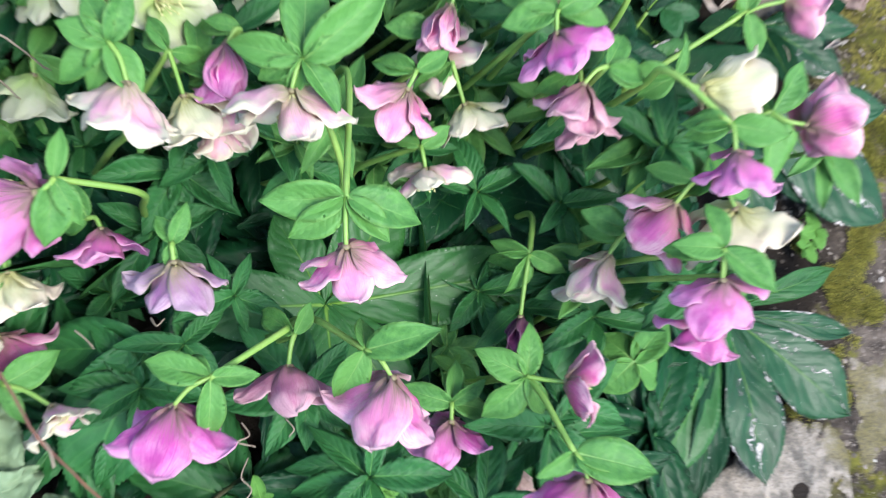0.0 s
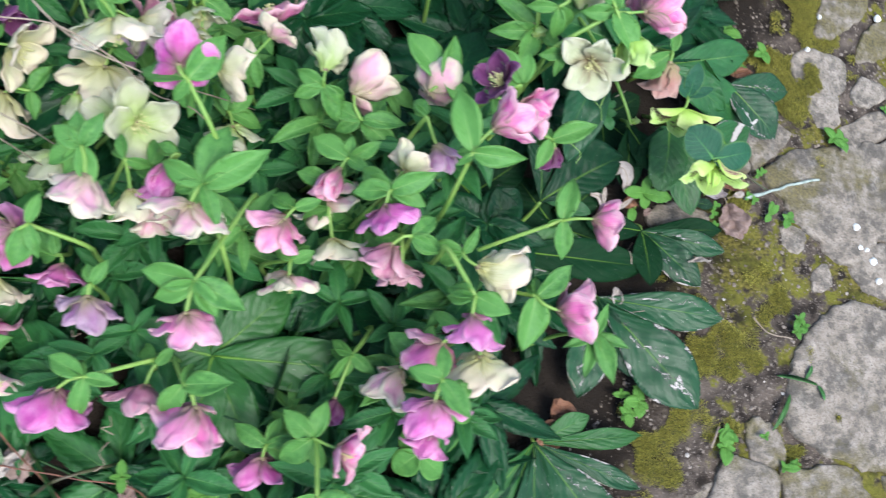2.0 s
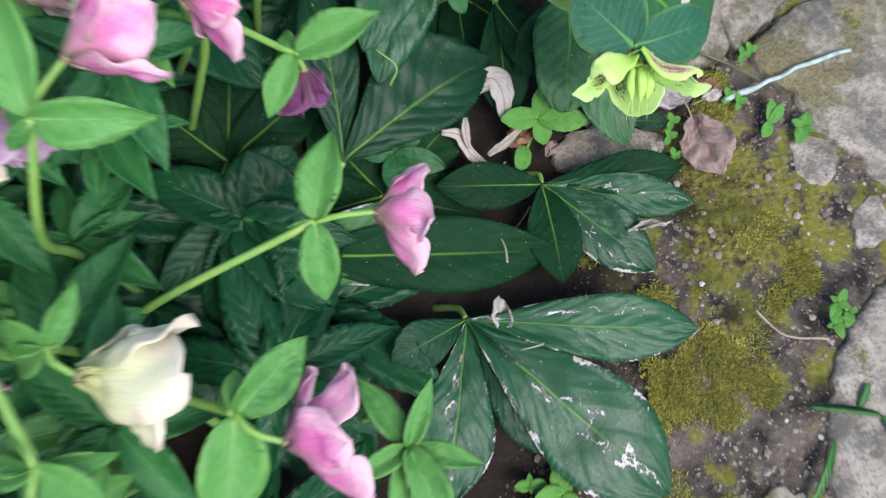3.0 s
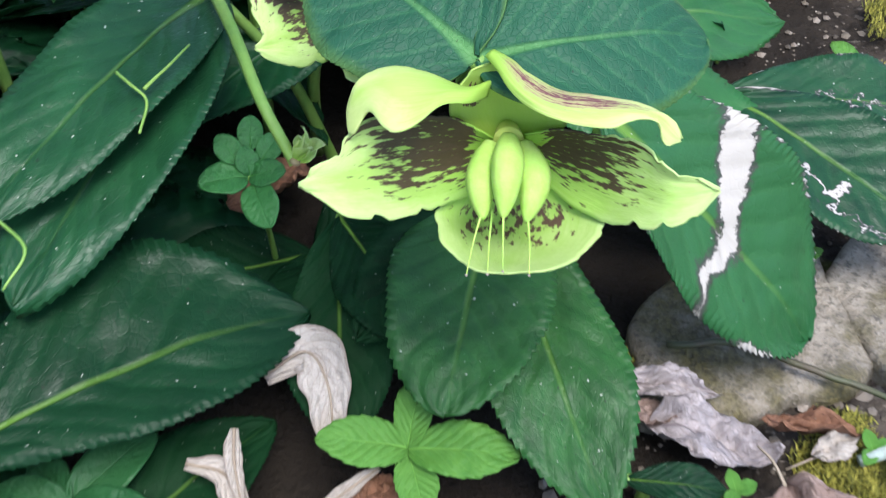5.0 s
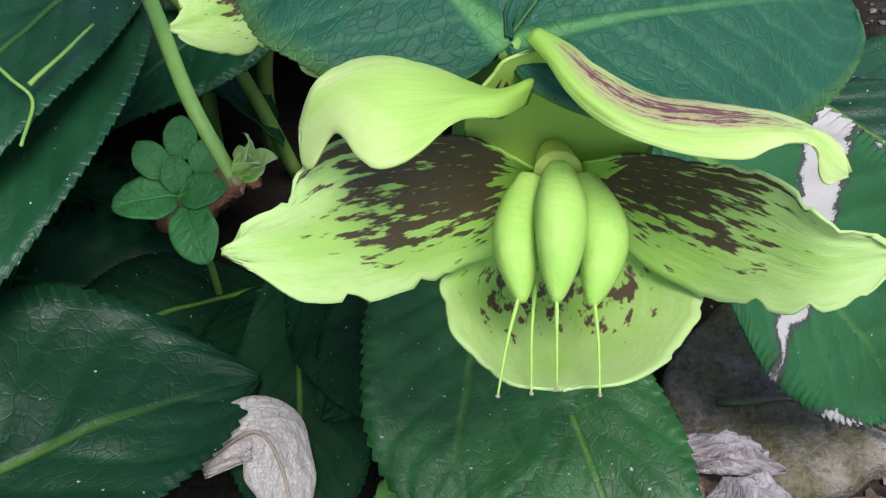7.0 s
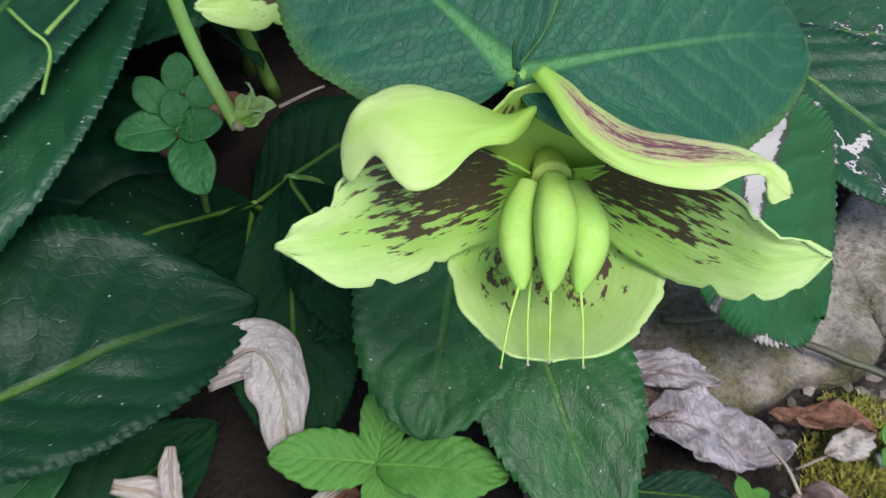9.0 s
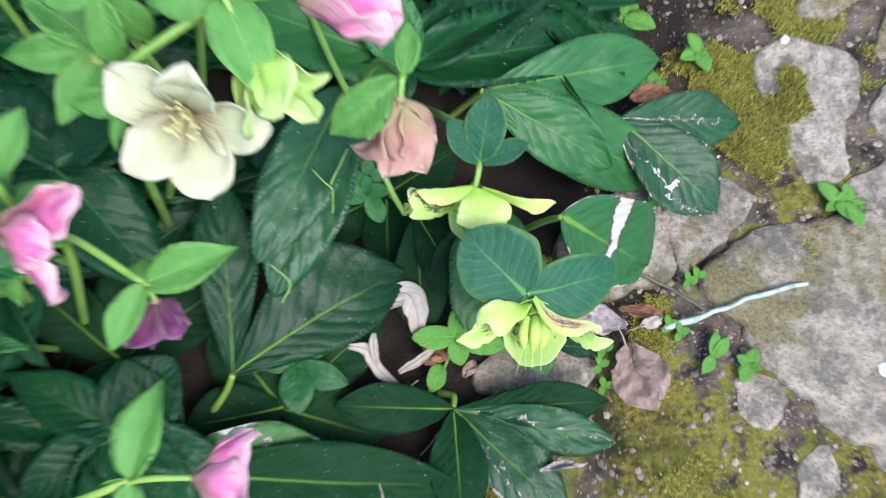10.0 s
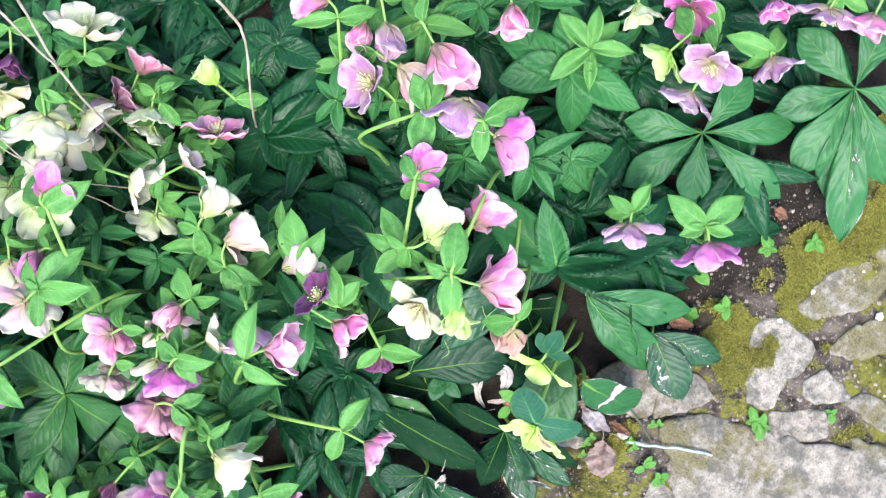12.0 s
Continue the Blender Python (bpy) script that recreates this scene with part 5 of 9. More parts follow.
flower_stem(229, (-0.777, -0.287, 0.129), (0.327, -0.945, 0.023), 0.0319, 'blush', 74, (-0.803, -0.267, 0.121), (-0.846, -0.210, -0.012), (-0.821, -0.242, 0.068), [((-0.847, -0.247, 0.124), 0.023), ((-0.835, -0.278, 0.103), 0.022), ((-0.769, -0.258, 0.133), 0.022), ((-0.795, -0.293, 0.123), 0.012)])
flower_stem(230, (-0.840, -0.235, 0.129), (0.117, -0.799, -0.590), 0.0413, 'blush', 74, (-0.834, -0.223, 0.131), (-0.847, -0.212, -0.012), (-0.826, -0.205, 0.065), [((-0.808, -0.214, 0.144), 0.017), ((-0.859, -0.207, 0.121), 0.015), ((-0.818, -0.207, 0.122), 0.012), ((-0.800, -0.221, 0.116), 0.017)])
flower_stem(231, (-0.801, -0.233, 0.100), (0.489, -0.758, -0.432), 0.0369, 'pink', 64, (-0.816, -0.213, 0.116), (-0.834, -0.173, -0.012), (-0.843, -0.179, 0.061), [((-0.833, -0.216, 0.093), 0.012), ((-0.814, -0.188, 0.103), 0.012), ((-0.788, -0.192, 0.125), 0.016)])
flower_stem(232, (-0.868, -0.267, 0.147), (0.071, -0.732, -0.677), 0.0360, 'pink', 74, (-0.858, -0.260, 0.149), (-0.865, -0.212, -0.012), (-0.879, -0.242, 0.089), [((-0.831, -0.282, 0.153), 0.017), ((-0.883, -0.245, 0.144), 0.015), ((-0.885, -0.262, 0.128), 0.014), ((-0.855, -0.229, 0.139), 0.014)])
flower_stem(233, (-0.878, -0.317, 0.170), (0.071, -0.732, -0.677), 0.0400, 'pink', 74, (-0.857, -0.305, 0.178), (-0.823, -0.249, -0.012), (-0.838, -0.277, 0.100), [((-0.905, -0.291, 0.172), 0.028), ((-0.843, -0.343, 0.177), 0.020), ((-0.834, -0.297, 0.193), 0.014)])
flower_stem(234, (-0.790, -0.196, 0.120), (0.117, -0.799, -0.590), 0.0375, 'cream', 74, (-0.791, -0.179, 0.120), (-0.776, -0.159, -0.012), (-0.782, -0.152, 0.065), [((-0.809, -0.162, 0.124), 0.014), ((-0.771, -0.172, 0.130), 0.013), ((-0.794, -0.200, 0.118), 0.011)])
flower_stem(235, (-0.729, -0.182, 0.137), (-0.224, -0.955, -0.196), 0.0344, 'mag', 64, (-0.736, -0.172, 0.132), (-0.744, -0.112, -0.012), (-0.733, -0.152, 0.069), [((-0.743, -0.147, 0.137), 0.013), ((-0.760, -0.171, 0.110), 0.014), ((-0.759, -0.145, 0.117), 0.017)])
flower_stem(236, (-0.695, -0.227, 0.201), (0.040, -0.786, -0.616), 0.0358, 'mauve', 74, (-0.694, -0.215, 0.200), (-0.714, -0.207, -0.012), (-0.687, -0.206, 0.108), [((-0.682, -0.199, 0.214), 0.013), ((-0.699, -0.230, 0.197), 0.009), ((-0.700, -0.196, 0.200), 0.011)])
flower_stem(237, (-0.765, -0.174, 0.204), (-0.755, 0.089, -0.650), 0.0532, 'mag', 54, (-0.754, -0.167, 0.206), (-0.686, -0.155, -0.012), (-0.705, -0.173, 0.175), [((-0.745, -0.141, 0.218), 0.013), ((-0.764, -0.204, 0.187), 0.024), ((-0.743, -0.195, 0.204), 0.015)])
flower_stem(238, (-0.838, -0.089, 0.230), (-0.540, -0.718, -0.439), 0.0420, 'blush', 54, (-0.818, -0.100, 0.230), (-0.852, -0.069, -0.012), (-0.845, -0.068, 0.132), [((-0.830, -0.134, 0.227), 0.019), ((-0.817, -0.075, 0.245), 0.013), ((-0.807, -0.128, 0.229), 0.016)])
flower_stem(239, (-0.844, -0.086, 0.239), (-0.934, 0.025, -0.357), 0.0297, 'pink', 54, (-0.819, -0.087, 0.253), (-0.831, -0.085, -0.012), (-0.813, -0.077, 0.151), [((-0.791, -0.082, 0.239), 0.016), ((-0.793, -0.078, 0.251), 0.013), ((-0.799, -0.065, 0.252), 0.014)])
flower_stem(240, (-0.856, -0.089, 0.184), (-0.849, -0.009, -0.529), 0.0290, 'white', 54, (-0.833, -0.090, 0.203), (-0.798, -0.055, -0.012), (-0.815, -0.081, 0.106), [((-0.826, -0.058, 0.194), 0.017), ((-0.818, -0.107, 0.197), 0.013), ((-0.836, -0.056, 0.192), 0.016)])
flower_stem(241, (-0.831, -0.087, 0.138), (-0.399, -0.818, -0.415), 0.0310, 'white', 64, (-0.821, -0.064, 0.153), (-0.818, -0.037, -0.012), (-0.817, -0.048, 0.086), [((-0.808, -0.031, 0.157), 0.018), ((-0.841, -0.044, 0.133), 0.014), ((-0.837, -0.050, 0.126), 0.015)])
flower_stem(242, (-0.674, -0.053, 0.192), (0.468, -0.451, 0.760), 0.0427, 'white', 74, (-0.690, -0.063, 0.178), (-0.684, -0.016, -0.012), (-0.686, -0.044, 0.091), [((-0.697, -0.033, 0.179), 0.017), ((-0.693, -0.038, 0.161), 0.015), ((-0.691, -0.031, 0.166), 0.015)])
flower_stem(243, (-0.702, -0.027, 0.138), (-0.730, 0.427, -0.533), 0.0307, 'white', 64, (-0.694, -0.036, 0.134), (-0.723, -0.011, -0.012), (-0.721, -0.033, 0.067), [((-0.678, -0.016, 0.140), 0.015), ((-0.692, -0.050, 0.107), 0.012), ((-0.661, -0.032, 0.119), 0.017)])
flower_stem(244, (-0.740, -0.003, 0.129), (0.318, -0.400, -0.860), 0.0302, 'white', 74, (-0.740, -0.008, 0.123), (-0.760, 0.024, -0.012), (-0.748, 0.001, 0.059), [((-0.760, -0.007, 0.115), 0.011), ((-0.720, -0.015, 0.126), 0.010), ((-0.711, 0.015, 0.110), 0.016), ((-0.710, 0.005, 0.127), 0.015)])
flower_stem(245, (-0.716, 0.029, 0.129), (-0.171, -0.567, -0.806), 0.0479, 'cream', 74, (-0.711, 0.049, 0.133), (-0.699, 0.066, -0.012), (-0.697, 0.052, 0.078), [((-0.731, 0.072, 0.143), 0.015), ((-0.707, 0.077, 0.146), 0.017), ((-0.693, 0.055, 0.150), 0.013), ((-0.687, 0.035, 0.137), 0.012)])
flower_stem(246, (-0.735, 0.065, 0.156), (0.393, -0.910, -0.134), 0.0245, 'white', 64, (-0.747, 0.090, 0.164), (-0.783, 0.140, -0.012), (-0.759, 0.115, 0.089), [((-0.738, 0.117, 0.165), 0.013), ((-0.766, 0.099, 0.131), 0.016), ((-0.729, 0.119, 0.156), 0.015)])
flower_stem(247, (-0.803, 0.028, 0.154), (0.848, -0.501, 0.173), 0.0438, 'cream', 64, (-0.825, 0.030, 0.141), (-0.853, 0.071, -0.012), (-0.835, 0.063, 0.066), [((-0.855, 0.049, 0.139), 0.020), ((-0.858, 0.017, 0.136), 0.020), ((-0.817, -0.004, 0.135), 0.019), ((-0.818, 0.055, 0.150), 0.013)])
flower_stem(248, (-0.874, 0.020, 0.184), (-0.245, -0.892, -0.379), 0.0466, 'cream', 54, (-0.855, 0.034, 0.191), (-0.846, 0.061, -0.012), (-0.841, 0.043, 0.114), [((-0.843, 0.005, 0.186), 0.015), ((-0.829, 0.018, 0.196), 0.015), ((-0.876, 0.055, 0.179), 0.015), ((-0.825, 0.036, 0.179), 0.016)])
flower_stem(249, (-0.812, -0.005, 0.113), (-0.255, -0.672, -0.695), 0.0488, 'cream', 64, (-0.785, -0.003, 0.120), (-0.781, 0.004, -0.012), (-0.784, 0.002, 0.058), [((-0.768, 0.020, 0.137), 0.019), ((-0.776, -0.029, 0.119), 0.015), ((-0.812, 0.012, 0.102), 0.014), ((-0.815, 0.014, 0.105), 0.015)])
flower_stem(250, (-0.753, -0.060, 0.110), (-0.184, -0.710, -0.680), 0.0421, 'white', 54, (-0.752, -0.047, 0.111), (-0.755, 0.009, -0.012), (-0.746, -0.022, 0.051), [((-0.741, -0.069, 0.105), 0.014), ((-0.733, -0.016, 0.105), 0.017), ((-0.722, -0.063, 0.097), 0.017)])
flower_stem(251, (-0.706, -0.129, 0.244), (-0.255, -0.672, -0.695), 0.0409, 'blush', 64, (-0.712, -0.103, 0.245), (-0.728, -0.105, -0.012), (-0.705, -0.132, 0.184), [((-0.721, -0.074, 0.256), 0.018), ((-0.697, -0.082, 0.265), 0.018), ((-0.740, -0.088, 0.248), 0.019), ((-0.745, -0.116, 0.233), 0.019), ((-0.700, -0.138, 0.245), 0.021), ((-0.728, -0.128, 0.231), 0.016)])
flower_stem(252, (-0.670, -0.124, 0.202), (0.193, -0.804, -0.562), 0.0353, 'cream', 64, (-0.676, -0.102, 0.222), (-0.698, -0.064, -0.012), (-0.697, -0.100, 0.118), [((-0.649, -0.105, 0.208), 0.013), ((-0.685, -0.076, 0.220), 0.012), ((-0.691, -0.082, 0.210), 0.013)])
flower_stem(253, (-0.649, -0.139, 0.184), (-0.023, -0.876, -0.481), 0.0253, 'blush', 54, (-0.649, -0.115, 0.201), (-0.669, -0.092, -0.012), (-0.663, -0.096, 0.096), [((-0.664, -0.111, 0.175), 0.011), ((-0.670, -0.091, 0.184), 0.015), ((-0.663, -0.099, 0.178), 0.014)])
flower_stem(254, (-0.585, -0.008, 0.100), (0.040, -0.786, -0.616), 0.0371, 'white', 74, (-0.591, 0.009, 0.099), (-0.592, 0.021, -0.012), (-0.595, 0.019, 0.045), [((-0.596, 0.035, 0.113), 0.017), ((-0.567, 0.023, 0.111), 0.015), ((-0.558, 0.004, 0.084), 0.015), ((-0.553, 0.002, 0.087), 0.019)])
flower_stem(255, (-0.868, -0.102, 0.070), (-0.224, -0.955, -0.196), 0.0290, 'white', 64, (-0.863, -0.076, 0.079), (-0.864, -0.044, -0.012), (-0.861, -0.041, 0.044), [((-0.885, -0.073, 0.051), 0.016), ((-0.835, -0.059, 0.069), 0.015), ((-0.875, -0.050, 0.074), 0.014)])
flower_stem(256, (-0.821, -0.131, 0.110), (-0.224, -0.955, -0.196), 0.0295, 'white', 64, (-0.815, -0.105, 0.119), (-0.806, -0.064, -0.012), (-0.816, -0.075, 0.066), [((-0.793, -0.098, 0.121), 0.013), ((-0.790, -0.100, 0.111), 0.013), ((-0.837, -0.093, 0.096), 0.017)])
flower_stem(257, (-0.855, -0.127, 0.060), (-0.023, -0.876, -0.481), 0.0333, 'white', 64, (-0.833, -0.117, 0.067), (-0.853, -0.098, -0.012), (-0.859, -0.106, 0.036), [((-0.826, -0.141, 0.070), 0.011), ((-0.806, -0.112, 0.064), 0.014), ((-0.855, -0.099, 0.040), 0.017)])
flower_stem(258, (-0.845, -0.160, 0.050), (-0.023, -0.876, -0.481), 0.0293, 'lime', 64, (-0.845, -0.136, 0.067), (-0.842, -0.136, -0.012), (-0.852, -0.136, 0.030), [((-0.825, -0.119, 0.062), 0.013), ((-0.810, -0.148, 0.061), 0.015), ((-0.849, -0.103, 0.050), 0.017)])
flower_stem(259, (-0.836, -0.182, 0.050), (-0.023, -0.876, -0.481), 0.0264, 'lime', 64, (-0.836, -0.158, 0.067), (-0.832, -0.107, -0.012), (-0.819, -0.138, 0.033), [((-0.819, -0.134, 0.062), 0.014), ((-0.848, -0.132, 0.051), 0.015), ((-0.853, -0.137, 0.055), 0.013)])
flower_stem(260, (-0.519, -0.186, 0.178), (0.087, -0.847, -0.524), 0.0327, 'blush', 74, (-0.519, -0.170, 0.179), (-0.527, -0.144, -0.012), (-0.543, -0.156, 0.105), [((-0.536, -0.158, 0.172), 0.010), ((-0.497, -0.161, 0.186), 0.013), ((-0.498, -0.152, 0.174), 0.014), ((-0.507, -0.147, 0.170), 0.011)])
flower_stem(261, (-0.399, 0.007, 0.207), (0.524, 0.742, -0.418), 0.0432, 'blush', 54, (-0.385, 0.019, 0.212), (-0.390, 0.059, -0.012), (-0.395, 0.020, 0.114), [((-0.423, 0.067, 0.216), 0.032), ((-0.374, 0.054, 0.236), 0.024), ((-0.358, -0.003, 0.215), 0.017)])
flower_stem(262, (-0.556, 0.056, 0.184), (0.520, 0.850, -0.087), 0.0274, 'blush', 64, (-0.571, 0.032, 0.190), (-0.555, 0.055, -0.012), (-0.570, 0.037, 0.092), [((-0.600, 0.038, 0.164), 0.015), ((-0.563, 0.005, 0.171), 0.013), ((-0.568, 0.002, 0.170), 0.018)])
flower_stem(263, (-0.626, 0.080, 0.138), (-0.085, -0.940, -0.331), 0.0277, 'white', 74, (-0.625, 0.106, 0.151), (-0.646, 0.121, -0.012), (-0.651, 0.114, 0.078), [((-0.630, 0.136, 0.131), 0.017), ((-0.593, 0.093, 0.146), 0.018), ((-0.653, 0.130, 0.130), 0.018)])
flower_stem(264, (-0.682, 0.084, 0.120), (0.627, 0.772, 0.107), 0.0343, 'dusky', 64, (-0.701, 0.061, 0.121), (-0.705, 0.121, -0.012), (-0.681, 0.090, 0.062), [((-0.718, 0.085, 0.103), 0.014), ((-0.717, 0.084, 0.113), 0.014), ((-0.716, 0.049, 0.086), 0.019)])
flower_stem(265, (-0.337, -0.003, 0.262), (-0.805, 0.185, 0.563), 0.0345, 'dark', 74, (-0.320, 0.000, 0.262), (-0.343, 0.042, -0.012), (-0.322, 0.003, 0.156), [((-0.361, 0.024, 0.257), 0.027), ((-0.312, 0.033, 0.268), 0.018), ((-0.342, 0.032, 0.274), 0.018)])
flower_stem(266, (-0.318, -0.018, 0.254), (0.975, -0.093, -0.200), 0.0340, 'pink', 54, (-0.346, -0.016, 0.263), (-0.360, 0.007, -0.012), (-0.356, 0.004, 0.151), [((-0.339, 0.004, 0.253), 0.011), ((-0.353, 0.001, 0.254), 0.010), ((-0.342, -0.030, 0.248), 0.008)])
flower_stem(267, (-0.357, -0.070, 0.309), (0.826, 0.564, 0.003), 0.0408, 'pink', 54, (-0.372, -0.090, 0.298), (-0.375, -0.093, -0.012), (-0.382, -0.120, 0.230), [((-0.390, -0.035, 0.312), 0.028), ((-0.326, -0.098, 0.311), 0.021), ((-0.387, -0.088, 0.289), 0.008), ((-0.384, -0.099, 0.283), 0.009)])
flower_stem(268, (-0.395, -0.062, 0.239), (0.477, -0.763, -0.436), 0.0336, 'mauve', 54, (-0.408, -0.041, 0.255), (-0.407, -0.012, -0.012), (-0.422, -0.039, 0.125), [((-0.419, -0.020, 0.249), 0.013), ((-0.420, -0.027, 0.244), 0.010), ((-0.413, -0.022, 0.244), 0.011)])
flower_stem(269, (-0.234, -0.113, 0.222), (0.981, -0.045, -0.188), 0.0329, 'pink', 54, (-0.262, -0.114, 0.212), (-0.365, -0.136, -0.012), (-0.347, -0.142, 0.156), [((-0.256, -0.074, 0.227), 0.023), ((-0.259, -0.151, 0.203), 0.019), ((-0.261, -0.129, 0.196), 0.008), ((-0.277, -0.118, 0.199), 0.008)])
flower_stem(270, (-0.280, -0.218, 0.259), (0.947, 0.238, -0.216), 0.0401, 'pink', 54, (-0.300, -0.205, 0.255), (-0.309, -0.199, -0.012), (-0.324, -0.194, 0.221), [((-0.269, -0.176, 0.266), 0.020), ((-0.306, -0.253, 0.234), 0.030), ((-0.300, -0.185, 0.251), 0.010), ((-0.309, -0.191, 0.247), 0.008)])
flower_stem(272, (-0.218, 0.060, 0.276), (0.527, -0.820, -0.224), 0.0373, 'lime', 32, (-0.233, 0.082, 0.286), (-0.253, 0.282, -0.012), (-0.243, 0.182, 0.236), [((-0.250, 0.071, 0.272), 0.007), ((-0.246, 0.093, 0.270), 0.005), ((-0.219, 0.093, 0.279), 0.006)])
flower_stem(273, (-0.263, -0.028, 0.186), (0.120, -0.500, -0.850), 0.0250, 'dark', 18, (-0.268, -0.021, 0.190), (-0.336, -0.000, -0.012), (-0.309, 0.005, 0.174), [((-0.227, -0.009, 0.213), 0.022), ((-0.282, -0.052, 0.189), 0.016), ((-0.275, -0.004, 0.185), 0.010), ((-0.284, -0.015, 0.170), 0.012)])
flower_stem(312, (-0.153, 0.064, 0.226), (0.05, -0.35, -0.95), 0.0420, 'faded', 18, (-0.152, 0.073, 0.231), (-0.180, 0.170, -0.012), (-0.162, 0.120, 0.150), [((-0.150, 0.100, 0.236), 0.012), ((-0.186, 0.050, 0.205), 0.024)])
flower_stem(274, (-0.246, 0.041, 0.250), (-0.071, -0.689, 0.721), 0.0357, 'brown_eyed', 74, (-0.273, 0.048, 0.246), (-0.294, 0.082, -0.012), (-0.268, 0.080, 0.131), [((-0.255, 0.037, 0.248), 0.010), ((-0.297, 0.041, 0.248), 0.014), ((-0.280, 0.026, 0.242), 0.010)])
flower_stem(277, (-0.728, 0.133, 0.184), (-0.381, 0.772, 0.508), 0.0510, 'cream', 74, (-0.718, 0.112, 0.178), (-0.707, 0.141, -0.012), (-0.716, 0.125, 0.089), [((-0.691, 0.115, 0.183), 0.016), ((-0.692, 0.135, 0.165), 0.017), ((-0.748, 0.101, 0.154), 0.018)])
flower_stem(278, (-0.700, 0.031, 0.230), (0.404, -0.807, -0.431), 0.0509, 'cream', 74, (-0.717, 0.052, 0.229), (-0.713, 0.081, -0.012), (-0.707, 0.080, 0.129), [((-0.700, 0.031, 0.227), 0.015), ((-0.690, 0.056, 0.231), 0.014), ((-0.689, 0.062, 0.216), 0.013), ((-0.719, 0.082, 0.213), 0.016)])
flower_stem(279, (-0.684, 0.056, 0.184), (0.943, -0.196, -0.268), 0.0413, 'cream', 64, (-0.710, 0.061, 0.195), (-0.744, 0.106, -0.012), (-0.718, 0.070, 0.094), [((-0.736, 0.077, 0.170), 0.018), ((-0.729, 0.093, 0.190), 0.017), ((-0.723, 0.038, 0.179), 0.014)])
flower_stem(280, (-0.603, 0.016, 0.184), (0.958, 0.145, -0.247), 0.0410, 'cream', 64, (-0.630, 0.011, 0.195), (-0.672, 0.038, -0.012), (-0.655, 0.040, 0.112), [((-0.666, 0.016, 0.187), 0.016), ((-0.633, -0.013, 0.167), 0.015), ((-0.661, 0.023, 0.174), 0.018)])
flower_stem(281, (-0.679, 0.128, 0.116), (-0.130, 0.989, 0.076), 0.0378, 'dusky', 64, (-0.675, 0.100, 0.118), (-0.726, 0.118, -0.012), (-0.698, 0.116, 0.058), [((-0.700, 0.065, 0.105), 0.019), ((-0.663, 0.074, 0.090), 0.020), ((-0.641, 0.112, 0.103), 0.021)])
flower_stem(282, (-0.684, 0.085, 0.120), (-0.535, -0.845, -0.010), 0.0417, 'mauve', 32, (-0.669, 0.108, 0.124), (-0.655, 0.125, -0.012), (-0.672, 0.117, 0.066), [((-0.645, 0.096, 0.102), 0.015), ((-0.664, 0.133, 0.100), 0.017), ((-0.635, 0.110, 0.094), 0.019)])
flower_stem(283, (-0.634, 0.098, 0.146), (0.361, -0.895, -0.264), 0.0347, 'white', 74, (-0.639, 0.115, 0.144), (-0.657, 0.157, -0.012), (-0.646, 0.128, 0.068), [((-0.665, 0.111, 0.145), 0.015), ((-0.625, 0.136, 0.147), 0.011), ((-0.663, 0.139, 0.117), 0.018), ((-0.626, 0.154, 0.127), 0.023)])
flower_stem(284, (-0.582, 0.157, 0.137), (-0.973, 0.210, 0.096), 0.0347, 'lime', 32, (-0.555, 0.151, 0.138), (-0.568, 0.183, -0.012), (-0.542, 0.158, 0.075), [((-0.538, 0.175, 0.114), 0.017), ((-0.543, 0.176, 0.116), 0.016), ((-0.523, 0.169, 0.131), 0.019)])
flower_stem(285, (-0.557, 0.104, 0.125), (-0.381, 0.772, 0.508), 0.0417, 'pink', 74, (-0.563, 0.093, 0.121), (-0.577, 0.152, -0.012), (-0.585, 0.125, 0.066), [((-0.552, 0.072, 0.118), 0.011), ((-0.544, 0.113, 0.099), 0.015), ((-0.597, 0.079, 0.097), 0.019)])
flower_stem(286, (-0.413, 0.232, 0.185), (-0.565, -0.375, 0.735), 0.0439, 'mauve', 74, (-0.383, 0.227, 0.178), (-0.439, 0.237, -0.012), (-0.411, 0.232, 0.091), [((-0.372, 0.205, 0.157), 0.013), ((-0.402, 0.260, 0.157), 0.022), ((-0.360, 0.238, 0.159), 0.013)])
flower_stem(287, (-0.397, 0.262, 0.184), (0.966, -0.026, -0.258), 0.0530, 'blush', 32, (-0.424, 0.262, 0.195), (-0.450, 0.300, -0.012), (-0.435, 0.293, 0.111), [((-0.455, 0.256, 0.171), 0.019), ((-0.449, 0.233, 0.180), 0.017), ((-0.439, 0.235, 0.182), 0.015)])
flower_stem(288, (-0.305, 0.250, 0.256), (0.253, -0.871, -0.422), 0.0490, 'mauve', 74, (-0.336, 0.221, 0.253), (-0.375, 0.178, -0.012), (-0.394, 0.173, 0.202), [((-0.344, 0.276, 0.251), 0.024), ((-0.368, 0.251, 0.249), 0.023), ((-0.320, 0.171, 0.252), 0.029)])
flower_stem(289, (-0.363, 0.289, 0.239), (0.840, -0.531, -0.106), 0.0568, 'pink', 18, (-0.386, 0.304, 0.246), (-0.418, 0.321, -0.012), (-0.413, 0.317, 0.136), [((-0.400, 0.338, 0.222), 0.021), ((-0.401, 0.342, 0.240), 0.018), ((-0.399, 0.327, 0.232), 0.013)])
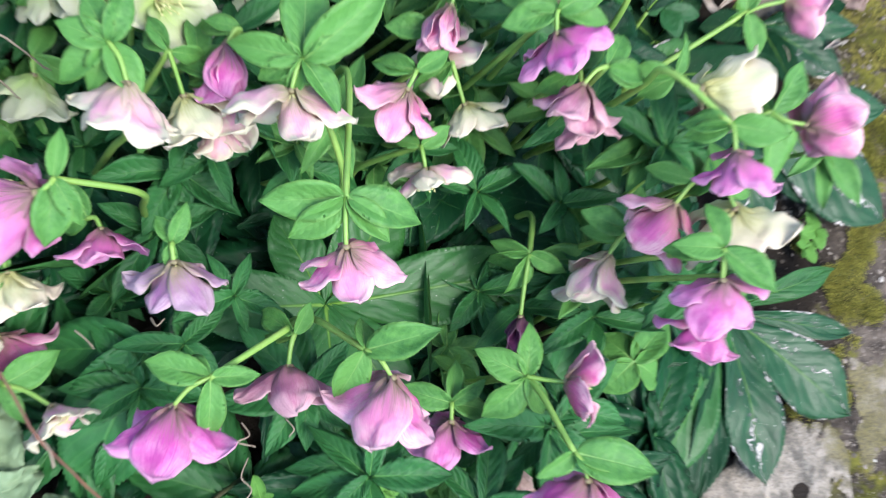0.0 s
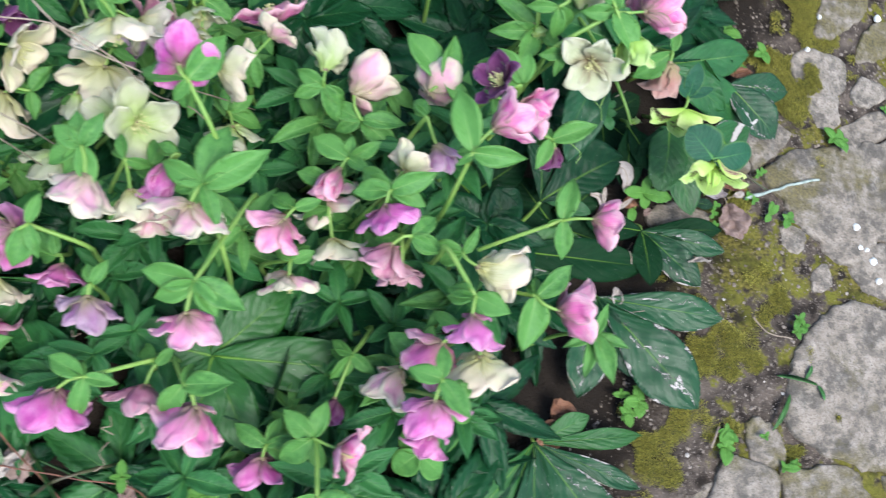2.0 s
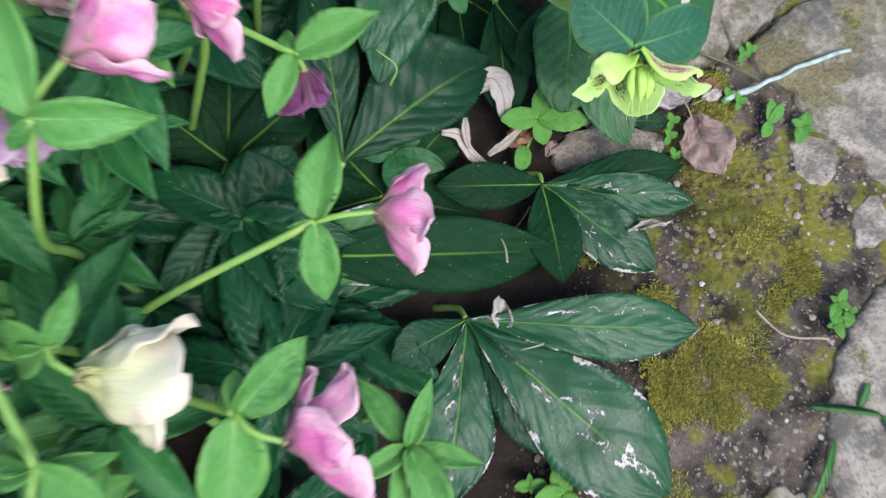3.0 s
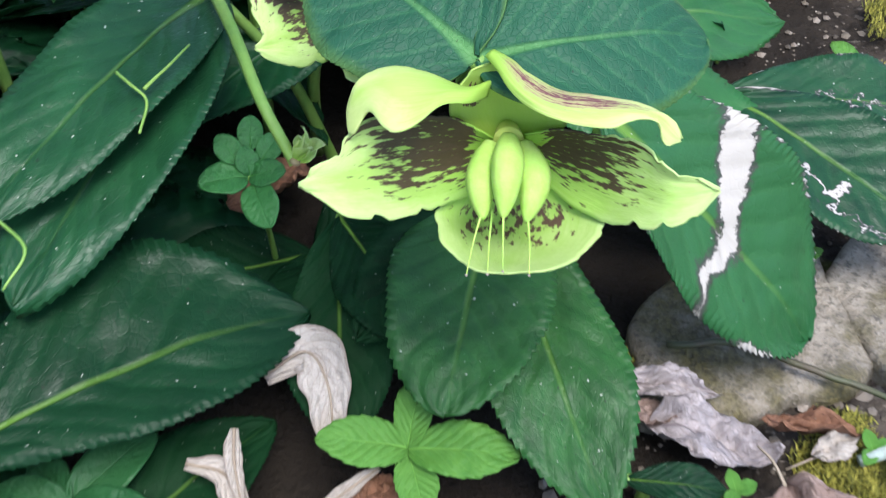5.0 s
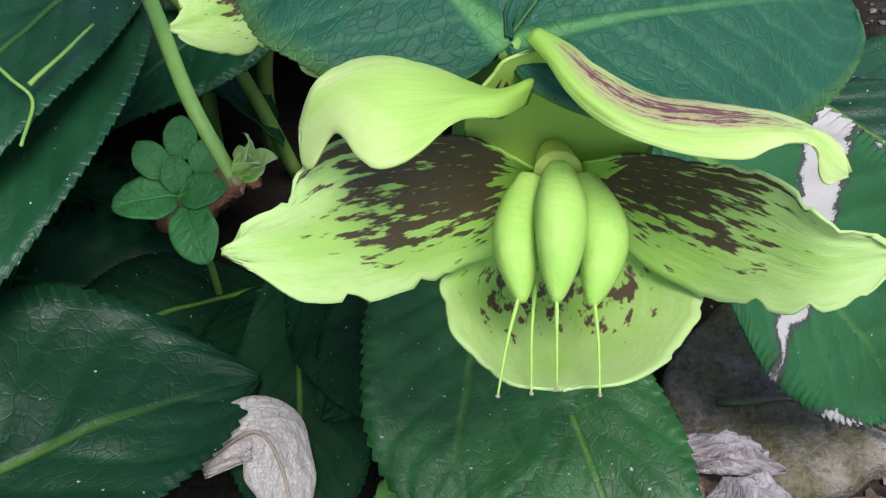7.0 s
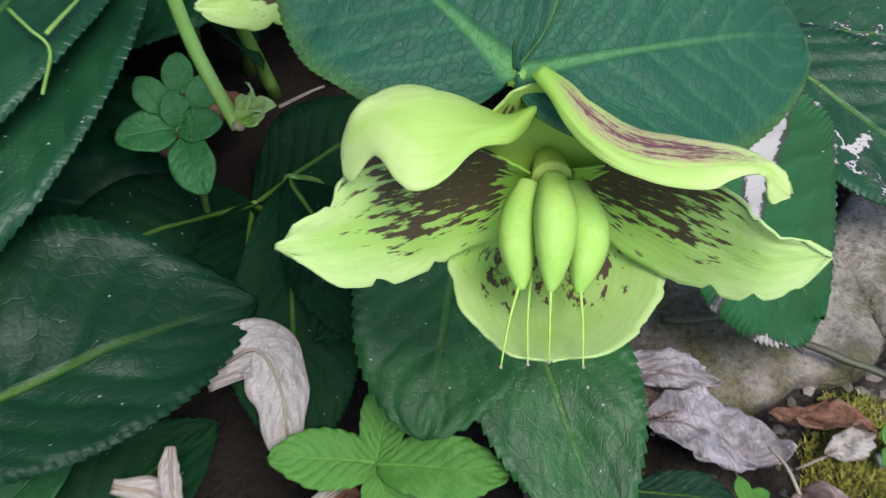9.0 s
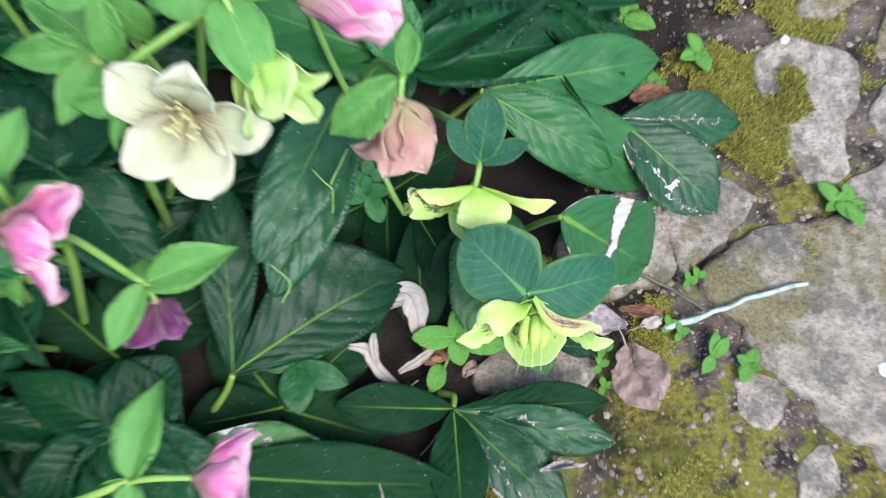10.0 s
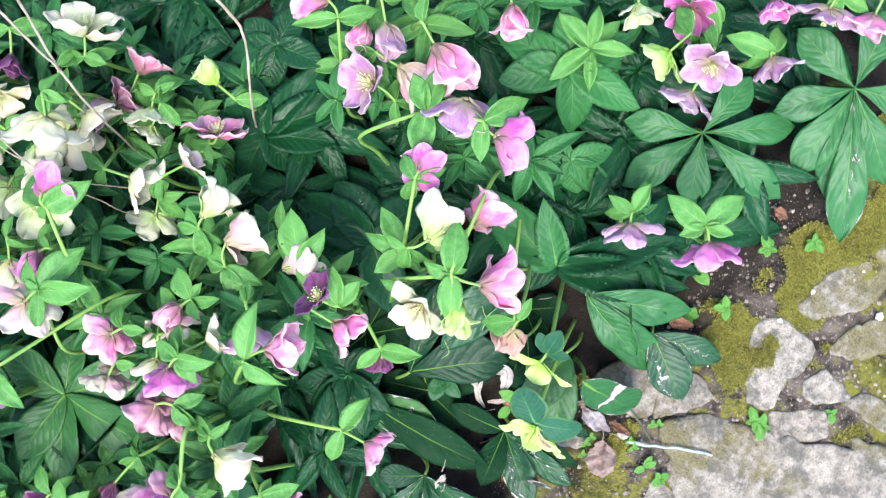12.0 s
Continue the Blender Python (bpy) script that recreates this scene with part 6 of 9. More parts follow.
flower_stem(290, (-0.259, 0.226, 0.271), (0.864, 0.309, -0.397), 0.0431, 'mag', 54, (-0.277, 0.235, 0.269), (-0.336, 0.243, -0.012), (-0.334, 0.218, 0.254), [((-0.243, 0.280, 0.262), 0.028), ((-0.260, 0.195, 0.267), 0.019), ((-0.301, 0.243, 0.249), 0.014), ((-0.300, 0.220, 0.256), 0.014)])
flower_stem(291, (-0.311, 0.158, 0.270), (0.035, 0.544, -0.838), 0.0335, 'mag', 64, (-0.311, 0.150, 0.266), (-0.306, 0.119, -0.012), (-0.293, 0.085, 0.221), [((-0.339, 0.168, 0.263), 0.016), ((-0.285, 0.174, 0.265), 0.015), ((-0.308, 0.126, 0.249), 0.013), ((-0.315, 0.125, 0.243), 0.013)])
flower_stem(292, (-0.295, 0.090, 0.221), (0.460, -0.883, -0.097), 0.0162, 'lime', 18, (-0.293, 0.085, 0.216), (-0.293, 0.139, -0.012), (-0.294, 0.118, 0.105), [((-0.335, 0.112, 0.226), 0.023), ((-0.336, 0.075, 0.225), 0.020), ((-0.309, 0.047, 0.217), 0.022), ((-0.268, 0.070, 0.222), 0.014)])
flower_stem(293, (-0.269, 0.101, 0.273), (0.070, 0.890, -0.451), 0.0489, 'white', 54, (-0.285, 0.084, 0.269), (-0.285, 0.113, -0.012), (-0.266, 0.089, 0.154), [((-0.280, 0.058, 0.246), 0.017), ((-0.316, 0.084, 0.264), 0.013), ((-0.259, 0.076, 0.245), 0.015)])
flower_stem(294, (-0.239, 0.139, 0.236), (0.329, 0.891, -0.314), 0.0432, 'pink', 54, (-0.248, 0.114, 0.249), (-0.275, 0.152, -0.012), (-0.261, 0.126, 0.116), [((-0.234, 0.095, 0.232), 0.012), ((-0.230, 0.088, 0.232), 0.017), ((-0.274, 0.092, 0.240), 0.019)])
flower_stem(295, (-0.202, 0.084, 0.283), (0.761, 0.530, -0.374), 0.0495, 'pink', 54, (-0.231, 0.080, 0.281), (-0.288, 0.069, -0.012), (-0.283, 0.051, 0.248), [((-0.250, 0.128, 0.295), 0.028), ((-0.212, 0.037, 0.291), 0.026), ((-0.264, 0.076, 0.280), 0.017)])
flower_stem(296, (-0.097, 0.409, 0.224), (0.154, -0.799, 0.581), 0.0368, 'mauve', 74, (-0.101, 0.425, 0.222), (-0.133, 0.479, -0.012), (-0.126, 0.450, 0.129), [((-0.119, 0.450, 0.214), 0.015), ((-0.127, 0.437, 0.205), 0.014), ((-0.104, 0.449, 0.200), 0.012)])
flower_stem(297, (-0.100, 0.379, 0.199), (-0.057, -0.971, -0.233), 0.0355, 'mauve', 64, (-0.098, 0.406, 0.209), (-0.100, 0.449, -0.012), (-0.112, 0.418, 0.102), [((-0.099, 0.436, 0.202), 0.016), ((-0.128, 0.404, 0.195), 0.016), ((-0.112, 0.438, 0.187), 0.020)])
flower_stem(298, (-0.040, 0.456, 0.184), (0.840, -0.531, -0.106), 0.0337, 'mauve', 64, (-0.039, 0.463, 0.180), (-0.043, 0.502, -0.012), (-0.060, 0.463, 0.092), [((-0.093, 0.455, 0.189), 0.027), ((-0.047, 0.499, 0.173), 0.020), ((-0.061, 0.438, 0.167), 0.015)])
flower_stem(299, (-0.008, 0.534, 0.184), (0.330, -0.842, -0.427), 0.0434, 'mauve', 74, (-0.003, 0.555, 0.181), (-0.052, 0.581, -0.012), (0.003, 0.590, 0.105), [((0.033, 0.554, 0.173), 0.020), ((-0.005, 0.518, 0.179), 0.019), ((-0.033, 0.584, 0.179), 0.018), ((0.005, 0.577, 0.157), 0.013)])
flower_stem(300, (0.038, 0.550, 0.184), (0.093, -0.907, -0.411), 0.0381, 'pink', 64, (0.036, 0.576, 0.199), (-0.067, 0.599, -0.012), (0.033, 0.604, 0.115), [((0.029, 0.606, 0.180), 0.017), ((0.062, 0.588, 0.179), 0.016), ((0.064, 0.601, 0.175), 0.022)])
flower_stem(301, (-0.141, 0.466, 0.184), (0.005, -0.896, 0.444), 0.0362, 'mag', 64, (-0.134, 0.482, 0.180), (-0.136, 0.489, -0.012), (-0.151, 0.483, 0.107), [((-0.098, 0.449, 0.171), 0.025), ((-0.099, 0.474, 0.171), 0.018), ((-0.165, 0.476, 0.156), 0.018), ((-0.156, 0.502, 0.166), 0.015)])
flower_stem(302, (-0.141, 0.406, 0.202), (-0.390, -0.899, -0.200), 0.0364, 'lime', 64, (-0.130, 0.431, 0.212), (-0.110, 0.486, -0.012), (-0.127, 0.453, 0.118), [((-0.157, 0.441, 0.198), 0.017), ((-0.157, 0.459, 0.196), 0.019), ((-0.105, 0.432, 0.183), 0.016)])
flower_stem(303, (-0.093, 0.224, 0.181), (0.439, -0.858, -0.268), 0.0378, 'mauve', 74, (-0.096, 0.237, 0.178), (-0.083, 0.228, -0.012), (-0.101, 0.238, 0.101), [((-0.094, 0.271, 0.192), 0.018), ((-0.125, 0.238, 0.188), 0.016), ((-0.120, 0.235, 0.159), 0.012), ((-0.124, 0.221, 0.168), 0.015)])
flower_stem(304, (-0.014, 0.238, 0.222), (0.404, -0.807, -0.431), 0.0415, 'mag', 74, (-0.024, 0.252, 0.219), (-0.040, 0.281, -0.012), (-0.005, 0.256, 0.100), [((-0.073, 0.258, 0.227), 0.027), ((-0.006, 0.297, 0.231), 0.027), ((-0.044, 0.230, 0.220), 0.016), ((0.005, 0.256, 0.224), 0.016)])
flower_stem(305, (-0.498, 0.289, 0.202), (-0.988, -0.123, -0.099), 0.0407, 'pink', 64, (-0.480, 0.277, 0.196), (-0.430, 0.214, -0.012), (-0.445, 0.208, 0.110), [((-0.517, 0.249, 0.210), 0.020), ((-0.445, 0.304, 0.199), 0.020), ((-0.454, 0.295, 0.181), 0.018), ((-0.455, 0.299, 0.173), 0.017)])
flower_stem(306, (-0.454, 0.289, 0.184), (0.300, -0.950, -0.087), 0.0359, 'pink', 18, (-0.463, 0.315, 0.190), (-0.506, 0.349, -0.012), (-0.492, 0.333, 0.103), [((-0.494, 0.306, 0.181), 0.015), ((-0.442, 0.345, 0.176), 0.016), ((-0.490, 0.309, 0.173), 0.014)])
flower_stem(307, (-0.430, 0.296, 0.198), (0.607, -0.788, -0.103), 0.0439, 'mauve', 18, (-0.447, 0.318, 0.205), (-0.451, 0.334, -0.012), (-0.468, 0.328, 0.102), [((-0.420, 0.333, 0.195), 0.014), ((-0.438, 0.346, 0.199), 0.014), ((-0.423, 0.331, 0.185), 0.016)])
flower_stem(308, (-0.319, 0.381, 0.184), (0.460, -0.883, -0.097), 0.0394, 'pink', 32, (-0.332, 0.405, 0.191), (-0.325, 0.449, -0.012), (-0.336, 0.425, 0.111), [((-0.365, 0.401, 0.187), 0.015), ((-0.331, 0.438, 0.178), 0.015), ((-0.333, 0.447, 0.183), 0.021)])
flower_stem(309, (-0.066, 0.515, 0.184), (0.460, -0.883, -0.097), 0.0313, 'mag', 54, (-0.079, 0.540, 0.191), (-0.085, 0.612, -0.012), (-0.079, 0.572, 0.110), [((-0.101, 0.568, 0.173), 0.018), ((-0.115, 0.542, 0.177), 0.018), ((-0.106, 0.518, 0.171), 0.019)])
flower_stem(310, (-0.195, 0.444, 0.184), (0.460, -0.883, -0.097), 0.0304, 'white', 54, (-0.207, 0.468, 0.191), (-0.195, 0.537, -0.012), (-0.191, 0.497, 0.092), [((-0.195, 0.498, 0.180), 0.018), ((-0.235, 0.492, 0.165), 0.023), ((-0.223, 0.496, 0.184), 0.016)])
flower_stem(312, (-0.815, 0.078, 0.138), (0.460, -0.883, -0.097), 0.0322, 'dark', 54, (-0.828, 0.103, 0.145), (-0.840, 0.130, -0.012), (-0.852, 0.109, 0.078), [((-0.798, 0.129, 0.125), 0.023), ((-0.811, 0.127, 0.125), 0.014), ((-0.855, 0.081, 0.136), 0.019)])
flower_stem(313, (-0.647, -0.124, 0.184), (0.300, -0.950, -0.087), 0.0363, 'blush', 64, (-0.655, -0.097, 0.190), (-0.669, -0.051, -0.012), (-0.670, -0.075, 0.106), [((-0.628, -0.088, 0.182), 0.013), ((-0.648, -0.057, 0.179), 0.019), ((-0.648, -0.071, 0.163), 0.016)])

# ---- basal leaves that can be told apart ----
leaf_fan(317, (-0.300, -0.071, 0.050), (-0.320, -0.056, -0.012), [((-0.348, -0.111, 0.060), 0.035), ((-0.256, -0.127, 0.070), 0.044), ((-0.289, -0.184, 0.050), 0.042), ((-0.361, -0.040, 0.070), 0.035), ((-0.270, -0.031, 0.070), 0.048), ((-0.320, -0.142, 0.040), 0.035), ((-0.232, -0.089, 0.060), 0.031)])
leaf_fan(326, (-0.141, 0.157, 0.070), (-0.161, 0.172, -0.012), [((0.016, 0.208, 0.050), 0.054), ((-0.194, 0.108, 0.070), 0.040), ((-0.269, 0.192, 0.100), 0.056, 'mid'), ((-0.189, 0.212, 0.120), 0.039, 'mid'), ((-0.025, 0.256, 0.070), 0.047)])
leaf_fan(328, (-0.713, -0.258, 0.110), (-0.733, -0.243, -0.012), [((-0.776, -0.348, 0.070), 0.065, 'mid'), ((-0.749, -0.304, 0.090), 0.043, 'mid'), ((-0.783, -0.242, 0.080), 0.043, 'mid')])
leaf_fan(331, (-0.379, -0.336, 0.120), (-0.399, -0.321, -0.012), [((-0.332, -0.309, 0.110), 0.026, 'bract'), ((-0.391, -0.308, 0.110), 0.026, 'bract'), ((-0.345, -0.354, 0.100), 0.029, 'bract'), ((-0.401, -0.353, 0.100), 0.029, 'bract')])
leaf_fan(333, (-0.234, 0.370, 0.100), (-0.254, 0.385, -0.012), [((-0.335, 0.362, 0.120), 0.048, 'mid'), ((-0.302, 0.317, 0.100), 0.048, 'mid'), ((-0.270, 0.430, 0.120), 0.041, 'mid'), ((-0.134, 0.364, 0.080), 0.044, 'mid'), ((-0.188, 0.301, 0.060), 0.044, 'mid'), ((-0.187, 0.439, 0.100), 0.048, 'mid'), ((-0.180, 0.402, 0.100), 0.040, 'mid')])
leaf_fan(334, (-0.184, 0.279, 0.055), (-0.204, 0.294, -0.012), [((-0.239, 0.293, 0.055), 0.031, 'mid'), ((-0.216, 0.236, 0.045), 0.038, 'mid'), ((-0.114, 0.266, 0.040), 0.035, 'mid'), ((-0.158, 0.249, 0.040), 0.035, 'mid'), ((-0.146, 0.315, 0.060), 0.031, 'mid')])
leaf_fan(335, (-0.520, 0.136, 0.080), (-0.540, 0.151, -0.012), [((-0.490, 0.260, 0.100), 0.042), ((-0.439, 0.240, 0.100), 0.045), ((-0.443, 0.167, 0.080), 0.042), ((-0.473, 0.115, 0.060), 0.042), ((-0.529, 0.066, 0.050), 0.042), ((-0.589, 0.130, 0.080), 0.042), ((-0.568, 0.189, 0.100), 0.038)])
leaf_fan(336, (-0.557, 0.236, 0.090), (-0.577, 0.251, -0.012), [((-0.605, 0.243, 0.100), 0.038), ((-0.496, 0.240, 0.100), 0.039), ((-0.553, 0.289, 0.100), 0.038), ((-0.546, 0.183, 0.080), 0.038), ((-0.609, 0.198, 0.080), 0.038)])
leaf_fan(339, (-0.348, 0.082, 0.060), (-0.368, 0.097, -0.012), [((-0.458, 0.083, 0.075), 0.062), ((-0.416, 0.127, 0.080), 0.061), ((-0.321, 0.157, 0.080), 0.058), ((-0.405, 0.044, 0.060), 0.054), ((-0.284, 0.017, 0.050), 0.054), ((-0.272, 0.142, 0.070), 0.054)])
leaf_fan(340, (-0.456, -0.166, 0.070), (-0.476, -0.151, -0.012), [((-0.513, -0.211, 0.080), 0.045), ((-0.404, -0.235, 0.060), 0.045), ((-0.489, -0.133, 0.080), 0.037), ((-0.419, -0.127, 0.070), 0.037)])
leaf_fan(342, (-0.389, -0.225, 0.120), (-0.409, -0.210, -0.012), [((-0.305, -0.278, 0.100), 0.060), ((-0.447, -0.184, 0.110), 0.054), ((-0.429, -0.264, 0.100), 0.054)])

# ---- the lime flower with dark blotches beside the path ----
FLOWER = pose(-0.0790, -0.0224, 0.1619, 42.4, 0.25, 1.7)
mm = lambda x, y, z: FLOWER @ (Vector((x, y, z)) * 0.001)
NODE = (-0.0850, -0.0135, 0.1735)
lime_stem = new("hellebore")
lime_stem.location = (-0.0900, 0.1150, -0.0120)
part("stem", tube([(-0.0900, 0.1150, -0.0120), (-0.0920, 0.0600, 0.0900), (-0.0880, 0.0050, 0.1560), NODE], 0.0028, 0.0020, 8, 10), MAT["stem"], lime_stem)
part("flower_stalk", tube([NODE, mm(-2, 11.5, -7), mm(0.2, 4, -11.5), mm(0.5, 1.5, -10)], 0.0016, 0.0018, 8, 6), MAT["stem"], lime_stem)
for seed, tip, width, face, arch in ((3.1, (-0.1170, 0.0130, 0.1850), 0.0460, (-0.10, -0.62, 0.90), 0.05), (7.4, (-0.0380, 0.0050, 0.1660), 0.0350, (0.15, -0.55, 0.95), 0.12)):
    bract = leaflet(lime_stem, seed, "hero_bract", NODE, tip, width, face, 0.92, 0.52, arch, 0.10, 34, 0.012, 0.0, (1.0, 0.86))
    bract.name, bract["label"] = "bract", "large dark green bract"
lime = to_object("flower", stalk_knob(0.0012), MAT["carpel"])
lime.location = mm(0.5, 1.5, -9)
under(lime, lime_stem, "lime yellow flower with dark purple blotches")
part("receptacle", tube([mm(0.6, 2.8, -8.6), mm(0.6, 1.7, -6.6), mm(0.7, -0.6, -3.4)], 0.0017, 0.0031, 18, 5), MAT["collar"], lime)
lofted_tepal(lime, FLOWER, "hero_low", [(-2.3, -0.1, -8), (-7.7, -5.8, -13), (-14.4, -14.0, -13), (-13.2, -19.5, -7), (-9.4, -24.6, -1), (-3.8, -27.4, 3)],
             [(0.7, 0.1, -7), (1.7, -6.5, -17), (1.9, -13.9, -19), (1.5, -19.7, -15), (0.6, -24.2, -6), (0.3, -27.2, 3)],
             [(4.3, -0.1, -8), (11.9, -5.1, -14), (20.6, -14.2, -14), (18.6, -20.6, -7), (12.8, -25.2, -1), (4.5, -27.2, 3)], 0.35, 1.0)
lofted_tepal(lime, FLOWER, "hero_side", [(-2.3, 0.3, -4), (-8.8, 3.6, -1), (-17.6, 4.2, 2), (-28.0, 2.6, 4), (-33.0, -4.0, 6), (-38.4, -8.6, 7)],
             [(-2.0, -0.8, -8), (-8.6, -2.5, -9), (-16.5, -5.0, -6), (-24.6, -7.3, -1), (-32.0, -9.6, 4), (-39.4, -10.6, 6)],
             [(-1.4, -2.0, -11), (-5.5, -9.4, -14), (-12.8, -13.6, -11.5), (-19.6, -16.2, -5), (-29.2, -17.3, 3), (-37.4, -12.6, 5)], 0.5, 2.0, 1.5)
lofted_tepal(lime, FLOWER, "hero_side", [(3.8, 0.6, -4), (9.8, 1.5, -2), (17.8, 0.4, 1), (26.0, -1.6, 5), (31.2, -6.8, 6), (39.2, -8.4, 6)],
             [(4.3, -0.4, -8), (11.2, -1.7, -10), (18.3, -4.6, -7), (25.8, -8.4, -2), (32.0, -11.4, 3), (40.6, -10.7, 5)],
             [(4.3, -1.6, -11), (9.3, -9.4, -15), (17.8, -15.4, -12), (24.0, -17.5, -5), (31.2, -18.7, 3), (38.8, -14.0, 4)], 0.5, 3.0, 1.5)
lofted_tepal(lime, FLOWER, "hero_top", [(-1.3, 10.2, 0), (-6.9, 8.3, 2), (-10.6, 9.6, 3), (-14.8, 11.2, 4), (-19.4, 12.3, 5), (-24.0, 11.8, 6), (-27.4, 9.8, 7), (-29.2, 7.9, 7)],
             [(-2.6, 9.9, 4), (-6.8, 7.6, 8), (-11.0, 7.4, 10), (-15.4, 7.6, 11), (-20.0, 7.8, 12), (-24.4, 7.6, 11), (-28.2, 6.2, 9), (-30.0, 4.2, 7)],
             [(-3.8, 7.2, 3), (-7.4, 4.6, 10), (-11.8, 3.8, 13), (-15.4, 0.2, 16), (-18.6, -2.0, 17), (-21.8, -1.6, 16), (-25.2, 2.2, 12), (-28.6, -1.2, 8), (-30.6, 0.8, 6)], 0.25, 4.0, 0.3)
lofted_tepal(lime, FLOWER, "hero_streak", [(-2.2, 15.7, 6), (1.2, 13.4, 8), (4.9, 10.2, 10), (10.8, 7.1, 11), (17.4, 6.1, 12), (24.5, 4.9, 12), (29.2, 3.0, 11), (32.8, 0.6, 10)],
             [(-3.1, 15.0, 8), (-0.6, 11.6, 11), (2.6, 7.4, 14), (7.8, 3.8, 16), (14.8, 2.5, 17), (22.0, 2.6, 16), (27.9, 1.9, 13), (32.4, -1.8, 10)],
             [(-4.1, 14.2, 7), (-1.9, 10.8, 10), (0.2, 6.9, 13), (3.4, 3.3, 15), (7.6, 0.8, 17), (13.4, -0.8, 18), (19.8, -1.1, 18), (24.6, 1.0, 16), (27.6, 1.0, 13), (29.0, -2.6, 11), (31.0, -4.0, 10)], 0.25, 5.0, 0.3)
lofted_tepal(lime, FLOWER, "hero_throat", [(-6.4, -1.0, -8), (-11.0, 3.4, -3), (-9.6, 8.0, 3), (-5.8, 12.4, 6)], [(0.6, 0.4, -9.5), (-0.6, 5.0, -6.5), (-2.0, 9.4, 0), (-2.4, 13.0, 6)],
             [(7.4, -1.0, -8), (12.4, 3.0, -3), (9.0, 7.6, 3), (1.6, 12.0, 6)], 0.2, 6.0, 0.2)
carpel(lime, mm(-2.8, -1.5, -3.5), mm(-4.8, -8.4, 0.6), mm(-4.2, -16.6, 3), 0.0029)
carpel(lime, mm(0.7, -0.5, -2), mm(0.3, -7.0, 4), mm(-0.3, -16.4, 6), 0.0031)
carpel(lime, mm(3.7, -1.5, -3.5), mm(5.7, -8.4, 0.6), mm(4.2, -17.0, 3), 0.0031)
for line in (((-0.3, -15.4, 6), (-0.3, -20.5, 6), (-0.3, -26.6, 6)), ((-4.5, -15.6, 3.2), (-6.0, -21.3, 4), (-7.2, -27.4, 6)), ((-2.4, -14.6, 0), (-2.9, -20.8, 1), (-3.2, -27.2, 5)), ((4.4, -16.0, 3.2), (4.8, -21.3, 4), (4.7, -27.3, 6))):
    style = part("style", tube([mm(*p) for p in line], 0.00028, 0.00014, 7, 6), MAT["carpel"], lime)
    knob = stalk_knob(0.00030)
    bmesh.ops.translate(knob, verts=knob.verts[:], vec=mm(*line[-1]))
    part("stigma", knob, MAT["pale_dry"], style, "pale stigma")
tagged(lime_stem, "lime yellow hellebore flower blotched dark purple, leaning over the path", "hellebore", "flowering hellebores")

# ---- the lime flower behind it, and a nodding bud beside it ----
BEHIND = pose(-0.1099, 0.0474, 0.1590, 30.8, -3.6, 0.2)
back_stem = new("hellebore")
back_stem.location = (-0.1300, 0.1700, -0.0120)
part("stem", tube([(-0.1300, 0.1700, -0.0120), (-0.1180, 0.1100, 0.1000), (-0.1090, 0.0700, 0.1560), (-0.1080, 0.0590, 0.1640)], 0.0028, 0.0020, 8, 10), MAT["stem"], back_stem)
part("flower_stalk", tube([(-0.1080, 0.0590, 0.1640), (-0.1085, 0.0530, 0.1655), BEHIND @ Vector((0, -0.002, 0.001))], 0.0017, 0.0015, 7, 5), MAT["stem"], back_stem)
for seed, tip, width in ((2.2, (-0.106, 0.086, 0.192), 0.022), (6.1, (-0.126, 0.074, 0.182), 0.016), (8.8, (-0.084, 0.066, 0.178), 0.012)):
    leaflet(back_stem, seed, "hero_bract", (-0.1080, 0.0590, 0.1640), tip, width, (0, -0.35, 1), 1.1, 0.6, 0.05, 0.14, 20, 0.012).name = "bract"
behind = to_object("flower", stalk_knob(0.0020), MAT["carpel"])
behind.matrix_basis = BEHIND.copy()
under(behind, back_stem, "lime yellow flower with a brown-blotched inner face")
lofted_tepal(behind, BEHIND, "hero_top", [(0, 0.8, 1), (-16, -1.1, 2), (-24, -1.8, 1), (-29, -2.4, -1)], [(-0.4, -1.4, 3), (-9, -3.5, 5), (-19, -5, 5), (-30, -3.4, 1)], [(-0.8, -4, 2), (-8, -6.9, 5), (-16, -9.6, 6), (-24, -9.1, 4), (-29, -4.6, 1)], 0.3, 11.0)
lofted_tepal(behind, BEHIND, "hero_side", [(-5, -3, -2), (-18, -4.5, -4), (-33.5, -2.4, -5), (-34.4, -9.6, -7), (-30, -15.5, -9)], [(-6.4, -7.2, -4), (-16, -12, -9), (-25.6, -15.2, -11), (-33.4, -18.6, -9)],
             [(-5, -10, -8), (-9.6, -15.0, -14), (-16, -19.6, -16), (-23.2, -21.6, -16), (-31.2, -21.0, -11), (-34, -19, -9)], 0.4, 12.0, 1.2)
lofted_tepal(behind, BEHIND, "hero_top", [(4, 0, 1), (12, -1.6, 3), (21, -4.4, 4), (32, -4.9, 5), (41.6, -5.3, 5)], [(5, -3, -1), (13, -4.5, 1), (22, -7, 2), (32, -8.6, 4), (42.4, -6.4, 5)],
             [(6, -7, -4), (13, -8.4, -3), (19.2, -9.2, -1), (27.2, -12, 2), (33.6, -14.2, 3), (41.9, -7.5, 5)], 0.3, 13.0, 0.8)
lofted_tepal(behind, BEHIND, "hero_top", [(-3.2, -2, 2), (-8, -8.8, 8), (-9.6, -18.4, 10)], [(1, -0.5, 3), (4, -6, 9), (5.6, -14, 12), (4, -22, 11)], [(6, -2, 2), (17, -6.4, 7), (19.5, -12, 9), (15, -20, 9)], 0.3, 14.0, 0.6)
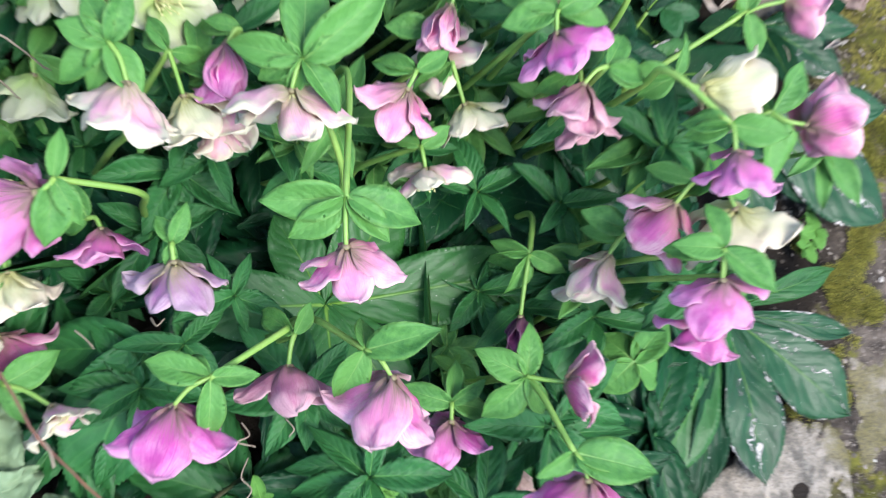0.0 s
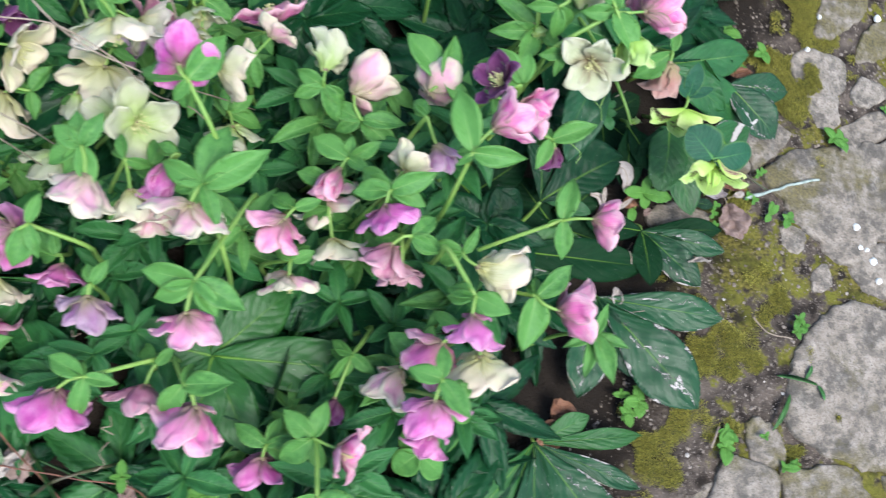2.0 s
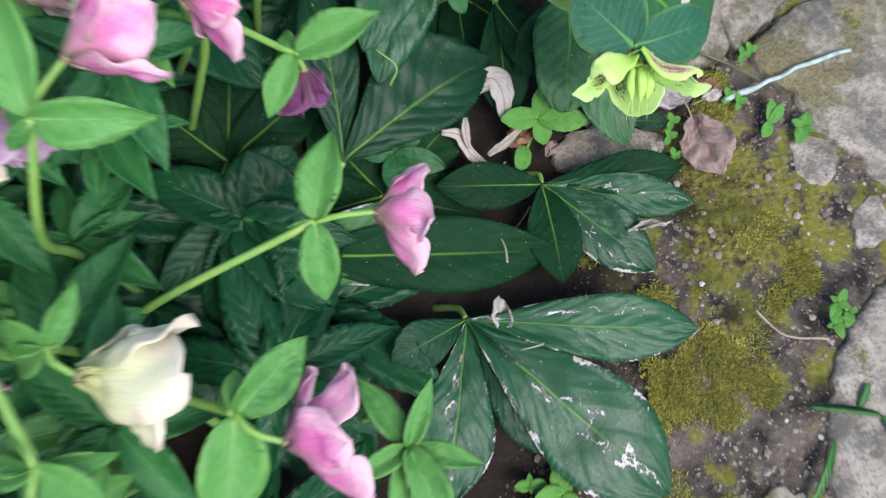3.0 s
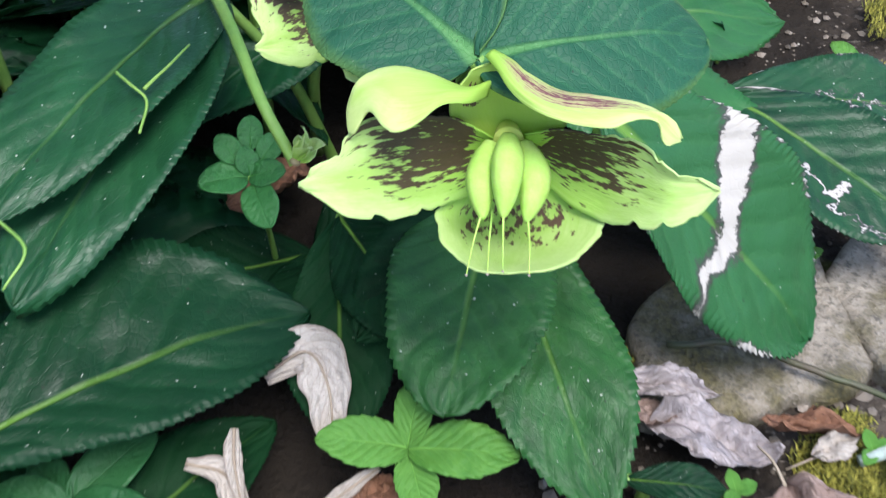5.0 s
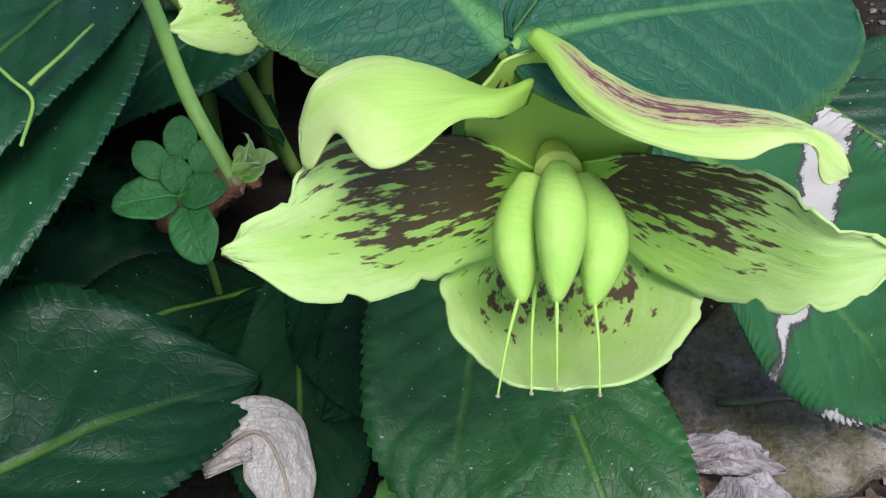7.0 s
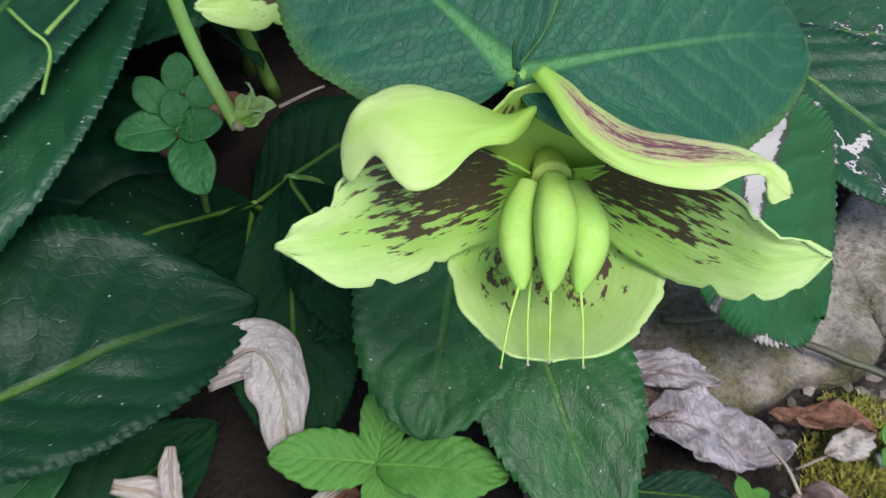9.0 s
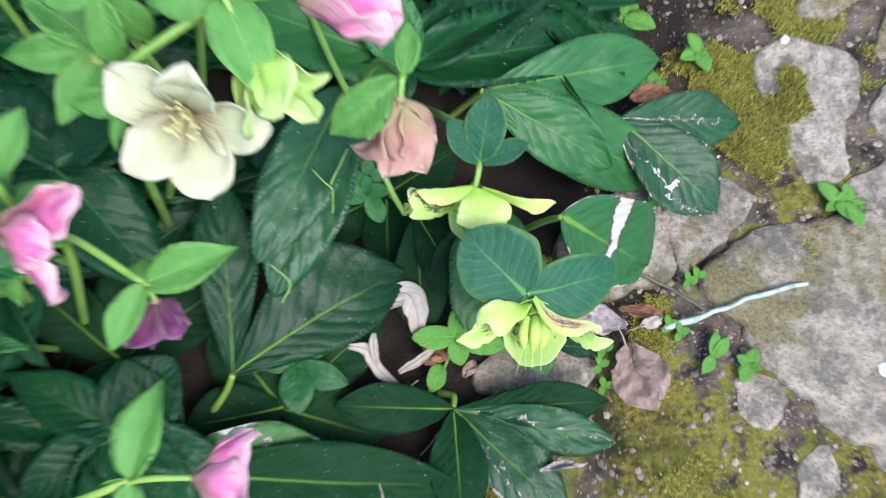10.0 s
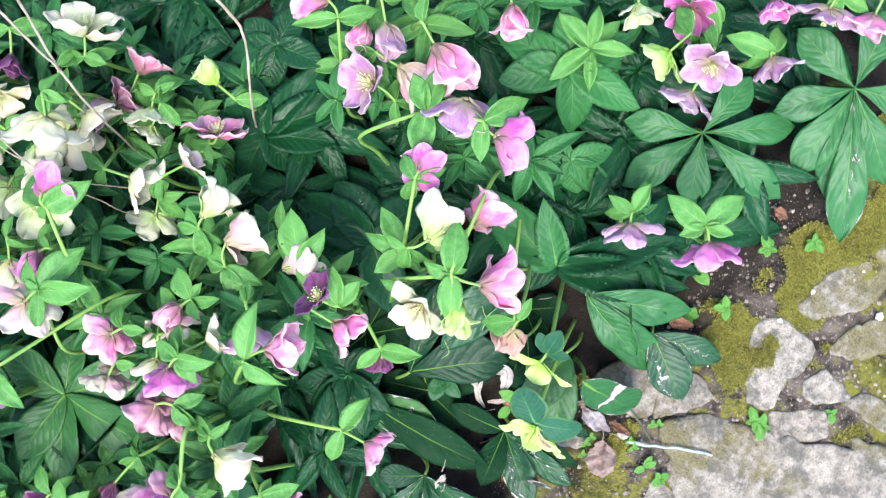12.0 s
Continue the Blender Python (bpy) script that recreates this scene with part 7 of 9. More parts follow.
lofted_tepal(behind, BEHIND, "hero_low", [(-4, -4, -6), (-12, -15, -15), (-12, -25, -12), (-5, -31, -7)], [(1, -4, -8), (2, -16, -20), (1.5, -26, -16), (1, -33, -8)], [(6, -4, -6), (16, -15, -14), (15, -25, -11), (7, -31, -7)], 0.3, 15.0, 0.6)
tagged(back_stem, "lime yellow hellebore flower blotched brown, nodding behind dark bracts", "hellebore", "flowering hellebores")
bud_stem = new("hellebore")
bud_stem.location = (-0.2180, 0.2200, -0.0120)
part("stem", tube([(-0.2180, 0.2200, -0.0120), (-0.2080, 0.1960, 0.0700), (-0.1880, 0.1440, 0.0980), (-0.1672, 0.1010, 0.1010), (-0.1524, 0.0690, 0.0970), (-0.1420, 0.0570, 0.0830)], 0.0024, 0.0017, 9, 10), MAT["stem"], bud_stem)
bud = bloom(bud_stem, (-0.1420, 0.0570, 0.0840), (0.55, 0.35, 0.75), 0.0085, "lime", 18, random.Random(17))
tagged(bud_stem, "thick green stem bent over to a small closed bud", "hellebore", "flowering hellebores")

# ---- large leaves round the lime flower ----
DARK = "large glossy dark green hellebore leaf beneath the lime flower"
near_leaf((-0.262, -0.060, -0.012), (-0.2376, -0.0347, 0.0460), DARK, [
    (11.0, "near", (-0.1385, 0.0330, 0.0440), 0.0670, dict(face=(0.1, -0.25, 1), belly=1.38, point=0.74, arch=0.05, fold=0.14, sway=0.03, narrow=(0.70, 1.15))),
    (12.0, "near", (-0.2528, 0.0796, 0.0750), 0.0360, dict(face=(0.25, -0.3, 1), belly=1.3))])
near_leaf((-0.150, 0.160, -0.012), (-0.1798, 0.1292, 0.0950), "dark green hellebore leaf, toned lighter for its sheen, strewn with pale specks", [
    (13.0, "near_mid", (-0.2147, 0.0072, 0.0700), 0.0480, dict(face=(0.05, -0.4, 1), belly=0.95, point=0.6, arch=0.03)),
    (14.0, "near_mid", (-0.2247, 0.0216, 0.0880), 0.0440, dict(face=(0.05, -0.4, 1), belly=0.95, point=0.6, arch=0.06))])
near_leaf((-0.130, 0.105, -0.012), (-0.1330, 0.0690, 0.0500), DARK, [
    (15.0, "near_shade", (-0.1255, -0.0022, 0.0200), 0.0350, dict(face=(0, -0.5, 1))),
    (16.0, "near_shade", (-0.1000, 0.0150, 0.0500), 0.0300, dict(face=(0, -0.5, 1)))])
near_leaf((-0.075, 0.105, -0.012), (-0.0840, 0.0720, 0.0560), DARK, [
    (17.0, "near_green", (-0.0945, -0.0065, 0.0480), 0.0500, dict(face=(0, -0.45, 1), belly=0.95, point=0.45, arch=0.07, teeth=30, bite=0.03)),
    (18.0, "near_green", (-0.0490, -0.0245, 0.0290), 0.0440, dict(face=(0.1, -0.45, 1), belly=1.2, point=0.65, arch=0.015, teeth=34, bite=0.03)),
    (19.0, "near_shade", (-0.1225, 0.0200, 0.0470), 0.0320, dict(face=(0, -0.5, 1)))])
near_leaf((-0.070, 0.075, -0.012), (-0.0540, 0.0500, 0.1100), "green hellebore leaf split by a bleached white tear", [
    (21.0, "split", (0.0193, 0.0535, 0.0150), 0.0790, dict(face=(0.45, -0.62, 0.8), belly=1.05, point=0.55, arch=0.04, teeth=44, bite=0.024, narrow=(0.62, 0.84)))])
near_leaf((-0.110, 0.160, -0.012), (-0.0950, 0.1430, 0.0740), "dark green hellebore leaf with bleached torn leaflets by the path", [
    (22.0, "broad_mid", (0.0296, 0.1094, 0.0220), 0.0500, dict(face=(0.2, -0.5, 1), belly=1.3)),
    (23.0, "broad_mid", (-0.0082, 0.1087, 0.0440), 0.0420, dict(face=(0.1, -0.5, 1), belly=1.3)),
    (24.0, "broad_mid", (0.0245, 0.1857, 0.0480), 0.0450, dict(face=(0.2, -0.4, 1), belly=1.3))])
near_leaf((-0.020, 0.160, -0.012), (-0.0040, 0.1400, 0.0480), "bleached and torn hellebore leaf overhanging the path", [
    (25.0, "near_torn", (0.0655, 0.0881, 0.0260), 0.0510, dict(face=(0.1, -0.3, 1), belly=1.2, teeth=40, bite=0.024)),
    (26.0, "near_torn", (0.0843, 0.1530, 0.0280), 0.0380, dict(face=(0.1, -0.3, 1), belly=1.2))])
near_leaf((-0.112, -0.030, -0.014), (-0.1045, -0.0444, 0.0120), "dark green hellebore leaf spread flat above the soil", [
    (31.0, "near_shade", (-0.0100, -0.0385, 0.0260), 0.0290, dict(face=(0, -0.25, 1), belly=1.5, point=0.85)),
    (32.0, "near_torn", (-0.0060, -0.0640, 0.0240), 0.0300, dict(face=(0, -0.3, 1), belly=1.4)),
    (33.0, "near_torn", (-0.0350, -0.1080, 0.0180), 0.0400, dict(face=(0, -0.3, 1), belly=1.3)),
    (34.0, "near_shade", (-0.1000, -0.1150, 0.0260), 0.0360, dict(face=(0, -0.3, 1), belly=1.3)),
    (35.0, "near_shade", (-0.1780, -0.0470, 0.0260), 0.0320, dict(face=(0, -0.3, 1), belly=1.2))])
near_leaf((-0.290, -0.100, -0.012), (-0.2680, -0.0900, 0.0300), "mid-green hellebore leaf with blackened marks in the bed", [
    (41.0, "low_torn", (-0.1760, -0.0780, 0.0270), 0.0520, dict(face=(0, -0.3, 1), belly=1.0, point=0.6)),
    (42.0, "near_shade", (-0.1020, -0.0920, 0.0220), 0.0480, dict(face=(0, -0.3, 1), belly=1.15, point=0.65)),
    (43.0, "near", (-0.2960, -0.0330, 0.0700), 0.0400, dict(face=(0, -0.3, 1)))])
near_leaf((-0.035, 0.004, -0.012), (-0.0420, -0.0010, 0.0120), "small reddish-edged leaflet above a stone", [(44.0, "near", (-0.0112, -0.0026, 0.0100), 0.0135, dict(face=(0, -0.3, 1)))])

# dark leaves added low over bare soil, shade painted into their green
near_leaf((-0.240, -0.045, -0.014), (-0.2100, -0.0450, 0.0000), "low hellebore leaf over the soil, shade put into its dark green", [
    (91.0, "near_shade", (-0.1500, 0.0150, 0.0120), 0.0380, dict(belly=1.1, point=0.7)),
    (92.0, "near_shade", (-0.2560, 0.0080, 0.0060), 0.0420, dict(belly=1.1, point=0.7)),
    (93.0, "near_shade", (-0.1480, -0.0620, 0.0050), 0.0460, dict(belly=1.1, point=0.7)),
    (94.0, "near_shade", (-0.2680, -0.0600, 0.0060), 0.0420, dict(belly=1.1, point=0.7))])
near_leaf((-0.152, 0.108, -0.014), (-0.1500, 0.0980, 0.0020), "low hellebore leaf over the soil, shade put into its dark green", [
    (95.0, "near_shade", (-0.2080, 0.0640, 0.0080), 0.0380, dict(belly=1.1, point=0.7)),
    (96.0, "near_shade", (-0.1000, 0.0560, 0.0120), 0.0360, dict(belly=1.1, point=0.7)),
    (97.0, "near_shade", (-0.1060, 0.1260, 0.0180), 0.0380, dict(belly=1.1, point=0.7)),
    (98.0, "near_shade", (-0.1480, 0.0420, 0.0080), 0.0340, dict(belly=1.1, point=0.7))])
near_leaf((-0.312, -0.018, -0.014), (-0.3100, -0.0200, 0.0080), "low hellebore leaf over the soil, shade put into its dark green", [
    (99.0, "near_shade", (-0.2460, 0.0300, 0.0200), 0.0420, dict(belly=1.1, point=0.7)),
    (100.0, "near_shade", (-0.3700, 0.0260, 0.0220), 0.0420, dict(belly=1.1, point=0.7)),
    (101.0, "near_shade", (-0.2700, -0.0820, 0.0150), 0.0400, dict(belly=1.1, point=0.7)),
    (102.0, "near_shade", (-0.3400, -0.0900, 0.0180), 0.0400, dict(belly=1.1, point=0.7)),
    (103.0, "near_shade", (-0.3050, 0.0560, 0.0200), 0.0400, dict(belly=1.1, point=0.7))])
WEDGE = dict(belly=1.55, point=0.82, arch=0.05, teeth=36, bite=0.022)
TATTERED = "dark green hellebore leaf with tattered whitish edges, flat beside the path"
near_leaf((-0.180, -0.120, -0.012), (-0.1650, -0.1350, 0.0280), TATTERED, [
    (51.0, "near_torn", (-0.0190, -0.1510, 0.0420), 0.0440, WEDGE),
    (52.0, "near_torn", (-0.0430, -0.2520, 0.0200), 0.0720, WEDGE),
    (53.0, "near_torn", (-0.1850, -0.2500, 0.0200), 0.0480, WEDGE),
    (54.0, "near", (-0.2150, -0.1600, 0.0380), 0.0320, WEDGE),
    (55.0, "near", (-0.1080, -0.2250, 0.0180), 0.0420, WEDGE)])
near_leaf((-0.250, -0.285, -0.012), (-0.2340, -0.3020, 0.0200), TATTERED, [
    (56.0, "near_torn", (-0.1380, -0.4130, 0.0150), 0.0600, WEDGE),
    (57.0, "near_torn", (-0.2360, -0.4520, 0.0130), 0.0560, WEDGE),
    (58.0, "near_green", (-0.3420, -0.4320, 0.0200), 0.0560, WEDGE),
    (59.0, "near_torn", (-0.1130, -0.3450, 0.0200), 0.0230, WEDGE),
    (60.0, "near_green", (-0.1110, -0.2860, 0.0200), 0.0240, WEDGE),
    (61.0, "near", (-0.3030, -0.4500, 0.0120), 0.0380, WEDGE),
    (62.0, "near_green", (-0.1750, -0.2700, 0.0300), 0.0280, WEDGE)])
near_leaf((-0.600, -0.215, -0.012), (-0.5830, -0.2460, 0.0780), "broad mid-green hellebore leaf with serrated leaflets in the bed", [
    (63.0, "near_green", (-0.4110, -0.2480, 0.0790), 0.0560, dict(belly=1.1, point=0.7, arch=0.06, teeth=40, bite=0.02)),
    (64.0, "near_green", (-0.5120, -0.1730, 0.0800), 0.0540, dict(belly=1.1, point=0.7, arch=0.06, teeth=36, bite=0.02)),
    (65.0, "near_green", (-0.5360, -0.3400, 0.0700), 0.0480, dict(belly=1.1, point=0.7, arch=0.06, teeth=36, bite=0.02)),
    (66.0, "near_green", (-0.6790, -0.2310, 0.0800), 0.0520, dict(belly=1.1, point=0.7, arch=0.06, teeth=36, bite=0.02)),
    (67.0, "near_green", (-0.6060, -0.1750, 0.0800), 0.0400, dict(belly=1.1, point=0.7, arch=0.06, teeth=36, bite=0.02)),
    (68.0, "near_green", (-0.5960, -0.3380, 0.0750), 0.0500, dict(belly=1.1, point=0.7, arch=0.06, teeth=36, bite=0.02))])
OBOVATE = dict(belly=1.7, point=0.9, arch=0.09, teeth=26, bite=0.016)
LONG = "mid-green hellebore leaf with long wedge-shaped leaflets on pale ribs"
near_leaf((-0.080, 0.392, -0.012), (-0.0615, 0.3763, 0.0740), LONG, [
    (71.0, "broad_mid", (0.0330, 0.4380, 0.0560), 0.0380, OBOVATE),
    (72.0, "broad_mid", (0.0580, 0.3550, 0.0440), 0.0400, OBOVATE),
    (73.0, "broad_mid", (-0.0340, 0.2980, 0.0420), 0.0400, OBOVATE),
    (74.0, "broad_mid", (-0.1150, 0.2810, 0.0500), 0.0420, OBOVATE),
    (75.0, "broad_mid", (-0.1500, 0.3480, 0.0700), 0.0400, OBOVATE),
    (76.0, "broad_mid", (-0.0410, 0.4620, 0.0760), 0.0400, OBOVATE)])
near_leaf((0.052, 0.525, -0.012), (0.0700, 0.5000, 0.0880), LONG, [
    (77.0, "broad_mid", (0.0560, 0.3850, 0.0520), 0.0480, OBOVATE),
    (78.0, "broad_torn", (0.1460, 0.3430, 0.0280), 0.0480, OBOVATE),
    (79.0, "broad_mid", (0.1640, 0.4300, 0.0380), 0.0500, OBOVATE),
    (80.0, "broad_mid", (0.1050, 0.3800, 0.0420), 0.0440, OBOVATE),
    (81.0, "broad_mid", (-0.0200, 0.5300, 0.1000), 0.0460, OBOVATE),
    (82.0, "broad_mid", (0.0640, 0.6000, 0.1000), 0.0460, OBOVATE),
    (83.0, "broad_mid", (0.1500, 0.5200, 0.0700), 0.0460, OBOVATE),
    (84.0, "broad_mid", (0.0000, 0.4350, 0.0800), 0.0420, OBOVATE)])

# ---- weeds, dry leaves, twigs and grass ----
weed(818, (-0.005, -0.291, 0.004), 0.0225, 4, 'weed', 0.75, 'small bright green weed seedling growing in the moss')
weed(258, (0.066, -0.309, 0.004), 0.0171, 3, 'weed', 0.75, 'small bright green weed seedling growing in the moss')
weed(246, (0.088, -0.008, 0.004), 0.0150, 4, 'weed', 0.75, 'small bright green weed seedling growing in the moss')
weed(197, (0.091, -0.148, 0.004), 0.0148, 4, 'weed', 0.75, 'small bright green weed seedling growing in the moss')
weed(842, (-0.123, -0.261, 0.004), 0.0178, 6, 'weed', 0.75, 'small bright green weed seedling growing in the moss')
weed(962, (-0.129, -0.240, 0.004), 0.0124, 4, 'weed', 0.75, 'small bright green weed seedling growing in the moss')
weed(117, (0.081, -0.303, 0.004), 0.0114, 3, 'weed', 0.75, 'small bright green weed seedling growing in the moss')
weed(299, (-0.052, -0.370, 0.004), 0.0068, 3, 'weed', 0.75, 'small bright green weed seedling growing in the moss')
weed(975, (-0.004, -0.274, 0.006), 0.0185, 5, 'weed', 0.75, 'small bright green weed seedling growing in the moss')
weed(571, (0.043, -0.276, 0.006), 0.0112, 3, 'weed', 0.75, 'small bright green weed seedling growing in the moss')
weed(626, (-0.109, -0.247, 0.006), 0.0201, 6, 'weed', 0.75, 'small bright green weed seedling growing in the moss')
weed(243, (-0.109, -0.231, 0.006), 0.0119, 4, 'weed', 0.75, 'small bright green weed seedling growing in the moss')
weed(148, (0.094, -0.134, 0.006), 0.0126, 4, 'weed', 0.75, 'small bright green weed seedling growing in the moss')
weed(569, (0.156, 0.107, 0.006), 0.0176, 4, 'weed', 0.75, 'small bright green weed seedling growing in the moss')
weed(676, (0.166, 0.105, 0.004), 0.0160, 4, 'weed', 0.75, 'small bright green weed seedling growing in the moss')
weed(871, (0.102, -0.140, 0.004), 0.0110, 3, 'weed', 0.75, 'small bright green weed seedling growing in the moss')
weed(286, (0.233, 0.158, 0.004), 0.0149, 3, 'weed', 0.75, 'small bright green weed seedling growing in the moss')
weed(29, (0.124, 0.334, 0.006), 0.0193, 5, 'weed', 0.75, 'small bright green weed seedling growing in the moss')
weed(855, (0.078, 0.302, 0.006), 0.0180, 5, 'weed', 0.75, 'small bright green weed seedling growing in the moss')
weed(980, (0.065, 0.213, 0.006), 0.0160, 7, 'weed', 0.75, 'small bright green weed seedling growing in the moss')
weed(176, (0.012, 0.236, 0.006), 0.0208, 6, 'weed', 0.75, 'small bright green weed seedling growing in the moss')
weed(811, (0.031, 0.183, 0.006), 0.0165, 5, 'weed', 0.75, 'small bright green weed seedling growing in the moss')
weed(89, (-0.592, -0.398, 0.090), 0.0341, 8, 'weed', 0.7, 'bright green weed clump with small oval leaves')
weed(564, (-0.581, -0.385, 0.100), 0.0247, 6, 'weed', 0.7, 'bright green weed clump with small oval leaves')
weed(797, (-0.517, -0.418, 0.070), 0.0284, 9, 'weed', 0.7, 'bright green weed clump with small oval leaves')
weed(266, (-0.525, -0.398, 0.060), 0.0230, 7, 'weed', 0.7, 'bright green weed clump with small oval leaves')
weed(546, (-0.656, -0.370, 0.080), 0.0164, 4, 'weed', 0.7, 'bright green weed clump with small oval leaves')
weed(480, (-0.889, -0.121, 0.050), 0.0333, 8, 'bract', 0.7, 'bright green weed clump with small oval leaves')
weed(209, (-0.897, -0.198, 0.050), 0.0380, 8, 'bract', 0.7, 'bright green weed clump with small oval leaves')
weed(231, (-0.888, -0.151, 0.060), 0.0300, 8, 'bract', 0.7, 'bright green weed clump with small oval leaves')
weed(196, (-0.508, -0.312, 0.100), 0.0171, 4, 'weed', 0.7, 'bright green weed clump with small oval leaves')
weed(73, (-0.609, -0.405, 0.060), 0.0279, 7, 'weed', 0.7, 'bright green weed clump with small oval leaves')
weed(82, (-0.501, -0.430, 0.060), 0.0287, 8, 'weed', 0.7, 'bright green weed clump with small oval leaves')
weed(865, (-0.877, -0.197, 0.040), 0.0330, 6, 'bract', 0.7, 'bright green weed clump with small oval leaves')
weed(204, (-0.263, 0.210, 0.060), 0.0372, 6, 'mid', 0.5, 'low green shoot with oval leaves in the bed')
weed(713, (-0.085, 0.251, 0.100), 0.0390, 6, 'mid', 0.5, 'low green shoot with oval leaves in the bed')
weed(573, (-0.454, -0.049, 0.150), 0.0316, 6, 'mid', 0.5, 'low green shoot with oval leaves in the bed')
weed(922, (-0.370, 0.027, 0.120), 0.0290, 5, 'mid', 0.5, 'low green shoot with oval leaves in the bed')
weed(448, (-0.518, -0.027, 0.100), 0.0396, 6, 'mid', 0.5, 'low green shoot with oval leaves in the bed')
weed(609, (-0.556, -0.054, 0.100), 0.0363, 6, 'mid', 0.5, 'low green shoot with oval leaves in the bed')
dry_leaf(89, (-0.2117, -0.2529, 0.0200), (-0.1911, -0.2828, 0.0150), 0.0309, 'brown_dry', 'broad', 'curled dark brown dead leaf under the hellebores')
dry_leaf(97, (-0.1442, -0.1225, 0.0350), (-0.1411, -0.1472, 0.0300), 0.0127, 'pale_dry', 'bract', 'small pale dry leaf caught among hellebore leaves')
dry_leaf(590, (-0.1062, -0.1337, 0.0200), (-0.0842, -0.1303, 0.0200), 0.0111, 'brown_dry', 'bract', 'small brown dry leaf on the soil')
dry_leaf(472, (-0.0545, -0.0826, 0.0300), (-0.0243, -0.0774, 0.0300), 0.0056, 'pale_dry', 'bract', 'torn white leaf edge on a hellebore leaf')
dry_leaf(847, (-0.2223, -0.2773, 0.0200), (-0.2056, -0.3087, 0.0150), 0.0396, 'brown_dry', 'broad', 'curled dark brown dead leaf under the hellebores')
dry_leaf(938, (0.0083, 0.1636, 0.0300), (0.0375, 0.1733, 0.0300), 0.0141, 'brown_dry', 'bract', 'small brown dry leaf caught in the foliage')
dry_leaf(800, (0.0627, 0.3464, 0.0120), (0.0827, 0.3443, 0.0120), 0.0152, 'brown_dry', 'bract', 'small reddish dry leaf on the moss')
dry_leaf(803, (-0.7591, -0.3334, 0.0500), (-0.7528, -0.3768, 0.0400), 0.0274, 'dry', 'bract', 'withered brown leaf hanging in the undergrowth')
dry_leaf(550, (-0.6581, -0.3649, 0.0500), (-0.6453, -0.4047, 0.0400), 0.0168, 'dry', 'bract', 'withered brown leaf hanging in the undergrowth')
dry_leaf(996, (-0.4685, -0.3924, 0.0800), (-0.4736, -0.4362, 0.0500), 0.0288, 'dry', 'bract', 'withered grey-brown leaf hanging in the undergrowth')
dry_leaf(109, (-0.8452, -0.3409, 0.1000), (-0.7893, -0.3247, 0.1100), 0.0408, 'withered', 'broad', 'pale green withering leaf low in the bed')
dry_leaf(278, (-0.8081, -0.3743, 0.0800), (-0.7797, -0.3434, 0.0900), 0.0390, 'withered', 'broad', 'dull green rounded leaf low in the bed')
dry_leaf(455, (-0.8772, -0.2032, 0.0600), (-0.8846, -0.1714, 0.0700), 0.0379, 'withered', 'broad', 'pale green rounded leaf low in the bed')
dry_leaf(642, (-0.8167, -0.3328, 0.0900), (-0.8056, -0.2722, 0.1000), 0.0390, 'withered', 'broad', 'pale grey-green withering leaf low in the bed')
dry_leaf(795, (-0.7705, -0.3679, 0.0700), (-0.7906, -0.3363, 0.0750), 0.0372, 'withered', 'broad', 'pale grey-green withering leaf low in the bed')
dry_leaf(941, (-0.9108, -0.3642, 0.0500), (-0.8817, -0.3407, 0.0550), 0.0388, 'withered', 'broad', 'pale grey-green withering leaf low in the bed')
dry_leaf(565, (-0.8053, -0.3888, 0.0500), (-0.7960, -0.3724, 0.0550), 0.0186, 'pale_dry', 'broad', 'bleached dry leaf scrap on the soil')
dry_leaf(998, (-0.7707, -0.3771, 0.0600), (-0.7524, -0.3491, 0.0700), 0.0160, 'pale_dry', 'broad', 'bleached dry leaf scrap caught on a stem')
dry_leaf(124, (-0.9058, -0.3568, 0.0300), (-0.8734, -0.3314, 0.0400), 0.0422, 'dry', 'broad', 'grey withered leaf on the soil')
dry_leaf(359, (-0.8606, -0.3585, 0.0300), (-0.8176, -0.3396, 0.0400), 0.0428, 'dry', 'broad', 'grey withered leaf on the soil')
twig([(-0.849, 0.021, 0.280), (-0.802, -0.004, 0.280), (-0.744, -0.002, 0.270), (-0.694, -0.019, 0.250), (-0.660, -0.024, 0.200), (-0.615, -0.022, 0.150), (-0.568, -0.010, 0.000)], 0.0009, 0.0006, 'twig', 'thin dry bramble twig trailing over the flowers')
twig([(-0.873, 0.021, 0.280), (-0.868, -0.022, 0.280), (-0.832, -0.074, 0.260), (-0.784, -0.091, 0.200), (-0.744, -0.054, 0.000)], 0.0009, 0.0006, 'twig', 'thin dry bramble twig trailing over the flowers')
twig([(-0.884, -0.006, 0.280), (-0.822, -0.061, 0.270), (-0.767, -0.075, 0.200), (-0.717, -0.029, 0.000)], 0.0009, 0.0007, 'twig', 'thin dry bramble twig trailing over the flowers')
twig([(-0.767, 0.015, 0.280), (-0.730, -0.011, 0.270), (-0.694, -0.021, 0.250), (-0.642, -0.013, 0.200), (-0.544, 0.054, 0.000)], 0.0009, 0.0007, 'twig', 'thin dry bramble twig trailing over the flowers')
twig([(-0.879, 0.010, 0.280), (-0.880, -0.032, 0.270), (-0.872, -0.065, 0.240), (-0.863, -0.056, 0.150), (-0.846, -0.027, 0.000)], 0.0009, 0.0007, 'twig', 'thin dry bramble twig trailing over the flowers')
twig([(-0.819, 0.015, 0.280), (-0.826, -0.007, 0.280), (-0.858, -0.008, 0.270), (-0.871, -0.011, 0.200), (-0.874, 0.040, 0.000)], 0.0009, 0.0007, 'twig', 'thin dry bramble twig trailing over the flowers')
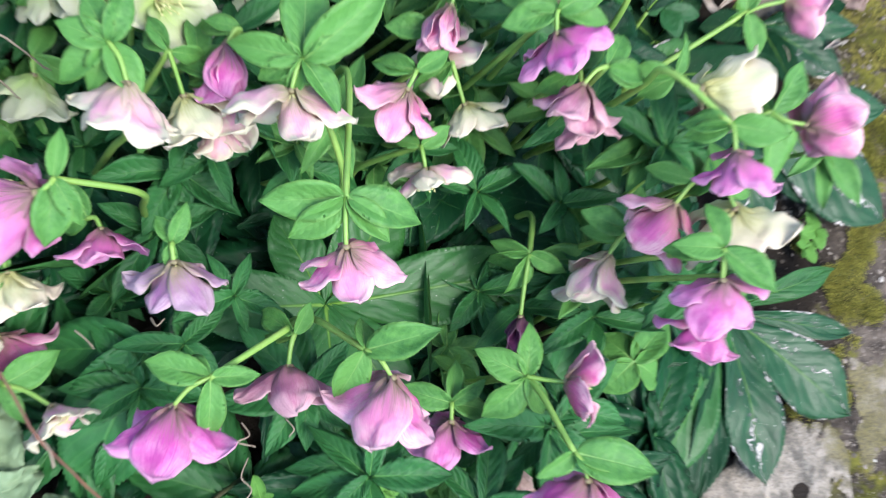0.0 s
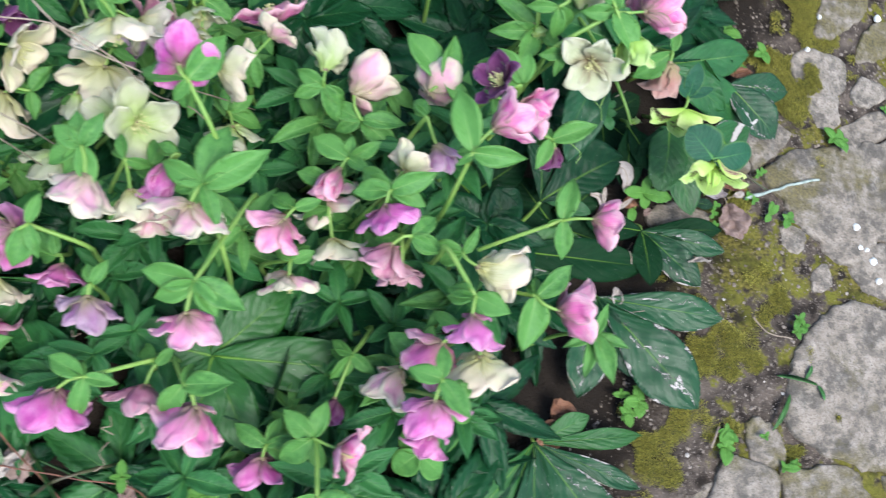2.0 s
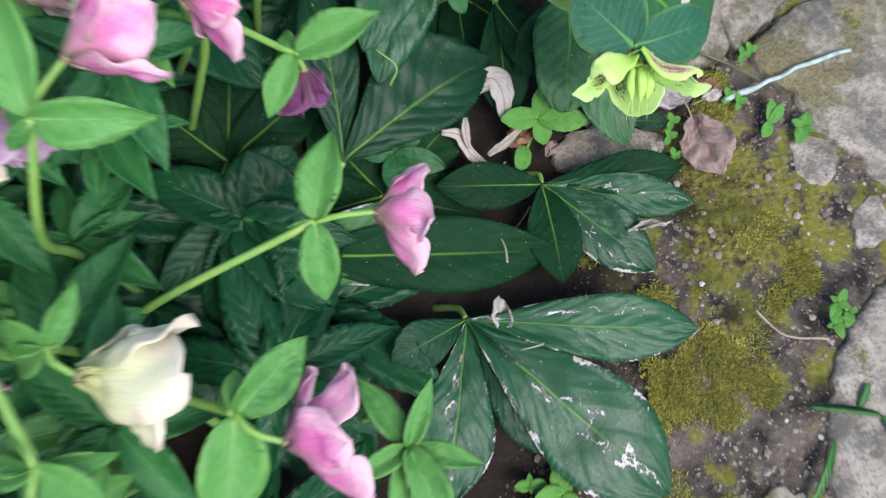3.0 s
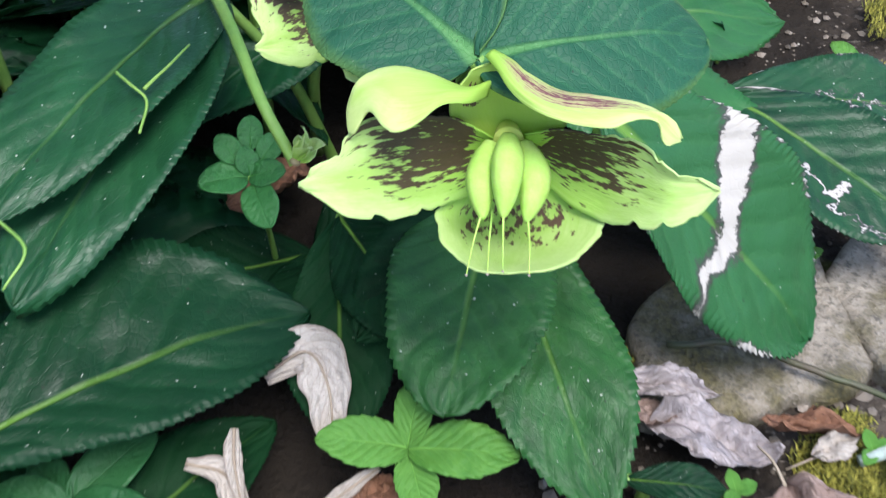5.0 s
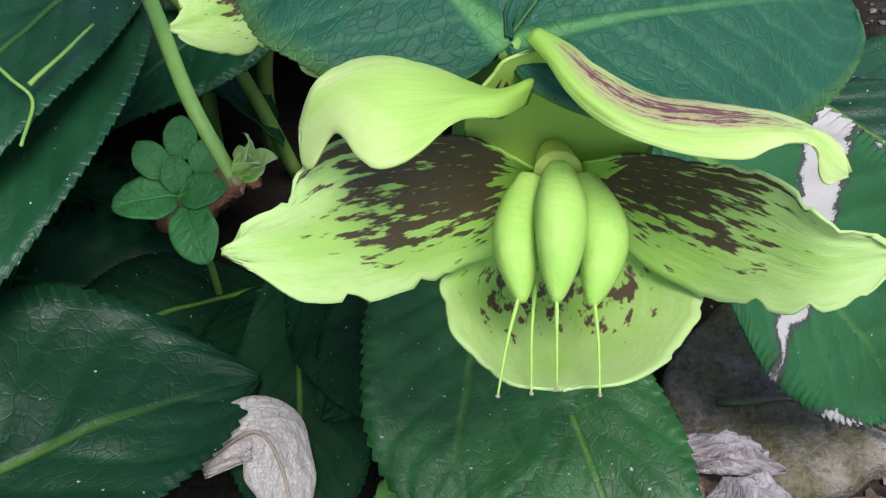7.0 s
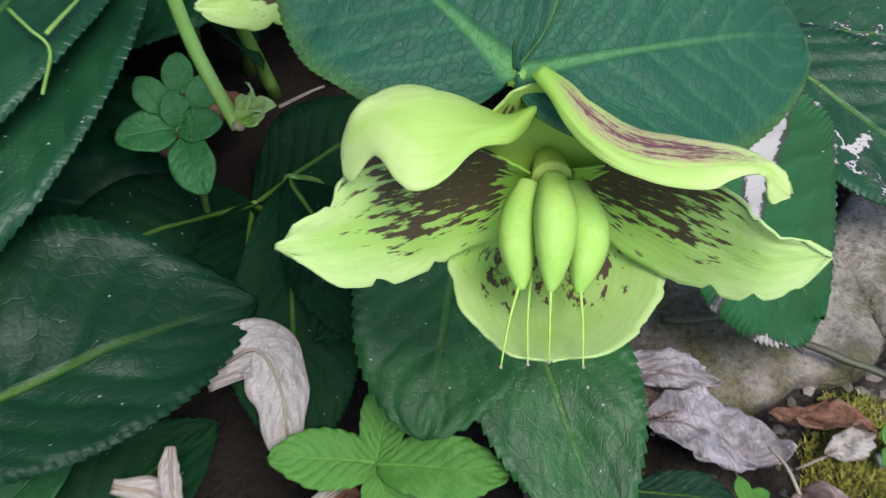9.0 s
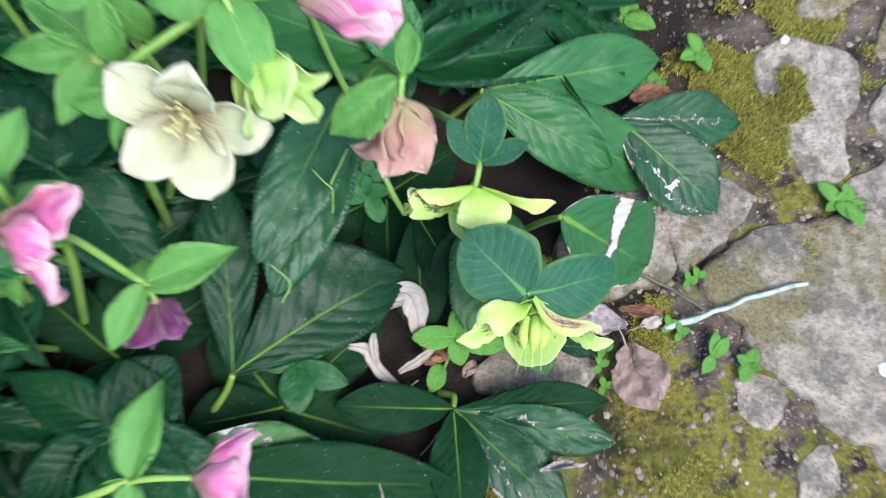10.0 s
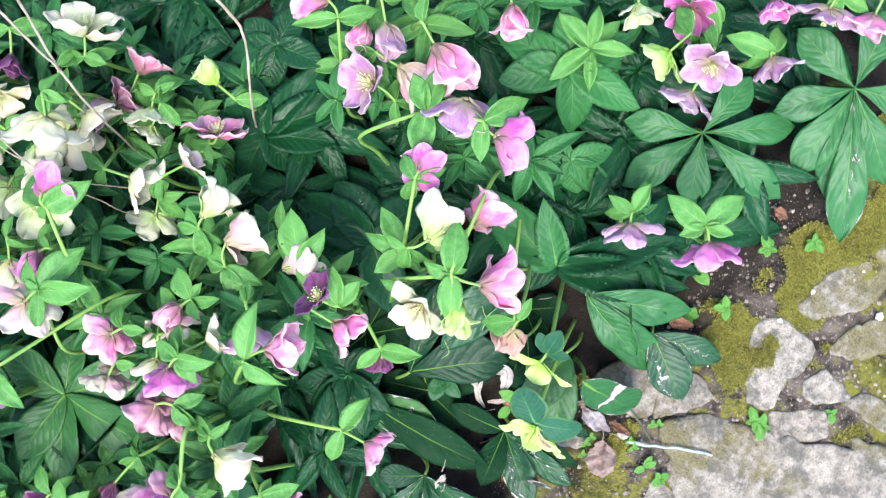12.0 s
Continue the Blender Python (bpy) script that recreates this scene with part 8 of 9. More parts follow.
twig([(-0.888, -0.048, 0.260), (-0.869, -0.077, 0.260), (-0.848, -0.100, 0.240), (-0.823, -0.092, 0.200), (-0.809, -0.055, 0.000)], 0.0012, 0.001, 'redtwig', 'thin reddish dry stem among the flowers')
twig([(-0.868, -0.089, 0.000), (-0.842, -0.194, 0.160), (-0.802, -0.267, 0.180), (-0.773, -0.330, 0.150), (-0.701, -0.402, -0.000)], 0.001, 0.0009, 'redtwig', 'long thin reddish-brown dry stem in the undergrowth')
twig([(-0.856, -0.371, 0.000), (-0.781, -0.366, 0.070), (-0.719, -0.372, 0.080), (-0.652, -0.378, 0.070), (-0.617, -0.392, 0.000)], 0.0009, 0.0008, 'redtwig', 'long thin reddish-brown dry stem in the undergrowth')
twig([(-0.750, -0.388, 0.000), (-0.709, -0.374, 0.080), (-0.658, -0.350, 0.030)], 0.002, 0.0016, 'darkstem', 'dark rotting stem in the undergrowth')
twig([(-0.609, 0.233, 0.220), (-0.564, 0.213, 0.200), (-0.531, 0.155, 0.160), (-0.539, 0.125, 0.000)], 0.0018, 0.0014, 'twig', 'bare pale twig hanging over the plants')
twig([(-0.760, 0.127, 0.300), (-0.684, 0.079, 0.280), (-0.648, 0.056, 0.200), (-0.646, 0.039, 0.000)], 0.0016, 0.0012, 'twig', 'bare pale twig hanging over the plants')
twig([(-0.773, 0.107, 0.300), (-0.726, 0.091, 0.280), (-0.689, 0.079, 0.270), (-0.790, 0.079, 0.000)], 0.0016, 0.0012, 'twig', 'bare pale twig hanging over the plants')
twig([(0.034, -0.136, 0.012), (0.052, -0.154, 0.012), (0.083, -0.159, 0.010)], 0.0009, 0.0007, 'twig', 'dry grass stalk lying on the moss')
twig([(-0.024, -0.293, 0.008), (-0.017, -0.278, 0.008), (-0.013, -0.269, 0.008)], 0.0016, 0.001, 'twig', 'dry grass stalk lying on the moss')
twig([(-0.668, -0.324, 0.152), (-0.665, -0.333, 0.156), (-0.673, -0.335, 0.154), (-0.662, -0.340, 0.152)], 0.0005, 0.0004, 'twig', 'thin pale dead flower thread lying on a leaf')
twig([(-0.667, -0.345, 0.140), (-0.673, -0.355, 0.142), (-0.668, -0.364, 0.140), (-0.676, -0.372, 0.138)], 0.0005, 0.0004, 'twig', 'thin pale dead flower thread lying on a leaf')
twig([(-0.709, -0.248, 0.152), (-0.707, -0.254, 0.156), (-0.701, -0.250, 0.154)], 0.0005, 0.0004, 'twig', 'thin pale dead flower thread lying on a leaf')
twig([(-0.727, -0.365, 0.140), (-0.733, -0.375, 0.142), (-0.730, -0.380, 0.140)], 0.0005, 0.0004, 'twig', 'thin pale dead flower thread lying on a leaf')
twig([(-0.639, -0.327, 0.152), (-0.636, -0.335, 0.156), (-0.640, -0.339, 0.154)], 0.0005, 0.0004, 'twig', 'thin pale dead flower thread lying on a leaf')
LOBED = "bright green lobed weed under the lime flower"
MOSSY = "small bright green weed seedling growing in the moss"


def leafy_weed(root, at, leaves, mat, label, teeth=7, bite=0.05):
    """A seedling whose leaves each reach their own way. leaves: (tip, width) each."""
    rng = random.Random(int(abs(at[0]) * 10000))
    top = new("weed")
    top.location = root
    part("weed_stalk", tube([root, Vector(root).lerp(Vector(at), 0.5) + Vector((0.001, 0.001, 0)), at], 0.0012, 0.0009, 6, 4), MAT["stem"], top)
    for tip, width in leaves:
        leaf = leaflet(top, rng.uniform(0, 9), mat, at, tip, width, (rng.uniform(-.2, .2), -0.35, 1), 0.95, 0.6, 0.07, 0.2, teeth, bite)
        leaf.name = "weed_leaf"
    return tagged(top, label, "weed", "weeds and seedlings")


leafy_weed((-0.1100, -0.0180, -0.012), (-0.1060, -0.0020, 0.0250), [((-0.1020, 0.0170, 0.0380), 0.0125), ((-0.1325, -0.0045, 0.0320), 0.0155), ((-0.0728, -0.0066, 0.0300), 0.0170), ((-0.1000, -0.0170, 0.0140), 0.0130)], "weed", LOBED)
leafy_weed((-0.1180, -0.0300, -0.012), (-0.1130, -0.0160, 0.0080), [((-0.1185, -0.0340, 0.0090), 0.0125)], "weed", LOBED)
ROUNDED = "small green rounded seedling beneath the hellebore leaves"
sprig = new("weed")
sprig.location = (-0.1640, 0.0950, -0.0120)
part("weed_stalk", tube([(-0.1640, 0.0950, -0.0120), (-0.1630, 0.0880, 0.0250), (-0.1630, 0.0800, 0.0540)], 0.0012, 0.0009, 6, 5), MAT["stem"], sprig)
for k, (x, y, z, ln, wide) in enumerate(((-0.1716, 0.0765, 0.0575, 0.013, 0.0105), (-0.1582, 0.0698, 0.0534, 0.015, 0.0100), (-0.1575, 0.0800, 0.0581, 0.011, 0.0080), (-0.1712, 0.0861, 0.0630, 0.009, 0.0070), (-0.1645, 0.0925, 0.0650, 0.009, 0.0070), (-0.1575, 0.0890, 0.0620, 0.009, 0.0070), (-0.1650, 0.0840, 0.0600, 0.008, 0.0065))):
    mid, hub = Vector((x, y, z)), Vector((-0.1635, 0.0805, 0.0560))
    out = (mid - hub).normalized() * ln * 0.62
    leaflet(sprig, 1.7 * k, "sprig", mid - out, mid + out, 1.25 * wide, (0.1 * (k - 3), -0.4, 1), 0.95, 0.5, 0.06, 0.15, 6, 0.01).name = "weed_leaf"
    part("leaf_stalk", tube([hub, hub.lerp(mid - out, 0.5) + Vector((0, 0, -0.001)), mid - out], 0.0005, 0.0005, 5, 3), MAT["stem"], sprig)
tagged(sprig, ROUNDED, "weed", "weeds and seedlings")
leafy_weed((-0.2020, -0.0260, -0.012), (-0.2030, -0.0225, 0.0190), [((-0.1985, -0.0530, 0.0220), 0.0210), ((-0.1700, -0.0330, 0.0220), 0.0180), ((-0.1830, 0.0025, 0.0220), 0.0170), ((-0.2265, -0.0190, 0.0200), 0.0130), ((-0.2190, -0.0060, 0.0200), 0.0130)], "seedling", "dark green rounded seedling beneath the hellebore leaves", 6, 0.004)
for spot in ((-0.0087, -0.0024, 0.010), (-0.0105, -0.0120, 0.006), (-0.0076, -0.0255, 0.004), (0.0351, 0.0157, 0.008), (0.0425, 0.0108, 0.008), (0.0271, 0.0984, 0.008), (0.0496, 0.0458, 0.008), (0.0560, 0.0500, 0.006)):
    leafy_weed((spot[0], spot[1], -0.010), spot, [((spot[0] + 0.006, spot[1] + 0.002, spot[2] + 0.002), 0.0050), ((spot[0] - 0.004, spot[1] - 0.006, spot[2] + 0.001), 0.0050), ((spot[0] - 0.002, spot[1] + 0.006, spot[2] + 0.003), 0.0045)], "weed", MOSSY)
leafy_weed((0.0660, -0.0060, -0.010), (0.0640, -0.0040, 0.0060), [((0.0560, -0.0150, 0.0080), 0.0090), ((0.0740, 0.0080, 0.0090), 0.0090), ((0.0660, 0.0120, 0.0100), 0.0080)], "weed", MOSSY)
dry_leaf(721, (0.0055, 0.0015, 0.0120), (0.0250, -0.0410, 0.0060), 0.0380, 'dry', 'bract', 'fallen dry leaf, greyish pink-brown, lying on the mossy soil')
dry_leaf(551, (0.0020, 0.0250, 0.0080), (0.0330, 0.0215, 0.0110), 0.0100, 'brown_dry', 'bract', 'small curled orange-brown dry leaf on the soil')
dry_leaf(78, (0.0170, 0.0150, 0.0060), (0.0320, 0.0210, 0.0090), 0.0100, 'pale_dry', 'bract', 'small crumpled pale dry leaf on the soil')
dry_leaf(102, (-0.0340, 0.0230, 0.0080), (0.0075, 0.0125, 0.0080), 0.0210, 'lilac_dry', 'broad', 'crumpled pale grey-lilac dry leaf on the soil')
dry_leaf(859, (-0.0440, 0.0390, 0.0100), (-0.0080, 0.0345, 0.0100), 0.0110, 'lilac_dry', 'bract', 'crumpled pale grey-lilac dry leaf on the soil')
dry_leaf(820, (-0.0420, 0.0290, 0.0060), (-0.0200, 0.0260, 0.0060), 0.0120, 'dry', 'bract', 'crumpled grey-brown dry leaf on the soil')
BLEACHED = 'bleached curled remains of a leaf under the hellebores'
curled_scrap([(-0.1709, -0.0099, 0.024), (-0.1589, -0.0119, 0.022), (-0.1515, -0.0226, 0.016), (-0.1390, -0.0312, 0.012)], 0.0095, 1.1, 1.0, BLEACHED)
curled_scrap([(-0.1561, -0.0036, 0.034), (-0.1556, -0.0110, 0.028), (-0.1530, -0.0200, 0.020)], 0.0060, 1.0, 2.0, BLEACHED)
curled_scrap([(-0.1501, 0.0140, 0.036), (-0.1380, 0.0209, 0.040), (-0.1303, 0.0109, 0.036), (-0.1281, -0.0024, 0.024)], 0.0180, 0.9, 3.0, BLEACHED)
curled_scrap([(-0.1389, -0.0229, 0.012), (-0.1277, -0.0156, 0.016), (-0.1145, -0.0057, 0.020)], 0.0070, 1.2, 4.0, BLEACHED)
dry_leaf(336, (-0.1240, -0.0150, 0.0060), (-0.1050, -0.0020, 0.0080), 0.0180, 'brown_dry', 'broad', 'brown dead leaf on the soil beneath the plants')
dry_leaf(870, (-0.0980, -0.0230, 0.0040), (-0.0900, -0.0120, 0.0060), 0.0080, 'dry', 'bract', 'brown dead leaf on the soil beneath the plants')
dry_leaf(337, (-0.1560, 0.1320, 0.0140), (-0.1860, 0.1120, 0.0140), 0.0260, 'brown_dry', 'broad', 'brown dead leaf on the soil beneath the plants')
twig([(0.0312, 0.0119, 0.0080), (0.0596, 0.0227, 0.0110), (0.0960, 0.0370, 0.0110), (0.1290, 0.0460, 0.0120)], 0.0022, 0.0014, 'lichen_stick', 'short dead stick covered in pale grey-green lichen on the path')
twig([(-0.0243, 0.0560, 0.0080), (0.0019, 0.0560, 0.0080), (0.0203, 0.0475, 0.0070), (0.0388, 0.0384, 0.0080), (0.0590, 0.0260, 0.0100)], 0.0013, 0.0010, 'darkstem', 'thin dark twig lying on the soil')
THREAD = 'thin pale dead flower thread lying on a leaf'
twig([(-0.1966, 0.0729, 0.1020), (-0.1900, 0.0660, 0.1030), (-0.1850, 0.0620, 0.1010), (-0.1841, 0.0493, 0.1000)], 0.0005, 0.0004, 'stem', THREAD)
twig([(-0.1860, 0.0650, 0.1030), (-0.1830, 0.0740, 0.1030), (-0.1780, 0.0870, 0.1030)], 0.0006, 0.0004, 'stem', THREAD)
twig([(-0.2173, 0.0196, 0.0950), (-0.2060, 0.0104, 0.0930), (-0.2099, -0.0001, 0.0880)], 0.0005, 0.0004, 'stem', THREAD)
grass_blade(959, (-0.773, -0.302, 0.000), (-0.885, -0.382, 0.160), 0.0082)
grass_blade(542, (-0.781, -0.295, 0.000), (-0.704, -0.407, 0.120), 0.0041)
grass_blade(57, (-0.723, -0.178, 0.000), (-0.765, -0.189, 0.140), 0.0043)
grass_blade(848, (-0.744, -0.200, 0.000), (-0.733, -0.197, 0.120), 0.0053)
grass_blade(863, (-0.668, -0.171, 0.000), (-0.763, -0.183, 0.120), 0.0049)
grass_blade(790, (-0.680, -0.293, 0.000), (-0.709, -0.279, 0.100), 0.0042)
grass_blade(997, (-0.482, -0.135, 0.000), (-0.515, -0.269, 0.150), 0.0035)
grass_blade(413, (-0.618, -0.397, 0.000), (-0.705, -0.367, 0.100), 0.0047)
grass_blade(769, (0.114, -0.211, 0.004), (0.066, -0.202, 0.012), 0.0053)
grass_blade(596, (0.114, -0.211, 0.004), (0.120, -0.226, 0.012), 0.0053)
grass_blade(968, (0.078, -0.224, 0.004), (0.056, -0.266, 0.014), 0.0059)
grass_blade(620, (0.098, -0.206, 0.004), (0.106, -0.190, 0.012), 0.0053)
grass_blade(543, (-0.862, -0.269, 0.000), (-0.830, -0.338, 0.100), 0.0050)
grass_blade(253, (-0.219, 0.487, 0.000), (-0.187, 0.408, 0.100), 0.0051)
grass_blade(224, (-0.196, 0.457, 0.000), (-0.186, 0.378, 0.100), 0.0051)
grass_blade(586, (-0.073, 0.208, 0.000), (-0.050, 0.166, 0.100), 0.0038)
lichen_spot(0, 0.18, -0.007, 0.0045)
lichen_spot(1, 0.183, -0.034, 0.004)
lichen_spot(2, 0.192, -0.036, 0.003)
lichen_spot(3, 0.2, -0.05, 0.005)
lichen_spot(4, 0.234, 0.29, 0.005)
lichen_spot(5, 0.205, -0.075, 0.004)
lichen_spot(6, 0.13, 0.23, 0.003)
lichen_spot(7, 0.12, -0.4, 0.006)
lichen_spot(8, 0.15, 0.28, 0.003)

# ---- lower storey of leaves that fills the bed ----
TAKEN = [(-0.12, -0.04), (-0.02, 0.16), (-0.17, -0.13), (-0.30, -0.07), (-0.24, -0.03), (-0.25, -0.04), (-0.26, 0.01), (-0.27, -0.07), (-0.16, 0.07), (-0.10, 0.07), (-0.08, 0.09), (-0.07, 0.11), (-0.14, 0.16), (-0.63, -0.28), (-0.71, -0.26), (-0.24, -0.31), (-0.22, -0.29), (-0.38, -0.34), (-0.06, 0.37), (-0.23, 0.37), (-0.18, 0.28), (-0.52, 0.14), (-0.56, 0.24), (0.06, 0.51), (0.06, 0.44), (-0.35, 0.08), (-0.46, -0.17), (-0.47, -0.22), (-0.39, -0.22), (-0.20, -0.13)]

# ---- leafy shoots between the flowers ----
leafy_shoot(5162, (-0.656, -0.242, 0.146), (-0.663, -0.195, -0.012), 5, 0.039, 'mid')
leafy_shoot(5163, (-0.636, -0.089, 0.129), (-0.651, -0.069, -0.012), 7, 0.053, 'mid')
leafy_shoot(5164, (-0.666, -0.082, 0.129), (-0.687, -0.060, -0.012), 5, 0.057, 'mid')
leafy_shoot(5165, (-0.427, -0.022, 0.109), (-0.453, -0.003, -0.012), 5, 0.053, 'mid')
leafy_shoot(5166, (-0.453, 0.045, 0.138), (-0.460, 0.063, -0.012), 5, 0.043, 'mid')
leafy_shoot(5167, (-0.498, -0.009, 0.138), (-0.527, 0.039, -0.012), 5, 0.053, 'bract')
leafy_shoot(5168, (-0.597, -0.107, 0.122), (-0.602, -0.087, -0.012), 7, 0.056, 'mid')
leafy_shoot(5169, (-0.650, -0.140, 0.129), (-0.663, -0.098, -0.012), 5, 0.051, 'mid')
leafy_shoot(5170, (-0.566, -0.136, 0.154), (-0.556, -0.139, -0.012), 5, 0.053, 'bract')
leafy_shoot(5171, (-0.450, -0.030, 0.125), (-0.453, -0.011, -0.012), 7, 0.056, 'bract')
leafy_shoot(5172, (-0.424, -0.086, 0.184), (-0.439, -0.045, -0.012), 5, 0.057, 'mid')
leafy_shoot(5173, (-0.454, -0.111, 0.120), (-0.462, -0.077, -0.012), 7, 0.049, 'bract')
leafy_shoot(5174, (-0.462, -0.096, 0.120), (-0.469, -0.061, -0.012), 7, 0.057, 'mid')
leafy_shoot(5175, (-0.502, -0.154, 0.120), (-0.524, -0.108, -0.012), 7, 0.039, 'mid')
leafy_shoot(5176, (-0.583, -0.149, 0.101), (-0.606, -0.118, -0.012), 5, 0.044, 'mid')
leafy_shoot(5177, (-0.511, -0.129, 0.084), (-0.497, -0.104, -0.012), 6, 0.040, 'mid')
leafy_shoot(5178, (-0.447, -0.126, 0.092), (-0.427, -0.134, -0.012), 7, 0.057, 'bract')
leafy_shoot(5179, (-0.530, -0.111, 0.078), (-0.555, -0.121, -0.012), 5, 0.046, 'mid')
leafy_shoot(5180, (-0.386, -0.161, 0.168), (-0.367, -0.115, -0.012), 7, 0.058, 'mid')
leafy_shoot(5181, (-0.465, -0.192, 0.123), (-0.462, -0.143, -0.012), 6, 0.049, 'mid')
leafy_shoot(5182, (-0.403, -0.144, 0.148), (-0.386, -0.135, -0.012), 6, 0.043, 'bract')
leafy_shoot(5183, (-0.410, -0.215, 0.138), (-0.401, -0.192, -0.012), 5, 0.047, 'mid')
leafy_shoot(5184, (-0.359, -0.198, 0.195), (-0.371, -0.168, -0.012), 6, 0.059, 'bract')
leafy_shoot(5185, (-0.355, -0.204, 0.207), (-0.372, -0.193, -0.012), 5, 0.059, 'mid')
leafy_shoot(5186, (-0.409, -0.300, 0.138), (-0.412, -0.292, -0.012), 5, 0.053, 'mid')
leafy_shoot(5187, (-0.398, -0.260, 0.138), (-0.418, -0.269, -0.012), 6, 0.051, 'bract')
leafy_shoot(5188, (-0.395, -0.272, 0.138), (-0.373, -0.233, -0.012), 7, 0.048, 'mid')
leafy_shoot(5189, (-0.469, -0.259, 0.088), (-0.476, -0.217, -0.012), 6, 0.051, 'mid')
leafy_shoot(5190, (-0.353, -0.307, 0.188), (-0.357, -0.265, -0.012), 7, 0.050, 'mid')
leafy_shoot(5191, (-0.440, -0.277, 0.088), (-0.454, -0.228, -0.012), 5, 0.046, 'mid')
leafy_shoot(5192, (-0.357, -0.297, 0.188), (-0.385, -0.272, -0.012), 6, 0.046, 'mid')
leafy_shoot(5193, (-0.430, -0.323, 0.046), (-0.452, -0.313, -0.012), 7, 0.039, 'mid')
leafy_shoot(5194, (-0.502, -0.294, 0.081), (-0.494, -0.301, -0.012), 6, 0.040, 'bract')
leafy_shoot(5195, (-0.446, -0.358, 0.135), (-0.454, -0.340, -0.012), 6, 0.050, 'mid')
leafy_shoot(5196, (-0.519, -0.410, 0.130), (-0.496, -0.418, -0.012), 7, 0.055, 'mid')
leafy_shoot(5197, (-0.460, -0.369, 0.135), (-0.469, -0.361, -0.012), 7, 0.050, 'mid')
leafy_shoot(5198, (-0.563, -0.354, 0.055), (-0.553, -0.308, -0.012), 5, 0.050, 'bract')
leafy_shoot(5199, (-0.597, -0.374, 0.157), (-0.622, -0.374, -0.012), 7, 0.049, 'mid')
leafy_shoot(5200, (-0.578, -0.363, 0.077), (-0.592, -0.316, -0.012), 6, 0.054, 'mid')
leafy_shoot(5201, (-0.621, -0.311, 0.129), (-0.594, -0.306, -0.012), 7, 0.056, 'mid')
leafy_shoot(5202, (-0.732, -0.300, 0.074), (-0.717, -0.251, -0.012), 5, 0.051, 'mid')
leafy_shoot(5203, (-0.721, -0.283, 0.104), (-0.744, -0.273, -0.012), 7, 0.051, 'mid')
leafy_shoot(5204, (-0.740, -0.300, 0.054), (-0.759, -0.261, -0.012), 5, 0.042, 'mid')
leafy_shoot(5205, (-0.802, -0.245, 0.045), (-0.801, -0.205, -0.012), 6, 0.059, 'mid')
leafy_shoot(5206, (-0.884, -0.271, 0.077), (-0.858, -0.253, -0.012), 5, 0.040, 'mid')
leafy_shoot(5207, (-0.749, -0.255, 0.040), (-0.724, -0.259, -0.012), 7, 0.046, 'mid')
leafy_shoot(5208, (-0.836, -0.264, 0.045), (-0.841, -0.230, -0.012), 5, 0.052, 'bract')
leafy_shoot(5209, (-0.850, -0.288, 0.049), (-0.878, -0.256, -0.012), 7, 0.053, 'bract')
leafy_shoot(5210, (-0.869, -0.283, 0.092), (-0.880, -0.286, -0.012), 6, 0.058, 'mid')
leafy_shoot(5211, (-0.725, -0.206, 0.052), (-0.746, -0.191, -0.012), 6, 0.044, 'mid')
leafy_shoot(5212, (-0.692, -0.174, 0.082), (-0.692, -0.179, -0.012), 6, 0.051, 'mid')
leafy_shoot(5213, (-0.691, -0.264, 0.128), (-0.697, -0.272, -0.012), 5, 0.039, 'mid')
leafy_shoot(5214, (-0.806, -0.044, 0.058), (-0.815, 0.001, -0.012), 7, 0.049, 'mid')
leafy_shoot(5215, (-0.821, -0.062, 0.083), (-0.798, -0.040, -0.012), 5, 0.038, 'mid')
leafy_shoot(5216, (-0.797, -0.130, 0.055), (-0.777, -0.126, -0.012), 5, 0.050, 'mid')
leafy_shoot(5217, (-0.622, -0.056, 0.137), (-0.606, -0.052, -0.012), 6, 0.045, 'mid')
leafy_shoot(5218, (-0.681, -0.021, 0.083), (-0.693, -0.013, -0.012), 7, 0.044, 'mid')
leafy_shoot(5219, (-0.645, -0.035, 0.050), (-0.674, -0.015, -0.012), 5, 0.053, 'mid')
leafy_shoot(5220, (-0.701, -0.046, 0.040), (-0.728, -0.012, -0.012), 6, 0.056, 'mid')
leafy_shoot(5221, (-0.766, -0.051, 0.040), (-0.761, -0.060, -0.012), 6, 0.039, 'bract')
leafy_shoot(5222, (-0.752, 0.065, 0.074), (-0.722, 0.086, -0.012), 5, 0.046, 'mid')
leafy_shoot(5223, (-0.711, 0.048, 0.065), (-0.700, 0.088, -0.012), 6, 0.059, 'bract')
leafy_shoot(5224, (-0.733, 0.015, 0.071), (-0.737, 0.046, -0.012), 7, 0.047, 'mid')
leafy_shoot(5225, (-0.748, 0.031, 0.074), (-0.772, 0.067, -0.012), 6, 0.042, 'mid')
leafy_shoot(5226, (-0.879, 0.059, 0.087), (-0.889, 0.056, -0.012), 7, 0.046, 'mid')
leafy_shoot(5227, (-0.860, 0.042, 0.111), (-0.866, 0.034, -0.012), 7, 0.050, 'bract')
leafy_shoot(5228, (-0.779, 0.033, 0.050), (-0.775, 0.033, -0.012), 6, 0.041, 'mid')
leafy_shoot(5229, (-0.801, -0.063, 0.048), (-0.784, -0.049, -0.012), 7, 0.039, 'bract')
leafy_shoot(5230, (-0.725, -0.090, 0.040), (-0.748, -0.066, -0.012), 5, 0.048, 'mid')
leafy_shoot(5231, (-0.659, -0.111, 0.129), (-0.661, -0.063, -0.012), 6, 0.045, 'mid')
leafy_shoot(5232, (-0.681, -0.179, 0.082), (-0.698, -0.185, -0.012), 6, 0.046, 'mid')
